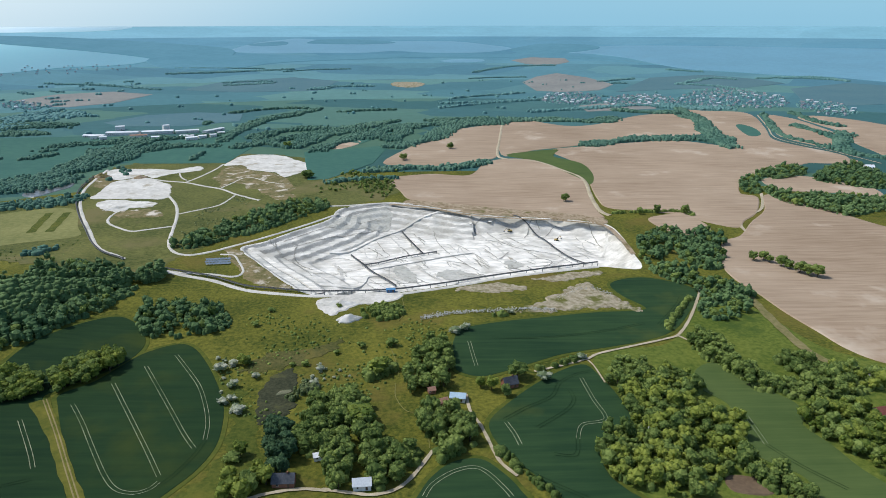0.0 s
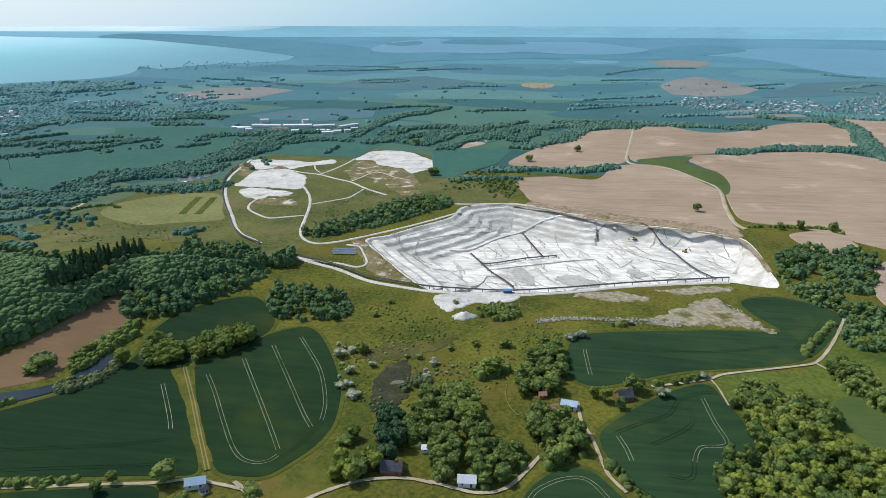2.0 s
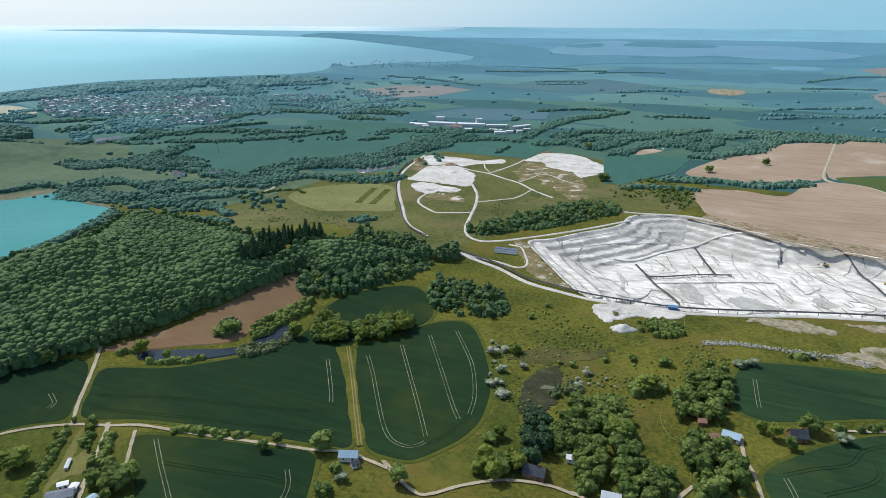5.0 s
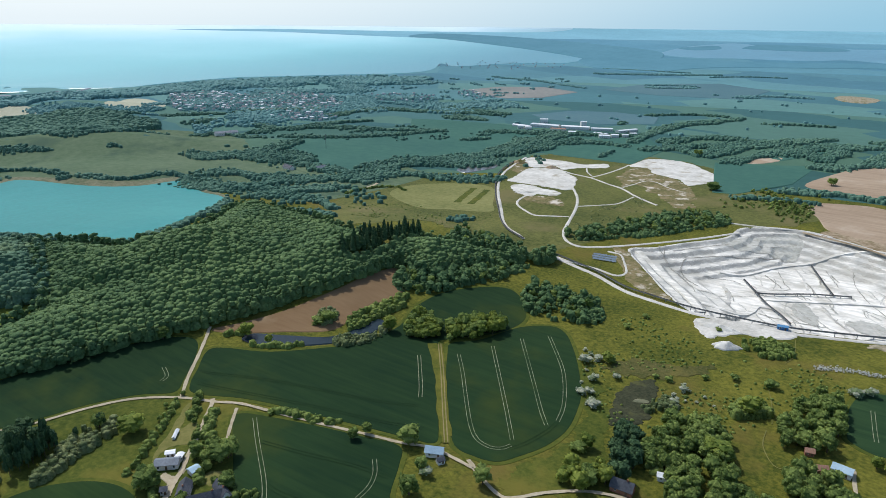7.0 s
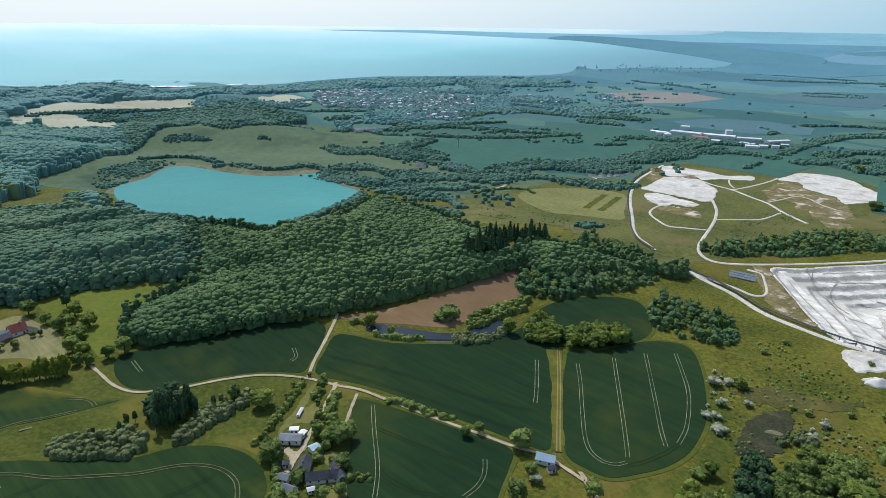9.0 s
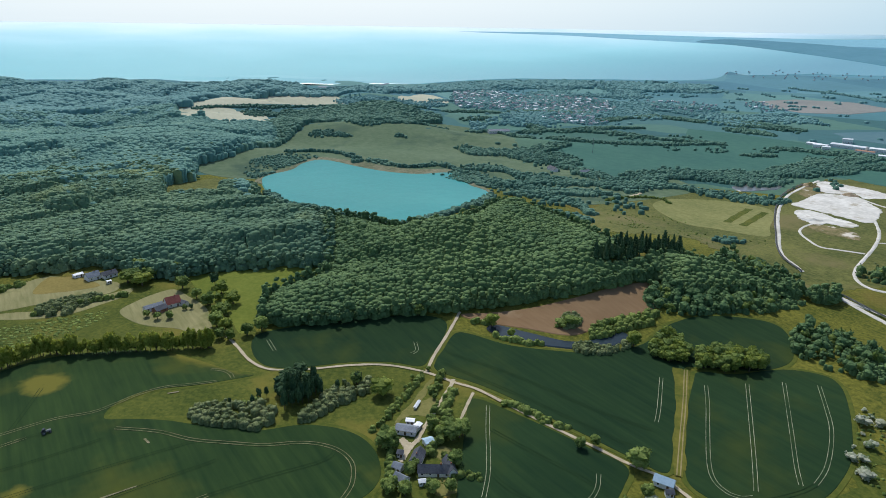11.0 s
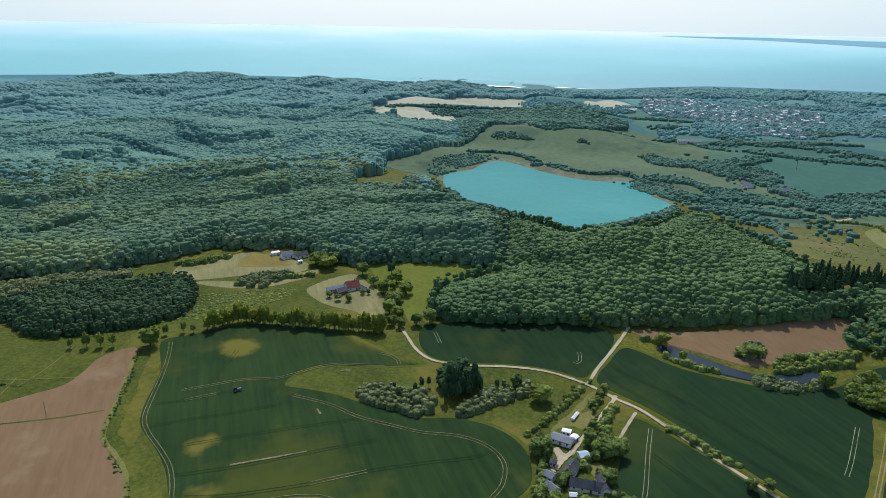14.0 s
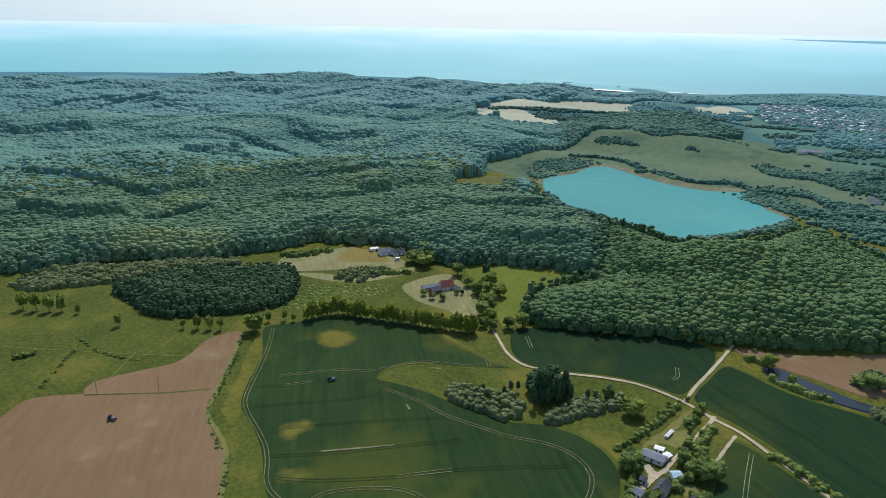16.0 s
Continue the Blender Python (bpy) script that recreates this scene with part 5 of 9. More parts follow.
meadow_damp = [(-118.6, 343.9), (-113.4, 352.8), (-100.4, 333.4), (-91.4, 314.3), (-84.8, 295.4), (-78.0, 273.6), (-81.5, 262.6), (-89.7, 248.5), (-85.9, 235.9), (-101.4, 221.9), (-112.9, 223.6), (-110.5, 238.5), (-103.9, 257.8), (-100.2, 283.9), (-104.5, 313.5)]
spoil_a = [(31.3, 486.8), (56.2, 494.8), (69.7, 488.3), (82.2, 484.1), (62.8, 477.2), (49.0, 476.2), (27.0, 479.0)]
spoil_b = [(89.2, 502.1), (113.9, 508.7), (138.9, 515.9), (146.1, 510.0), (128.5, 503.0), (114.1, 498.2), (96.6, 498.5)]
pasture = [(-422.3, 429.5), (-488.5, 535.5), (-532.5, 624.5), (-519.8, 694.8), (-475.5, 757.2), (-411.8, 764.2), (-444.1, 898.4), (-426.8, 987.8), (-349.0, 1043.8), (-255.0, 1053.2), (-167.7, 1004.0), (-91.0, 892.4), (-31.9, 878.8), (-21.6, 812.9), (-78.4, 734.4), (-134.9, 730.2), (-180.6, 655.8), (-211.1, 581.5), (-229.5, 526.8), (-258.1, 515.8), (-310.6, 527.1), (-363.7, 532.8), (-373.9, 477.1), (-383.5, 436.6)]
FLOOR_LINES = [  # corners, width, pale or grey
    ([(-9.7, 672.9), (-3.4, 653.0), (3.2, 630.9)], 1.5, False),
    ([(12.6, 674.0), (14.2, 647.7), (19.1, 625.9), (27.7, 602.3), (36.5, 584.9), (43.4, 571.1)], 1.3, False),
    ([(60.0, 618.8), (67.9, 598.9), (72.0, 588.8), (84.0, 607.1)], 1.6, False),
    ([(68.1, 669.1), (81.5, 633.4), (99.9, 611.1), (123.4, 599.3), (131.8, 585.6), (136.6, 570.8)], 1.5, False),
    ([(99.3, 587.6), (115.9, 584.1), (119.0, 573.2), (106.6, 560.9)], 1.8, False),
    ([(51.4, 675.9), (70.3, 697.1), (89.3, 711.0)], 2.0, False),
    ([(-134.6, 619.4), (-101.0, 661.8), (-62.5, 696.3), (-39.2, 718.0)], 2.2, False),
    ([(-124.6, 612.8), (-91.8, 640.3), (-64.8, 659.0), (-48.6, 677.9)], 2.2, False),
    ([(-142.0, 616.1), (-135.5, 594.8), (-126.5, 586.5)], 1.6, False),
    ([(-120.8, 613.5), (-120.4, 594.2), (-111.4, 576.0), (-99.3, 562.5)], 2.0, False),
    ([(-154.5, 630.0), (-144.1, 610.2), (-131.6, 591.9), (-112.8, 566.5), (-94.8, 539.5)], 1.8, False),
    ([(-99.8, 553.3), (-84.3, 553.1), (-70.0, 561.5), (-55.4, 569.0)], 1.2, False),
    ([(-101.4, 592.9), (-86.1, 601.1), (-69.3, 598.5)], 1.4, False),
    ([(-46.0, 645.3), (-38.4, 619.9), (-31.9, 604.3), (-47.2, 593.7)], 1.3, False),
    ([(21.2, 586.5), (36.3, 580.6), (50.2, 560.9)], 1.5, False),
    ([(104.5, 647.0), (117.4, 680.1), (123.8, 666.8)], 1.2, False),
    ([(124.1, 651.4), (141.1, 671.2), (148.1, 664.9)], 1.4, False),
    ([(167.7, 680.6), (174.8, 663.1), (176.5, 636.2), (175.4, 610.5)], 1.6, False),
    ([(78.7, 661.1), (87.6, 666.8), (95.3, 660.5)], 1.2, False),
    ([(98.9, 566.6), (117.9, 566.3), (141.1, 564.8)], 1.6, False),
    ([(-46.8, 533.4), (-27.1, 530.0), (1.5, 533.3)], 1.5, False),
    ([(32.9, 636.0), (47.8, 607.6), (61.2, 578.7)], 1.2, False),
    ([(-1.7, 720.1), (29.0, 703.8), (51.4, 675.9)], 1.5, False),
    ([(-35.8, 664.5), (-25.6, 638.6), (-18.7, 610.8)], 2.0, True),
    ([(47.2, 707.5), (61.7, 658.2), (74.5, 615.7), (85.9, 578.9)], 2.5, True),
    ([(106.6, 554.3), (135.8, 586.3), (152.7, 592.9)], 2.0, True),
    ([(193.5, 685.1), (185.1, 629.4), (169.5, 586.1)], 3.0, True),
    ([(-84.2, 588.0), (-74.7, 565.7), (-69.3, 536.9)], 3.5, True),
    ([(-4.1, 568.6), (6.1, 548.9), (15.8, 536.4)], 2.5, True),
]

# ---- ground ----
QUARRY = spline(quarry, True)
rings = np.r_[np.linspace(0.05, 196, 24), np.geomspace(200, 4900, 210)]
turn = np.radians(np.r_[np.arange(-44, 124, 0.7), np.linspace(124, 316, 40, endpoint=False)])
NT = len(turn)
gr, gt = np.meshgrid(rings, turn, indexing="ij")
gx, gy = (-gr * np.sin(gt)).ravel() + 3.0, (gr * np.cos(gt)).ravel() - 4.0
ii, jj = np.meshgrid(np.arange(len(rings) - 1), np.arange(NT), indexing="ij")
quad = np.stack([ii * NT + jj, ii * NT + (jj + 1) % NT, (ii + 1) * NT + (jj + 1) % NT, (ii + 1) * NT + jj], -1).reshape(-1, 4)
near = (np.abs(gx - QUARRY[:, 0].mean()) < 400) & (np.abs(gy - QUARRY[:, 1].mean()) < 400)
pit = np.zeros(len(gx), bool)
pit[near] = within(QUARRY, gx[near], gy[near])
quad = quad[~pit[quad].any(1)]
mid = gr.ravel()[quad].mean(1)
# farmland rings round the camera, each hazier in colour than the last
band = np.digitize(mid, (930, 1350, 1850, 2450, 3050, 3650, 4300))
ground = new("ground", mesh_of("ground", np.c_[gx, gy, relief(gx, gy)], quad, [GRASS] + HAZED_PLAINS, band, True))
tagged(ground, "rolling olive-green grassland with rough tussocks", "ground", kind="structure")

# ---- chalk quarry ----
BENCHED = spline(benched_edge, False, 4)


def line_distance(line, x, y):
    best = np.full(np.shape(x), 1e9)
    for p, q in zip(line[:-1], line[1:]):
        pq = q - p
        k = np.clip(((x - p[0]) * pq[0] + (y - p[1]) * pq[1]) / max(pq @ pq, 1e-9), 0, 1)
        best = np.minimum(best, np.hypot(x - p[0] - k * pq[0], y - p[1] - k * pq[1]))
    return best


def pit_depth(x, y):
    """How far the quarry floor lies under the old ground: five worked benches along the north-west, a plain slope elsewhere."""
    d, back = edge_distance(QUARRY, x, y), line_distance(BENCHED, x, y)
    sway = 3.0 * np.sin(x / 31 + y / 47) + 1.6 * np.sin(y / 17 - x / 23 + 1) + 0.6 * np.sin(x / 6 + y / 7)
    bench = np.maximum(back - 2.0 + sway * np.clip(back / 12, 0, 1), 0) / 12.5
    part_up = bench - np.floor(bench)
    stairs = (np.floor(bench) + np.clip(part_up / 0.34, 0, 1)) * 2.9
    gully = 3.5 * np.sin(x / 9 + np.sin(y / 13)) * np.sin(y / 11) + 1.5 * np.sin(x / 3.7 + y / 5.1)
    slope = np.clip((d - 2.0 + gully) / 19, 0, 1) ** 0.8 * 14.0
    waves = 0.55 * np.sin(x / 26 + 1.2 * np.sin(y / 33)) + 0.4 * np.sin(y / 15 + 1.4 * np.sin(x / 40))
    rough = 0.22 * np.sin(x / 3.1 + np.sin(y / 4.3) * 2) * np.sin(y / 3.7) + 0.15 * np.sin(x / 1.9 + y / 2.7)
    return np.minimum(np.where(back < d + 8, stairs, np.maximum(slope, 0)), 14.0) + (waves + rough) * np.clip((d - 3) / 8, 0, 1)


COLLAR = grown(QUARRY, 14)
qv, qf = triangles(COLLAR, 1.8, QUARRY)
inner = within(QUARRY, qv[:, 0], qv[:, 1]) & (edge_distance(QUARRY, qv[:, 0], qv[:, 1]) > 0.05)
qz = relief(qv[:, 0], qv[:, 1]) + 0.12 - np.where(inner, pit_depth(qv[:, 0], qv[:, 1]), 0)
mid = qv[qf].mean(1)
turf = ~within(QUARRY, mid[:, 0], mid[:, 1])
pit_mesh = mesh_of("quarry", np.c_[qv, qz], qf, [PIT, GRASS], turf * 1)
old_face = np.clip(1.25 - line_distance(BENCHED, qv[:, 0], qv[:, 1]) / 62, 0, 1) * np.clip((120 - qv[:, 0]) / 80, 0, 1)
pit_mesh.attributes.new("weathered", "FLOAT", "POINT").data.foreach_set("value", old_face.astype(np.float32))
quarry_pit = new("quarry", pit_mesh)


def pit_sheet(name, points, mat, lift, label):
    """A patch lying on the quarry floor."""
    v, f = triangles(ragged(spline(points, True, 3), 1.3), 2.2)
    z = relief(v[:, 0], v[:, 1]) + 0.3 + lift - pit_depth(v[:, 0], v[:, 1])
    return tagged(new(name, mesh_of(name, np.c_[v, z], f, [mat])), label, "quarry floor", kind="structure")


def ramp(points, width):
    """A smooth haul ramp on the quarry floor."""
    c = spline(points, False, 10)
    d = np.gradient(c, axis=0)
    d /= np.linalg.norm(d, axis=1)[:, None]
    s = np.c_[-d[:, 1], d[:, 0]]
    z = relief(c[:, 0], c[:, 1]) + 0.3 - pit_depth(c[:, 0], c[:, 1])
    z = np.convolve(np.pad(z, 4, "edge"), np.ones(9) / 9, "valid")
    rows = [np.c_[c + s * u, z + w] for u, w in ((-width * 0.9, -2.2), (-width / 2, 0.9), (width / 2, 0.9), (width * 0.9, -2.2))]
    k = len(c)
    i = np.arange(k - 1)
    f = np.concatenate([np.c_[a * k + i, (a + 1) * k + i, (a + 1) * k + i + 1, a * k + i + 1] for a in range(3)])
    return tagged(new("haul_ramp", mesh_of("haul_ramp", np.concatenate(rows), f, [PIT])), "white chalk haul ramp inside a quarry", "haul road", kind="structure")


for pts in (wet_a, wet_b, wet_c, wet_d):
    pit_sheet("wet_chalk", pts, WETCHALK, 0.15, "grey weathered patch of quarry floor")
for pts, w in ((ramp_a, 5.5), (ramp_b, 4.0), (ramp_c, 4.5), (ramp_d, 4.0), (ramp_e, 3.5)):
    ramp(pts, w)
sheet("cut_bank", cut_bank, BROWNCUT, 0.55, 5, "brown earth bank between a bare field and a quarry", "bank", per=3, fray=0.8)
ribbon("cut_face", cut_edge, 5.0, BROWNCUT, 0.5, "brown earth cut along a quarry edge", "bank")


def floor_line(points, width, mat, label):
    """A worn line over the quarry floor."""
    c = spline(points, False, 9)
    d = np.gradient(c, axis=0)
    d /= np.linalg.norm(d, axis=1)[:, None] + 1e-9
    rng = np.random.default_rng(int(abs(points[0][0]) * 10))
    s = np.c_[-d[:, 1], d[:, 0]] * width / 2 * rng.uniform(0.5, 1.3, (len(c), 1))
    c = c + rng.normal(0, 0.25, c.shape)
    v = np.r_[c + s, c - s]
    k = len(c)
    i = np.arange(k - 1)
    z = relief(v[:, 0], v[:, 1]) + 0.5 - pit_depth(v[:, 0], v[:, 1])
    tagged(new("floor_track", mesh_of("floor_track", np.c_[v, z], np.c_[i, i + k, i + k + 1, i + 1], [mat])), label, "track", kind="structure")


rng = np.random.default_rng(31)
lo, hi = QUARRY.min(0), QUARRY.max(0)
for i in range(330):
    px, py = rng.uniform(lo[0], hi[0]), rng.uniform(lo[1], hi[1])
    a, long = radians(-64 + rng.normal(0, 14)), rng.uniform(8, 34)
    bend = rng.normal(0, 0.25)
    line = [(px + long * u * math.cos(a + bend * u), py + long * u * math.sin(a + bend * u)) for u in (-0.5, -0.25, 0, 0.25, 0.5)]
    mx, my = np.array([p[0] for p in line]), np.array([p[1] for p in line])
    if within(QUARRY, mx, my).all() and edge_distance(QUARRY, mx, my).min() > 14 and line_distance(BENCHED, mx, my).min() > 60:
        floor_line(line, float(rng.uniform(0.4, 1.5)), (WETCHALK, GREYCHALK, WETCHALK, CHALK)[i % 4], "worn streak on a chalk quarry floor")
for pts, w, pale in FLOOR_LINES:
    floor_line(pts, w * (1.0 if pale else 0.6), CHALK if pale else GREYCHALK, "white scraped track on quarry floor" if pale else "grey wheel track on quarry floor")
tagged(quarry_pit, "open white chalk quarry with stepped grey benches", "quarry", kind="structure")

# ---- water ----
def polar(az, r):
    return (-r * math.sin(radians(az)), r * math.cos(radians(az)))


sea_edge = [polar(130, 2950), polar(112, 2800), polar(95, 2650), polar(80, 2500), polar(68, 2400)] + sea_coast
rim = [polar(54, 4640), polar(46, 4690), polar(38, 4630), polar(30, 4600), polar(24, 4640)] + [polar(a, 4885) for a in range(22, 132, 4)]
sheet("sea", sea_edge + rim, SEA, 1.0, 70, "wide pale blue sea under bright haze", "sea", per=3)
sheet("water", bay, LAGOON, 1.2, 90, "distant pale lagoon between wooded shores", "lagoon")
sheet("water", bodden, LAGOON, 1.2, 90, "wide distant blue lagoon", "lagoon")
sheet("water", lake, TURQUOISE, 0.75, 25, "turquoise chalk lake among woods", "lake")
sheet("shore", lake_bank, SHORE, 0.6, 14, "bare pale bank round a lake", "shore")
sheet("water", pond_a, PONDWATER, 0.5, 8, "dark narrow pond beside a ploughed field", "pond")
sheet("water", pond_b, MUDWATER, 0.5, 15, "small grey pond among trees", "pond")
sheet("water", pond_c, MUD, 0.5, 6, "brown drying pond among trees", "pond")

# ---- fields ----
sheet("meadow", meadow_e, EAST_MEADOW, 0.12, 14, "green pasture between copses and fields", "meadow")
sheet("meadow", meadow_w, MEADOW, 0.12, 14, "wide green pasture between fields and woods", "meadow")
for pts in (field_a, field_b, field_c, field_d, field_e, field_f, field_g, field_i):
    patchy = pts is field_e
    # wheat tone set by place: lighter for fields starting east of x = -60
    crop = WHEAT if patchy else WHEAT_PALE if pts[0][0] > -60 else WHEAT_DEEP
    sheet("wheat_field", pts, crop, 0.35, 4 if patchy else 9, "dark green wheat field with pale wheel ruts", thin=(gold_a, gold_b, gold_c, gold_d) if patchy else ())
    sheet("field_margin", grown(spline(pts, True, 2), 2.6), MARGIN, 0.2, 10, "yellowish grass margin round a wheat field", "grass", per=3)
sheet("crop_field", field_h, YOUNG, 0.35, 9, "mid-green young crop field beside trees")
for pts in (brown_a, brown_b):
    sheet("ploughed_field", pts, SOIL, 0.35, 9, "bare reddish-brown ploughed field")
for pts in (tan_a, tan_b, tan_c, tan_d, tan_e, tan_f, tan_g, tan_h, tan_n, tan_o, tan_r):
    sheet("bare_field", pts, TAN, 0.6, 22, "bare dry tan field with faint drill lines")
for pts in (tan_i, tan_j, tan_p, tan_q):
    sheet("bare_field", pts, HAZED_TAN, 0.8, 30, "bare greyish-brown field among far crops", per=1)
for pts in (tan_k, tan_l, tan_m):
    sheet("stubble_field", pts, STUBBLE, 0.8, 30, "pale straw-coloured field among woods")
sheet("gravel_pit", gravel_pit, SCRAPE, 0.8, 30, "distant white gravel pit among fields", "quarry", per=2)
sheet("water", pale_p, LAGOON, 1.0, 30, "distant narrow pale pond", "pond", per=2)
sheet("meadow", meadow_a, MOWN, 0.4, 16, "pale mown meadow with darker strips", "meadow")
sheet("meadow", meadow_b, PALE_MEADOW, 0.4, 20, "dry olive meadow behind a lake", "meadow")
sheet("meadow", meadow_f, PALE_MEADOW, 0.4, 16, "olive meadow between lake and lane", "meadow")
for pts in (strip_a, strip_b):
    ribbon("mown_strip", pts, 8, MEADOW, 0.55, "darker uncut strip in a mown meadow", "meadow")
sheet("meadow", meadow_c, PASTURE, 0.3, 12, "bright green meadow at a wood's edge", "meadow")
sheet("yard", yard_a, GRAVEL, 0.35, 5, "pale gravel farmyard between barns", "yard", per=3, fray=0.4)
for pts in (garden_a, garden_b, garden_c, garden_d):
    sheet("lawn", pts, PATHGRASS, 0.25, 4, "dry yellowish garden lawn between farm buildings", "lawn", per=3, fray=0.3)
sheet("meadow", hay_a, HAY, 0.3, 12, "pale cut hay meadow", "meadow")
sheet("meadow", hay_c, HAY, 0.3, 10, "pale cut hay strip below scrub", "meadow")
sheet("meadow", hay_d, STUBBLE_GOLD, 0.4, 10, "golden dry meadow beside houses", "meadow")
sheet("meadow", hay_b, HAY, 0.3, 10, "pale cut hay meadow round a farmstead", "meadow")
sheet("reed_bed", grey_patch, ASH, 0.3, 8, "dark dried reed patch in rough grass", "reed bed", per=3, fray=1.3)
sheet("heath", heath_a, HEATH, 0.3, 6, "dark heath and dead grass on a slope", "heath", per=3, fray=2.2)
sheet("mud", mud_a, SHORE, 0.45, 4, "pale dried mud inside a reed patch", "mud", per=3)
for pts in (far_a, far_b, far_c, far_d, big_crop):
    sheet("crop_field", pts, HAZED_CROP, 0.6, 30, "distant dark blue-green crop field", per=1)
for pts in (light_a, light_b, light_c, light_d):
    sheet("crop_field", pts, HAZED_PALE_CROP, 0.7, 40, "distant pale green crop field", per=1)
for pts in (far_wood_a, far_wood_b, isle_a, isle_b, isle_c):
    sheet("backdrop", pts, HAZED_WOOD, 2.2, 90, "hazy blue far wooded shore", "backdrop")
sheet("chalk_yard", chalk_e, HAUL, 0.6, 8, "rough greyish chalk ground below a quarry", "quarry", per=3, fray=0.7)
for pts in (chalk_a, chalk_b, chalk_c, chalk_d):
    sheet("chalk_yard", pts, CHALK, 0.6, 8, "bare white chalk ground", "quarry", per=3, fray=1.1)
sheet("chalk_bank", chalk_f, SCRAPE, 0.6, 8, "scraped bank of chalk rubble and thin grass", "bank", per=3, fray=2.0)
for pts in (spoil_a, spoil_b):
    sheet("chalk_spoil", pts, SCRAPE, 0.5, 8, "spilled chalk over thin grass below a quarry", "quarry", per=3, fray=1.8)
sheet("clearing", clearing_b, HAZED_GRASS, 0.3, 10, "grassy clearing in a beech forest", "meadow", per=3)
sheet("pasture", pasture, HAZED_GRASS, 0.2, 9, "grassland round chalk yards with haze in its colour", "pasture", per=4, fray=5.0)
sheet("meadow", meadow_damp, MEADOW, 0.12, 8, "damp green meadow beside a wheat field", "meadow", per=4, fray=2.2)
sheet("chalk_bank", scrape_b, SPOIL, 0.5, 8, "scrubby brown spoil ground between chalk yards", "bank", per=3, fray=3.0)
for pts in (scrape_d, scrape_e):
    sheet("chalk_bank", pts, SPOIL, 0.5, 8, "scrubby brown spoil ground beside a chalk yard", "bank", per=3, fray=2.0)
sheet("spoil_bank", scrape_c, SPOIL, 0.45, 6, "brown overgrown slope beside a quarry", "bank", per=3, fray=1.2)
sheet("crop_field", vale_a, YOUNG, 0.7, 14, "green crop in a hollow between bare fields")
sheet("crop_field", plot_a, HAZED_CROP, 0.9, 14, "small green plot inside a bare field")
ribbon("pier", pier_line, 7, BARNROOF, 2.0, "long grey stone pier reaching into the sea", "pier")

sheet("grass_strip", gold_e, GOLD, 0.3, 5, "wide strip of yellowing grass along wheat", "grass", per=3, fray=0.9)

# ---- roads ----
for pts, w in ((road_main, 3.0), (road_wood, 3.0), (road_hamlet, 3.4), (road_farm, 2.7), (road_east, 3.0), (road_fork, 2.6), (road_gate, 1.6), (road_hill, 5), (track_spur, 2.6), (lane_a, 5.5), (lane_b, 4)):
    ribbon("road", pts, w * 0.66, GRAVEL, 0.5, "pale gravel farm lane")
ribbon("track", track_yellow, 4.2, GOLD, 0.5, "yellowish grass track between wheat fields")
ribbon("track", farm_track, 4, GRAVEL, 0.8, "pale farm track between bare fields")
for pts, w in ((haul_west, 5.5), (haul_mid, 5), (haul_cross, 3.2), (haul_back, 5), (haul_north, 4.4), (haul_loop, 4), (haul_yard, 3.2), (haul_rim, 6), (haul_top, 5), (haul_e, 3), (haul_f, 3)):
    ribbon("haul_road", pts, w * 0.52, HAUL, 0.6, "white chalk haul road")


def beside(points, off):
    """The same line moved sideways."""
    c = np.array(points, float)
    d = np.gradient(c, axis=0)
    d /= np.linalg.norm(d, axis=1)[:, None]
    return c + np.c_[-d[:, 1], d[:, 0]] * off


for off in (-0.8, 0.8):
    ribbon("wheel_rut", beside(track_yellow, off), 0.55, TRACK, 0.56, "worn earth wheel rut of a field track", "wheel rut")


def rut(points):
    for off in (-0.95, 0.95):
        ribbon("wheel_rut", beside(points, off), 0.32, TRAM, 0.55, "pale wheel rut pressed into dark wheat", "wheel rut")


def dim(points):
    for off in (-0.95, 0.95):
        ribbon("wheel_rut", beside(points, off), 0.26, DIMRUT, 0.55, "dark wheel rut pressed into green wheat", "wheel rut")


def worn(points):
    for off in (-0.95, 0.95):
        ribbon("wheel_rut", beside(points, off), 0.42, WORNRUT, 0.55, "worn earth wheel rut along a wheat field", "wheel rut")


def turf(points):
    ribbon("grass_strip", points, 1.1, MEADOW, 0.42, "thin grass strip between ploughed fields", "grass")


def fallow(points):
    ribbon("grass_strip", points, 6.5, FALLOW, 0.5, "dry brownish grass strip along a bare field", "grass")


def bare(points):
    ribbon("bare_streak", points, 1.1, BARESOIL, 0.5, "bare pale streak in a wheat field", "bare soil")


def wallow(points):
    ribbon("track", points, 2.6, PATHGRASS, 0.5, "grassy earth track along a field edge")


def gold(points):
    ribbon("grass_strip", points, 6.0, GOLD, 0.45, "strip of yellowing grass along wheat", "grass")


def foot(points):
    ribbon("footpath", points, 0.5, PATHGRASS, 0.3, "trodden pale path through grass", "path")


def ditch(points):
    ribbon("ditch", points, 0.6, PATHGRASS, 0.3, "thin pale ditch across a meadow", "ditch")


# ---- trees ----
def ball(level):
    bm = bmesh.new()
    bmesh.ops.create_icosphere(bm, subdivisions=level, radius=1.0)
    v = np.array([p.co[:] for p in bm.verts])
    f = np.array([[p.index for p in q.verts] for q in bm.faces])
    bm.free()
    return v, f


BALL1, DOME = ball(1), ball(1)


def joined(pieces):
    vs, fs, base = [], [], 0
    for v, f in pieces:
        vs.append(v)
        fs.append(f + base)
        base += len(v)
    return np.concatenate(vs), np.concatenate(fs)


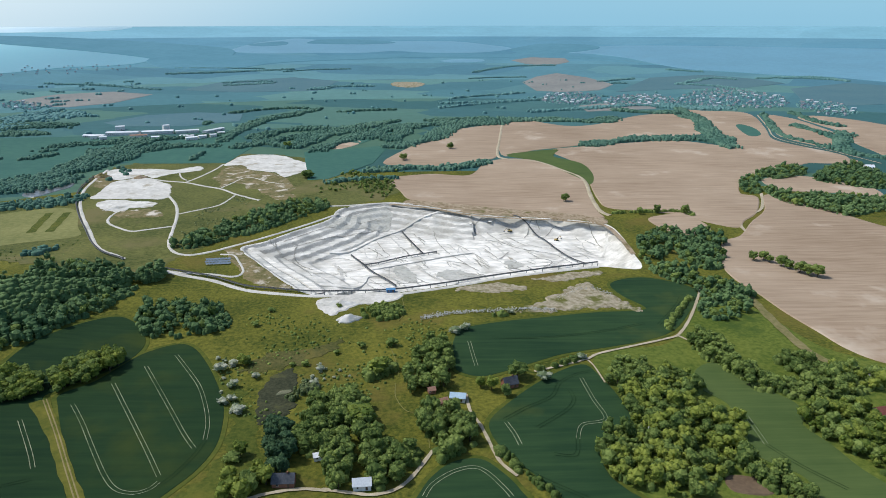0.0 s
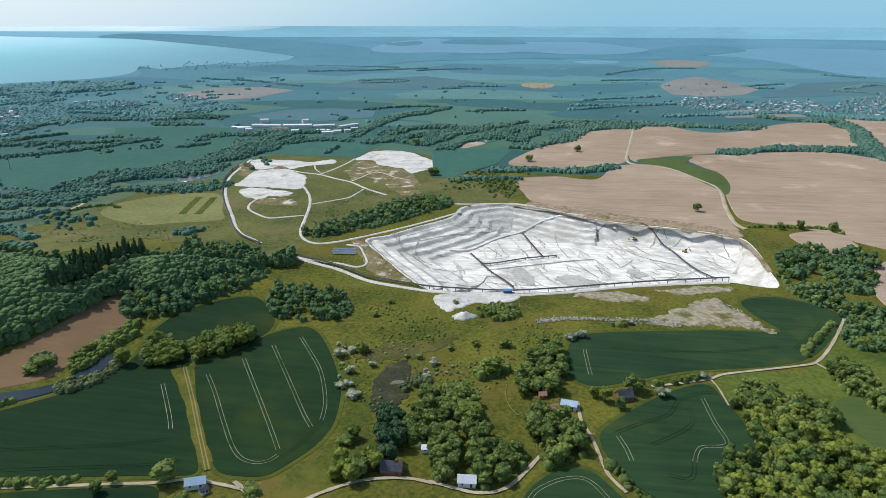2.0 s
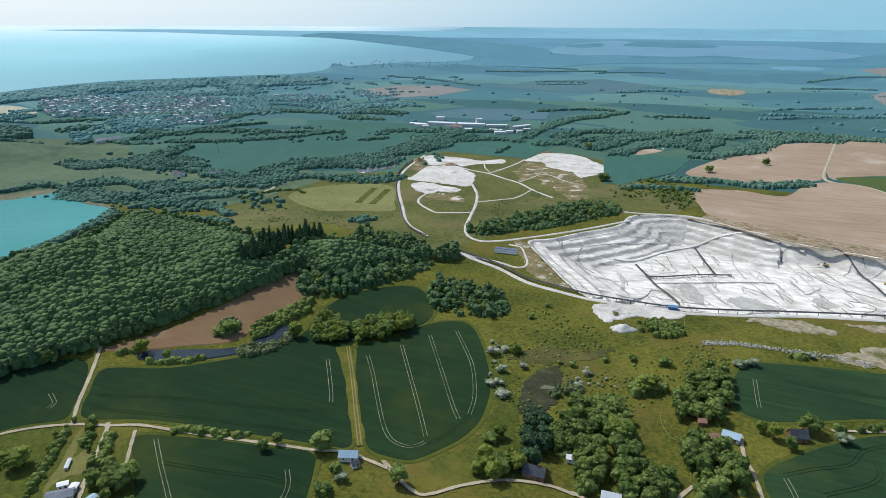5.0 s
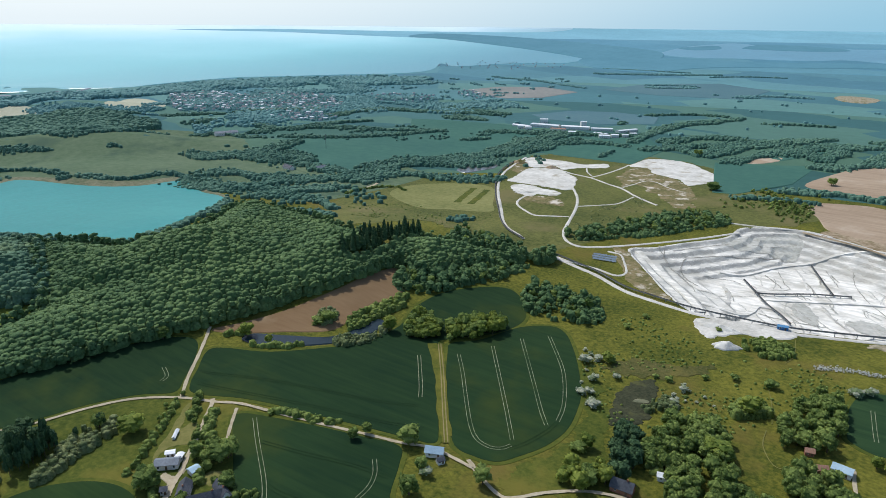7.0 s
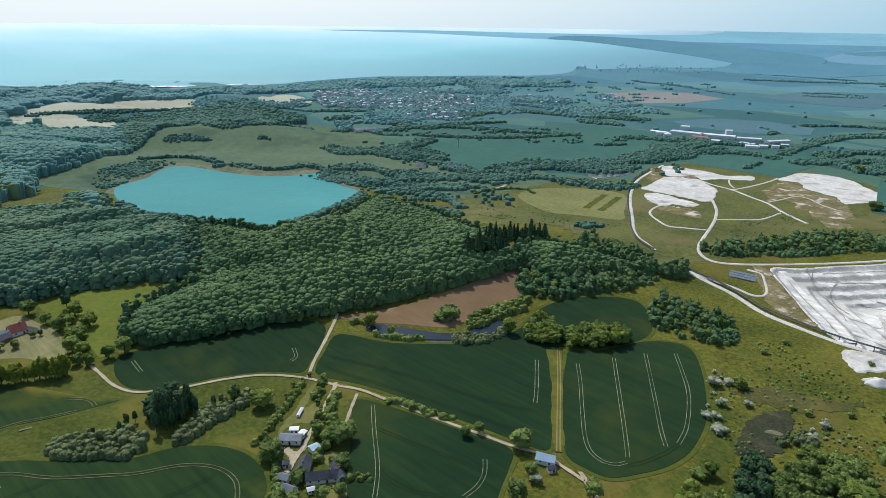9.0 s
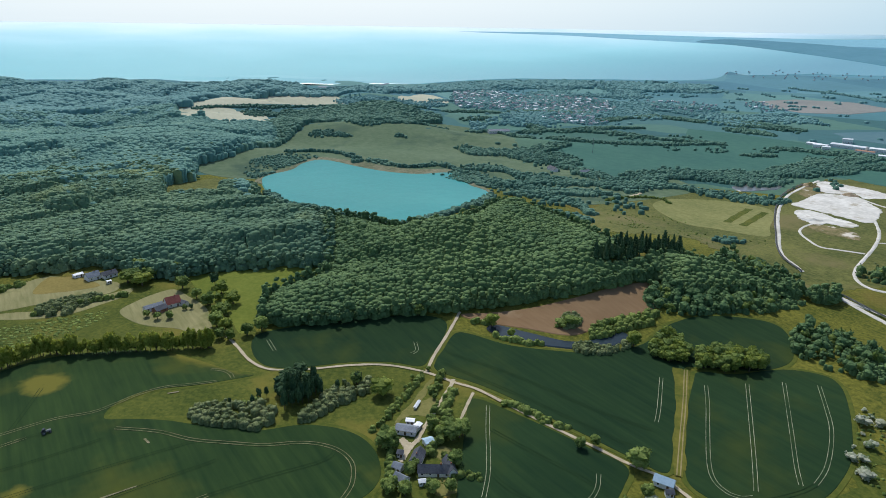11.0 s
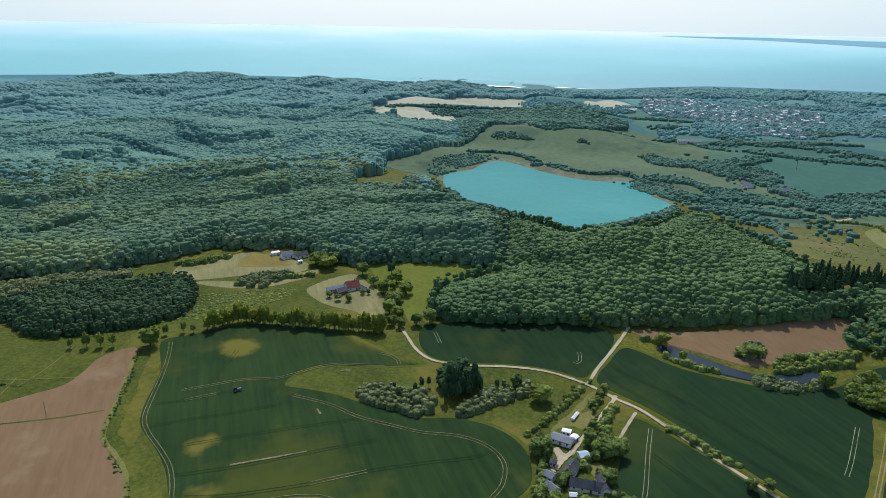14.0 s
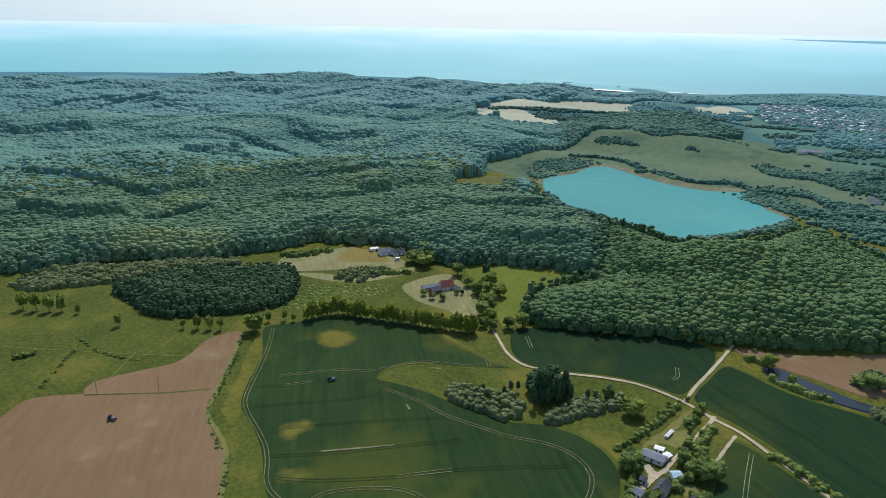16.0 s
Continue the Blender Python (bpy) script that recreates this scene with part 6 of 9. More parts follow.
def sprigs(rng, around, count, size):
    """Loose leaf sprays: small tilted triangles set on given places."""
    at = around[rng.integers(0, len(around), count)] + rng.normal(0, size * 0.35, (count, 3))
    a = rng.normal(0, 1, (count, 3))
    a /= np.linalg.norm(a, axis=1)[:, None]
    b = np.cross(a, rng.normal(0, 1, (count, 3)))
    b /= np.linalg.norm(b, axis=1)[:, None]
    s = size * rng.uniform(0.6, 1.3, (count, 1))
    v = np.stack([at + a * s, at - a * s * 0.6 + b * s * 0.8, at - a * s * 0.6 - b * s * 0.8], 1).reshape(-1, 3)
    return v, np.arange(count * 3).reshape(-1, 3)


def crown(seed, lumps, spray, size, tall=1.0, cone=False, ico=BALL1):
    """A crown about 2 wide and 2 tall, its base at 0: overlapping lumps of foliage with loose sprays."""
    rng = np.random.default_rng(seed)
    pieces, skin = [], []
    for i in range(lumps):
        v, f = ico
        if cone:
            h = (i + 0.5) / lumps
            c, s = np.array([0, 0, 0.1 + 1.9 * h]), 0.75 * (1 - h) + 0.16
            sc = np.array([s, s, 0.42])
        else:
            if i == 0:
                c, s = np.array([0, 0, 0.95]), 0.72
            else:
                az = i * 2.4 + rng.uniform(-0.4, 0.4)
                up = rng.uniform(0.35, 1.45)
                out = 0.55 * math.sqrt(max(0.1, 1 - ((up - 0.8) / 0.95) ** 2))
                c, s = np.array([out * math.cos(az), out * math.sin(az), up]), rng.uniform(0.36, 0.52) * (8 / lumps) ** 0.33 if lumps > 8 else rng.uniform(0.36, 0.52)
            sc = np.array([s, s, s * 0.88])
        q = v * (1 + rng.uniform(-0.16, 0.16, (len(v), 1))) * sc + c
        if ico is DOME:
            f = f[v[f][:, :, 2].mean(1) > -0.45]
        pieces.append((q, f))
        skin.append(q)
    if spray:
        pieces.append(sprigs(rng, np.concatenate(skin), spray, size))
    v, f = joined(pieces)
    v[:, 2] *= tall
    return v, f


def trunk(height, r, limbs=4, seed=0):
    """A tapered stem with a few rising limbs."""
    rng = np.random.default_rng(seed)
    bm = bmesh.new()

    def stem(a, b, ra, rb):
        d = (b - a)
        m = Matrix.Translation((a + b) / 2) @ d.to_track_quat("Z", "Y").to_matrix().to_4x4()
        bmesh.ops.create_cone(bm, segments=6, radius1=ra, radius2=rb, depth=d.length, matrix=m)

    stem(Vector((0, 0, -0.4)), Vector((0, 0, height)), r, r * 0.55)
    for i in range(limbs):
        a = i * 2 * math.pi / limbs + rng.uniform(-0.4, 0.4)
        z = height * rng.uniform(0.6, 0.95)
        stem(Vector((0, 0, z)), Vector((math.cos(a) * height * 0.45, math.sin(a) * height * 0.45, z + height * 0.5)), r * 0.45, r * 0.2)
    bmesh.ops.triangulate(bm, faces=bm.faces)
    me = bpy.data.meshes.new("trunk")
    bm.to_mesh(me)
    bm.free()
    me.materials.append(BARK)
    return me


NEAR = [crown(10 + i, 18, 460, 0.11, ico=DOME) for i in range(6)]
COPSE = [crown(110 + i, 9, 220, 0.13, ico=DOME) for i in range(6)]
BEECH = [crown(130 + i, 3, 34, 0.19, ico=DOME) for i in range(8)]
MID = [crown(30 + i, 5, 70, 0.15, ico=DOME) for i in range(7)]
CONE = [crown(70 + i, 5, 60, 0.12, cone=True) for i in range(3)]


def scatter(poly, gap, seed):
    """Uneven planting inside a plan outline, about gap apart."""
    rng = np.random.default_rng(seed)
    lo, hi = poly.min(0), poly.max(0)
    x, y = np.meshgrid(np.arange(lo[0], hi[0], gap), np.arange(lo[1], hi[1], gap * 0.9))
    x = x + (np.arange(x.shape[0]) % 2)[:, None] * gap / 2
    x = x.ravel() + rng.uniform(-0.38, 0.38, x.size) * gap
    y = y.ravel() + rng.uniform(-0.38, 0.38, y.size) * gap
    keep = within(poly, x, y)
    return x[keep], y[keep], rng


def woodland(name, x, y, rng, kinds, radius, mat, label, sink=0.55, tall=1.0, raised=0.0):
    """Many crowns as one canopy."""
    vs, fs, base = [], [], 0
    ground_z = relief(x, y) + raised
    for px, py, pz in zip(x, y, ground_z):
        v, f = kinds[rng.integers(len(kinds))]
        s = radius * (0.55 + 0.9 * rng.uniform() ** 1.3)
        a = rng.uniform(0, 6.28)
        ca, sa_ = math.cos(a) * s, math.sin(a) * s
        h = s * tall * rng.uniform(0.9, 1.2)
        q = np.empty_like(v)
        q[:, 0] = v[:, 0] * ca - v[:, 1] * sa_ + px
        q[:, 1] = v[:, 0] * sa_ + v[:, 1] * ca + py
        q[:, 2] = v[:, 2] * h + pz + sink * s
        vs.append(q)
        fs.append(f + base)
        base += len(v)
    ob = new(name, mesh_of(name, np.concatenate(vs), np.concatenate(fs), [mat]))
    return tagged(ob, label, "woodland", kind="stuff")


BUSH = [crown(90 + i, 5, 110, 0.15, tall=0.7, ico=DOME) for i in range(4)]


def dome(seed, seg, rings):
    """A leafy crown seen from above: a lumpy dome, 1 in radius, its top at 0, with a curtain of leaves that hangs to the ground."""
    rng = np.random.default_rng(seed)
    lobes = rng.normal(0, 1, (9, 3))
    lobes[:, 2] = np.abs(lobes[:, 2])
    lobes /= np.linalg.norm(lobes, axis=1)[:, None]
    rows = [np.array([[0.0, 0.0, 1.0]])]
    for k in range(1, rings + 1):
        th = radians(88 if rings > 1 else 72) * k / rings
        w = np.arange(seg) * 2 * math.pi / seg + k * 0.5 * 2 * math.pi / seg + rng.uniform(-0.15, 0.15, seg)
        rows.append(np.c_[math.sin(th) * np.cos(w), math.sin(th) * np.sin(w), np.full(seg, math.cos(th))])
    v = np.concatenate(rows)
    swell = 0.84 + 0.26 * (np.clip(v @ lobes.T, 0, 1) ** 7).max(1) + rng.uniform(-0.07, 0.07, len(v))
    v = v * swell[:, None]
    v[:, 2] = v[:, 2] * 0.55 - 0.55
    low = v[-seg:] * np.array([1.06, 1.06, 1.0])
    v = np.r_[v, low]
    hang = np.r_[np.zeros(len(v) - seg), np.ones(seg)]
    f = [(0, 1 + i, 1 + (i + 1) % seg) for i in range(seg)]
    for k in range(rings):
        p, q = 1 + k * seg, 1 + (k + 1) * seg
        for i in range(seg):
            j = (i + 1) % seg
            f += [(p + i, q + i, q + j), (p + i, q + j, p + j)]
    return v, np.array(f), hang


DOMES = {seg: [dome(200 + seg * 10 + i, seg, rings) for i in range(7)] for seg, rings in ((9, 3), (7, 3), (6, 2), (5, 1))}


def leafy_domes(name, x, y, rng, radius, high, mat, label, seg=5, rough=0.9, tops=None, curtain=True, leaves=0):
    """Many domed crowns in one mesh, each leafy down to the ground."""
    n = len(x)
    s = radius * (0.56 + 0.95 * rng.uniform(0, 1, n) ** 1.6)
    top = (high if tops is None else tops) + rng.normal(0, rough, n) + (s - radius) * 0.3
    ground_z = relief(x, y)
    turn_by = rng.uniform(0, 6.28, n)
    which = rng.integers(0, 7, n)
    tall = rng.uniform(0.9, 1.3, n) * (1.0 if seg > 6 else 0.8)
    vs, fs, base = [], [], 0
    for i, (v, f, hang) in enumerate(DOMES[seg]):
        k = np.nonzero(which == i)[0]
        ca, sa_ = np.cos(turn_by[k])[:, None] * s[k, None], np.sin(turn_by[k])[:, None] * s[k, None]
        q = np.empty((len(k), len(v), 3))
        q[:, :, 0] = v[:, 0] * ca - v[:, 1] * sa_ + x[k, None]
        q[:, :, 1] = v[:, 0] * sa_ + v[:, 1] * ca + y[k, None]
        shell = ground_z[k, None] + np.maximum(top[k, None] + v[:, 2] * (s * tall)[k, None], 0.3)
        q[:, :, 2] = np.where(hang > 0, ground_z[k, None] - 0.3 if curtain else shell - 0.5 * s[k, None], shell)
        vs.append(q.reshape(-1, 3))
        fs.append((f[None] + (np.arange(len(k)) * len(v))[:, None, None] + base).reshape(-1, 3))
        base += len(k) * len(v)
        per = leaves or {9: 9, 7: 7}.get(seg, 0)
        if per and len(k):
            own, pick = np.repeat(np.arange(len(k)), per), rng.integers(0, len(v) - seg, len(k) * per)
            size = (s[k][own] * (rng.uniform(0.08, 0.22, len(own)) if leaves else rng.uniform(0.1, 0.26, len(own))))[:, None]
            at = q[own, pick] + rng.normal(0, 0.1, (len(own), 3)) * s[k][own][:, None]
            a = rng.normal(0, 1, (len(own), 3))
            a /= np.linalg.norm(a, axis=1)[:, None]
            b = np.cross(a, rng.normal(0, 1, (len(own), 3)))
            b /= np.linalg.norm(b, axis=1)[:, None]
            vs.append(np.stack([at + a * size, at - a * size * 0.6 + b * size * 0.8, at - a * size * 0.6 - b * size * 0.8], 1).reshape(-1, 3))
            fs.append(np.arange(len(own) * 3).reshape(-1, 3) + base)
            base += len(own) * 3
    ob = new(name, mesh_of(name, np.concatenate(vs), np.concatenate(fs), [mat], shade=True))
    return tagged(ob, label, "woodland", kind="stuff")


def belt(points, width):
    """A belt of distant trees along a line."""
    rng = np.random.default_rng(int(abs(points[0][0]) + width))
    c = spline(points, False, 8)
    steps = np.r_[0, np.cumsum(np.hypot(*np.diff(c, axis=0).T))]
    far_off = np.hypot(c[:, 0], c[:, 1]).mean()
    k = max(5, int(steps[-1] * max(width, 8) / (13 if far_off < 1300 else 19)))
    u = rng.uniform(0, steps[-1], k)
    wave = 0.65 + 0.35 * np.sin(u / 23 + 2 * np.sin(u / 61))
    x = np.interp(u, steps, c[:, 0]) + rng.uniform(-0.5, 0.5, k) * width * wave
    y = np.interp(u, steps, c[:, 1]) + rng.uniform(-0.5, 0.5, k) * width * wave
    # past 1650 m the trees take the paler, hazier leaf colour
    leafy_domes("tree_belt", x, y, rng, 2.7 if far_off < 1300 else 3.3, 4.4, HAZED_LEAF if far_off < 1650 else HAZED_COAST_LEAF, "distant belt of dark green trees")


def hedge(points, size=1.0):
    """A low hedge of mixed bushes along a line."""
    rng = np.random.default_rng(int(abs(points[0][0])))
    c = spline(points, False, 8)
    steps = np.r_[0, np.cumsum(np.hypot(*np.diff(c, axis=0).T))]
    k = max(3, int(steps[-1] / (1.1 * size)))
    u = rng.uniform(0, steps[-1], k)
    x = np.interp(u, steps, c[:, 0]) + rng.normal(0, 0.9 * size, k)
    y = np.interp(u, steps, c[:, 1]) + rng.normal(0, 0.9 * size, k)
    leafy_domes("hedge", x, y, rng, 1.9 * size, 2.5 * size, LEAF, "uneven green hedge of mixed bushes", 7, 0.6, leaves=24)


rut([(-191.4, 322.1), (-177.7, 303.9), (-160.6, 279.2), (-146.5, 259.6), (-137.5, 250.4), (-129.1, 247.9), (-123.4, 250.5), (-120.8, 255.5)])
rut([(-179.7, 345.3), (-167.1, 326.7), (-148.2, 298.8), (-133.6, 277.0), (-122.3, 259.7)])
rut([(-169.4, 366.9), (-155.9, 346.2), (-138.0, 318.5), (-122.3, 294.0), (-113.6, 282.0)])
rut([(-156.5, 382.5), (-141.0, 360.1), (-130.1, 343.2), (-121.1, 324.5), (-113.6, 304.7), (-110.3, 289.0)])
dim([(-110.3, 289.0), (-111.3, 277.2), (-115.4, 261.8), (-119.8, 252.7)])
rut([(-211.0, 306.8), (-190.7, 278.8), (-182.4, 266.2)])
dim([(-305.7, 219.3), (-271.1, 231.3), (-235.9, 240.6), (-202.4, 249.3), (-178.6, 258.4)])
dim([(-298.4, 209.5), (-261.5, 218.2), (-223.8, 227.5), (-184.7, 236.2), (-164.2, 242.6)])
rut([(-244.6, 203.0), (-227.6, 189.3), (-202.1, 169.6), (-187.7, 155.5)])
rut([(-169.6, 208.9), (-163.1, 200.8), (-159.6, 192.0), (-159.2, 182.2)])
dim([(-226.2, 190.4), (-200.8, 194.8), (-175.6, 200.2), (-156.2, 201.8)])
dim([(-202.1, 169.6), (-191.9, 168.2), (-178.7, 169.9), (-165.2, 177.6)])
rut([(-385.0, 131.7), (-368.3, 129.7)])
rut([(-327.5, 208.6), (-318.7, 204.2), (-316.7, 199.1)])
rut([(29.7, 390.5), (31.1, 369.2), (32.0, 358.9)])
dim([(162.9, 414.6), (185.7, 444.6), (194.6, 459.6)])
dim([(45.1, 396.0), (78.9, 395.9), (118.9, 404.7), (154.0, 417.6)])
dim([(42.3, 302.9), (55.2, 312.9), (71.0, 323.3), (78.7, 337.9), (90.7, 347.6), (99.9, 350.7)])
dim([(58.4, 294.9), (76.1, 309.3), (83.0, 320.0), (82.3, 331.9)])
rut([(42.9, 300.4), (46.0, 290.5), (47.7, 281.4)])
rut([(92.4, 342.9), (94.0, 319.8), (96.3, 304.4), (93.4, 299.2), (82.3, 296.2), (77.3, 284.6)])
dim([(77.3, 284.6), (73.4, 272.1), (63.2, 273.4)])
dim([(45.3, 264.4), (59.1, 252.0), (72.4, 242.0)])
rut([(171.6, 301.8), (170.3, 283.5), (169.7, 276.4)])
dim([(169.7, 276.4), (178.2, 258.3), (189.7, 241.7)])
rut([(-0.5, 245.5), (3.5, 253.9), (12.9, 262.2), (22.5, 265.3), (28.9, 261.7), (35.6, 251.0), (38.7, 244.5)])
worn([(-422.1, -35.3), (-401.2, -36.3), (-375.8, -39.6), (-348.6, -44.3), (-334.4, -45.5), (-321.1, -42.5), (-305.8, -36.7), (-290.2, -31.7), (-276.3, -30.0), (-264.9, -29.8), (-255.4, -27.0), (-245.7, -20.5)])
worn([(-359.5, -28.1), (-360.5, -13.4), (-361.3, 6.7), (-357.2, 23.3), (-358.7, 34.4), (-362.4, 48.0), (-362.1, 62.0), (-356.8, 75.2), (-352.0, 88.4)])
worn([(-334.3, 31.3), (-318.7, 48.5), (-301.6, 61.2), (-288.1, 76.6), (-278.2, 89.0), (-270.7, 104.5), (-262.8, 113.5), (-253.1, 118.5), (-241.3, 118.6), (-229.1, 112.0), (-222.2, 103.7)])
dim([(-281.8, -29.9), (-280.5, -17.8), (-278.8, 1.0), (-278.7, 37.0), (-279.0, 65.6)])
bare([(-281.2, -4.9), (-280.8, 6.6), (-280.3, 17.6), (-279.9, 30.9)])
dim([(-264.4, -25.0), (-259.4, -7.2), (-256.6, 15.8), (-255.8, 28.7)])
worn([(-255.8, 28.7), (-256.3, 42.0), (-256.5, 55.4)])
dim([(-256.5, 55.4), (-254.4, 82.3), (-251.7, 103.7), (-252.9, 113.3), (-258.5, 118.4)])
worn([(-245.2, -12.1), (-249.9, -3.5), (-250.7, 5.2), (-250.3, 15.3), (-248.3, 25.3), (-244.6, 33.8), (-236.9, 41.4)])
worn([(-368.1, 89.5), (-363.3, 94.6), (-356.8, 97.4), (-350.3, 97.2)])
dim([(-349.1, -40.2), (-348.2, -26.0), (-350.3, -6.8), (-349.8, 6.3)])
dim([(-327.1, -43.0), (-327.7, -25.1), (-326.7, -0.7), (-327.7, 24.3)])
dim([(-399.7, 4.4), (-374.9, -6.7), (-360.5, -13.4)])
dim([(-304.7, -24.2), (-303.6, 4.6), (-301.5, 34.0), (-299.9, 60.9)])
bare([(-354.1, 61.7), (-352.5, 67.4)])
bare([(-316.1, 41.6), (-310.7, 42.7)])
worn([(-348.2, -26.0), (-350.3, -6.8)])
wallow([(-410.5, -55.6), (-374.5, -58.7), (-343.6, -62.9), (-324.2, -63.8), (-307.7, -56.8), (-290.0, -50.6), (-268.1, -49.3), (-248.9, -48.1)])
gold([(-213.1, 324.9), (-186.2, 292.3), (-165.9, 263.0), (-150.7, 243.3)])
foot([(-16.4, 342.0), (-15.9, 327.0), (-9.3, 313.2), (-1.6, 312.7)])
foot([(-15.6, 464.1), (-13.7, 438.0), (-17.3, 423.9)])
foot([(-1.6, 312.7), (1.3, 297.3), (2.5, 281.0)])
ditch([(-398.3, -116.9), (-372.3, -123.3), (-354.9, -127.6)])
ditch([(-405.9, -154.8), (-396.1, -116.4), (-389.3, -78.8)])
ditch([(-421.2, -202.5), (-413.3, -180.0), (-405.9, -154.8)])
ditch([(-430.8, -92.3), (-407.6, -102.1), (-387.6, -114.4)])
hedge([(-291.5, 191.6), (-282.8, 177.6), (-273.8, 163.2), (-265.2, 149.8), (-258.6, 139.6)])
hedge([(-287.2, 202.6), (-278.8, 192.1), (-273.0, 184.6)])
hedge([(-269.3, 197.3), (-259.7, 185.2), (-254.9, 176.7)])
hedge([(-233.6, 216.2), (-224.1, 217.7), (-212.6, 218.8)])
hedge([(-315.9, 101.7), (-316.7, 93.6)])
hedge([(69.9, 354.3), (80.9, 357.9), (92.8, 364.9), (100.9, 369.4)])
hedge([(37.3, 277.2), (40.7, 270.8), (46.0, 260.4), (52.7, 252.2), (59.0, 244.4)])
hedge([(48.7, 431.7), (60.8, 431.9)])
hedge([(209, 697), (250, 698), (280, 695), (293, 679)])
hedge([(-242.2, 212.3), (-229.3, 216.0), (-213.0, 220.0), (-203.3, 222.2)])
hedge([(-332.4, 259.0), (-321.1, 268.1)])
hedge([(-266.2, 306.4), (-266.6, 331.1), (-261.6, 344.1), (-258.3, 360.0)])
hedge([(166.7, 408.5), (201.9, 459.3)])
hedge([(-308.3, 256.5), (-290.2, 263.4), (-276.2, 274.1)])
hedge([(-575.0, -32.9), (-575.9, -12.4), (-578.9, 11.1)])
hedge([(-510.3, 10.8), (-514.3, 29.0), (-514.4, 58.0), (-514.5, 70.9)])
hedge([(-516, 594), (-514, 634), (-492, 665), (-473, 656)])
belt([(-559, 1140), (-485, 1167), (-421, 1209), (-360, 1242)], 20)
belt([(-529, 833), (-508, 871), (-485, 928), (-464, 1007), (-473, 1112), (-479, 1178)], 35)
belt([(-443, 1007), (-448, 1072), (-439, 1148)], 20)
belt([(-351, 1209), (-349, 1321), (-324, 1464), (-266, 1556), (-241, 1607)], 25)
belt([(-284, 1180), (-213, 1115), (-193, 1235), (-134, 1267)], 35)
belt([(-170, 1075), (-142, 1147), (-89, 1234), (-46, 1171), (-29, 1335)], 35)
belt([(-53, 1103), (14, 1169), (60, 1311), (131, 1356), (213, 1408)], 45)
belt([(17, 1414), (139, 1437), (253, 1398), (368, 1379)], 35)
belt([(253, 1544), (395, 1593), (533, 1644), (611, 1588)], 30)
belt([(270, 1108), (349, 1149), (403, 1163), (486, 1168), (532, 1113)], 25)
belt([(611, 1588), (589, 1400), (551, 1250), (535, 1141)], 25)
belt([(-345, 1002), (-345, 1058)], 10)
belt([(-632, 2238), (-564, 2258), (-504, 2320)], 40)
belt([(-329, 2101), (-260, 2173), (-154, 2191)], 30)
belt([(860, 2210), (948, 2112), (974, 1942)], 30)
belt([(1271, 2368), (1389, 2382), (1434, 2256)], 30)
belt([(673, 1054), (742, 1152), (781, 1199)], 25)
belt([(-857, 1394), (-780, 1376), (-705, 1359)], 60)
belt([(-781, 1263), (-697, 1261)], 60)
belt([(-1192, 2277), (-1033, 2247), (-796, 2093)], 25)
belt([(50, 1713), (226, 1746), (323, 1796)], 20)
belt([(630, 2256), (686, 2255)], 20)
belt([(-440, 1370), (-436, 1400)], 15)
belt([(-189, 1554), (-138, 1574), (-60, 1592)], 15)
belt([(739, 1317), (744, 1245), (735, 1124)], 20)
belt([(764, 1484), (663, 1214), (666, 1107), (680, 1020), (702, 974)], 14)
belt([(-946, 2617), (-718, 2714), (-515, 2809)], 40)
belt([(211, 2696), (369, 2891), (566, 2918)], 30)
belt([(-76, 919), (-21, 938), (35, 934), (95, 968)], 25)
belt([(-121, 842), (-79, 862), (-35, 874)], 18)
belt([(-860, 653), (-842, 693), (-812, 723), (-749, 746), (-690, 709)], 35)
belt([(-836, 733), (-809, 782)], 20)
belt([(-887, 858), (-813, 867), (-771, 940), (-735, 994), (-688, 1075)], 25)
belt([(-1030, 923), (-932, 933), (-918, 1049), (-879, 1111)], 25)
belt([(-1155, 860), (-1129, 909)], 30)
belt([(-660, 701), (-611, 693), (-576, 675)], 20)
belt([(-663, 606), (-611, 626), (-579, 656), (-540, 667)], 35)
belt([(-649, 546), (-593, 567), (-545, 617)], 30)
belt([(-595, 723), (-586, 792), (-538, 842), (-492, 848)], 30)
belt([(-555, 686), (-524, 734), (-460, 748), (-408, 779)], 35)
belt([(-509, 828), (-494, 886), (-484, 961), (-469, 1060)], 25)
belt([(-850, 432), (-835, 468), (-789, 485), (-773, 540), (-717, 537)], 12)
belt([(-954, 376), (-946, 412), (-915, 439), (-866, 449)], 12)
belt([(-1130, 1383), (-1029, 1395), (-909, 1421), (-855, 1618)], 35)
belt([(-1606, 796), (-1541, 851), (-1463, 898), (-1409, 977)], 60)
belt([(-1358, 606), (-1279, 647), (-1076, 634), (-1138, 758)], 60)
belt([(-1932, 877), (-1863, 928), (-1793, 979)], 40)
belt([(-1753, 1319), (-1771, 1530), (-1681, 1697), (-1553, 1904), (-1457, 1977)], 45)
belt([(-1211, 1039), (-1157, 1126), (-1095, 1173)], 30)
belt([(-1269, 777), (-1320, 941), (-1213, 1008)], 30)
belt([(-997, 598), (-982, 604)], 14)
belt([(-554, 547), (-520, 549), (-467, 519)], 20)
belt([(-487, 480), (-456, 480), (-426, 472)], 22)
belt([(-343, 559), (-337, 584)], 14)
belt([(-854, 654), (-844, 714), (-794, 696)], 30)
hedge([(-267.3, 196.0), (-260.4, 187.6), (-254.5, 180.1)])
hedge([(-240.2, 140.0), (-231.4, 133.0), (-223.0, 126.9)])
hedge([(-205.0, 153.7), (-211.2, 159.5)])
hedge([(-235.0, 160.6), (-225.7, 154.1)])
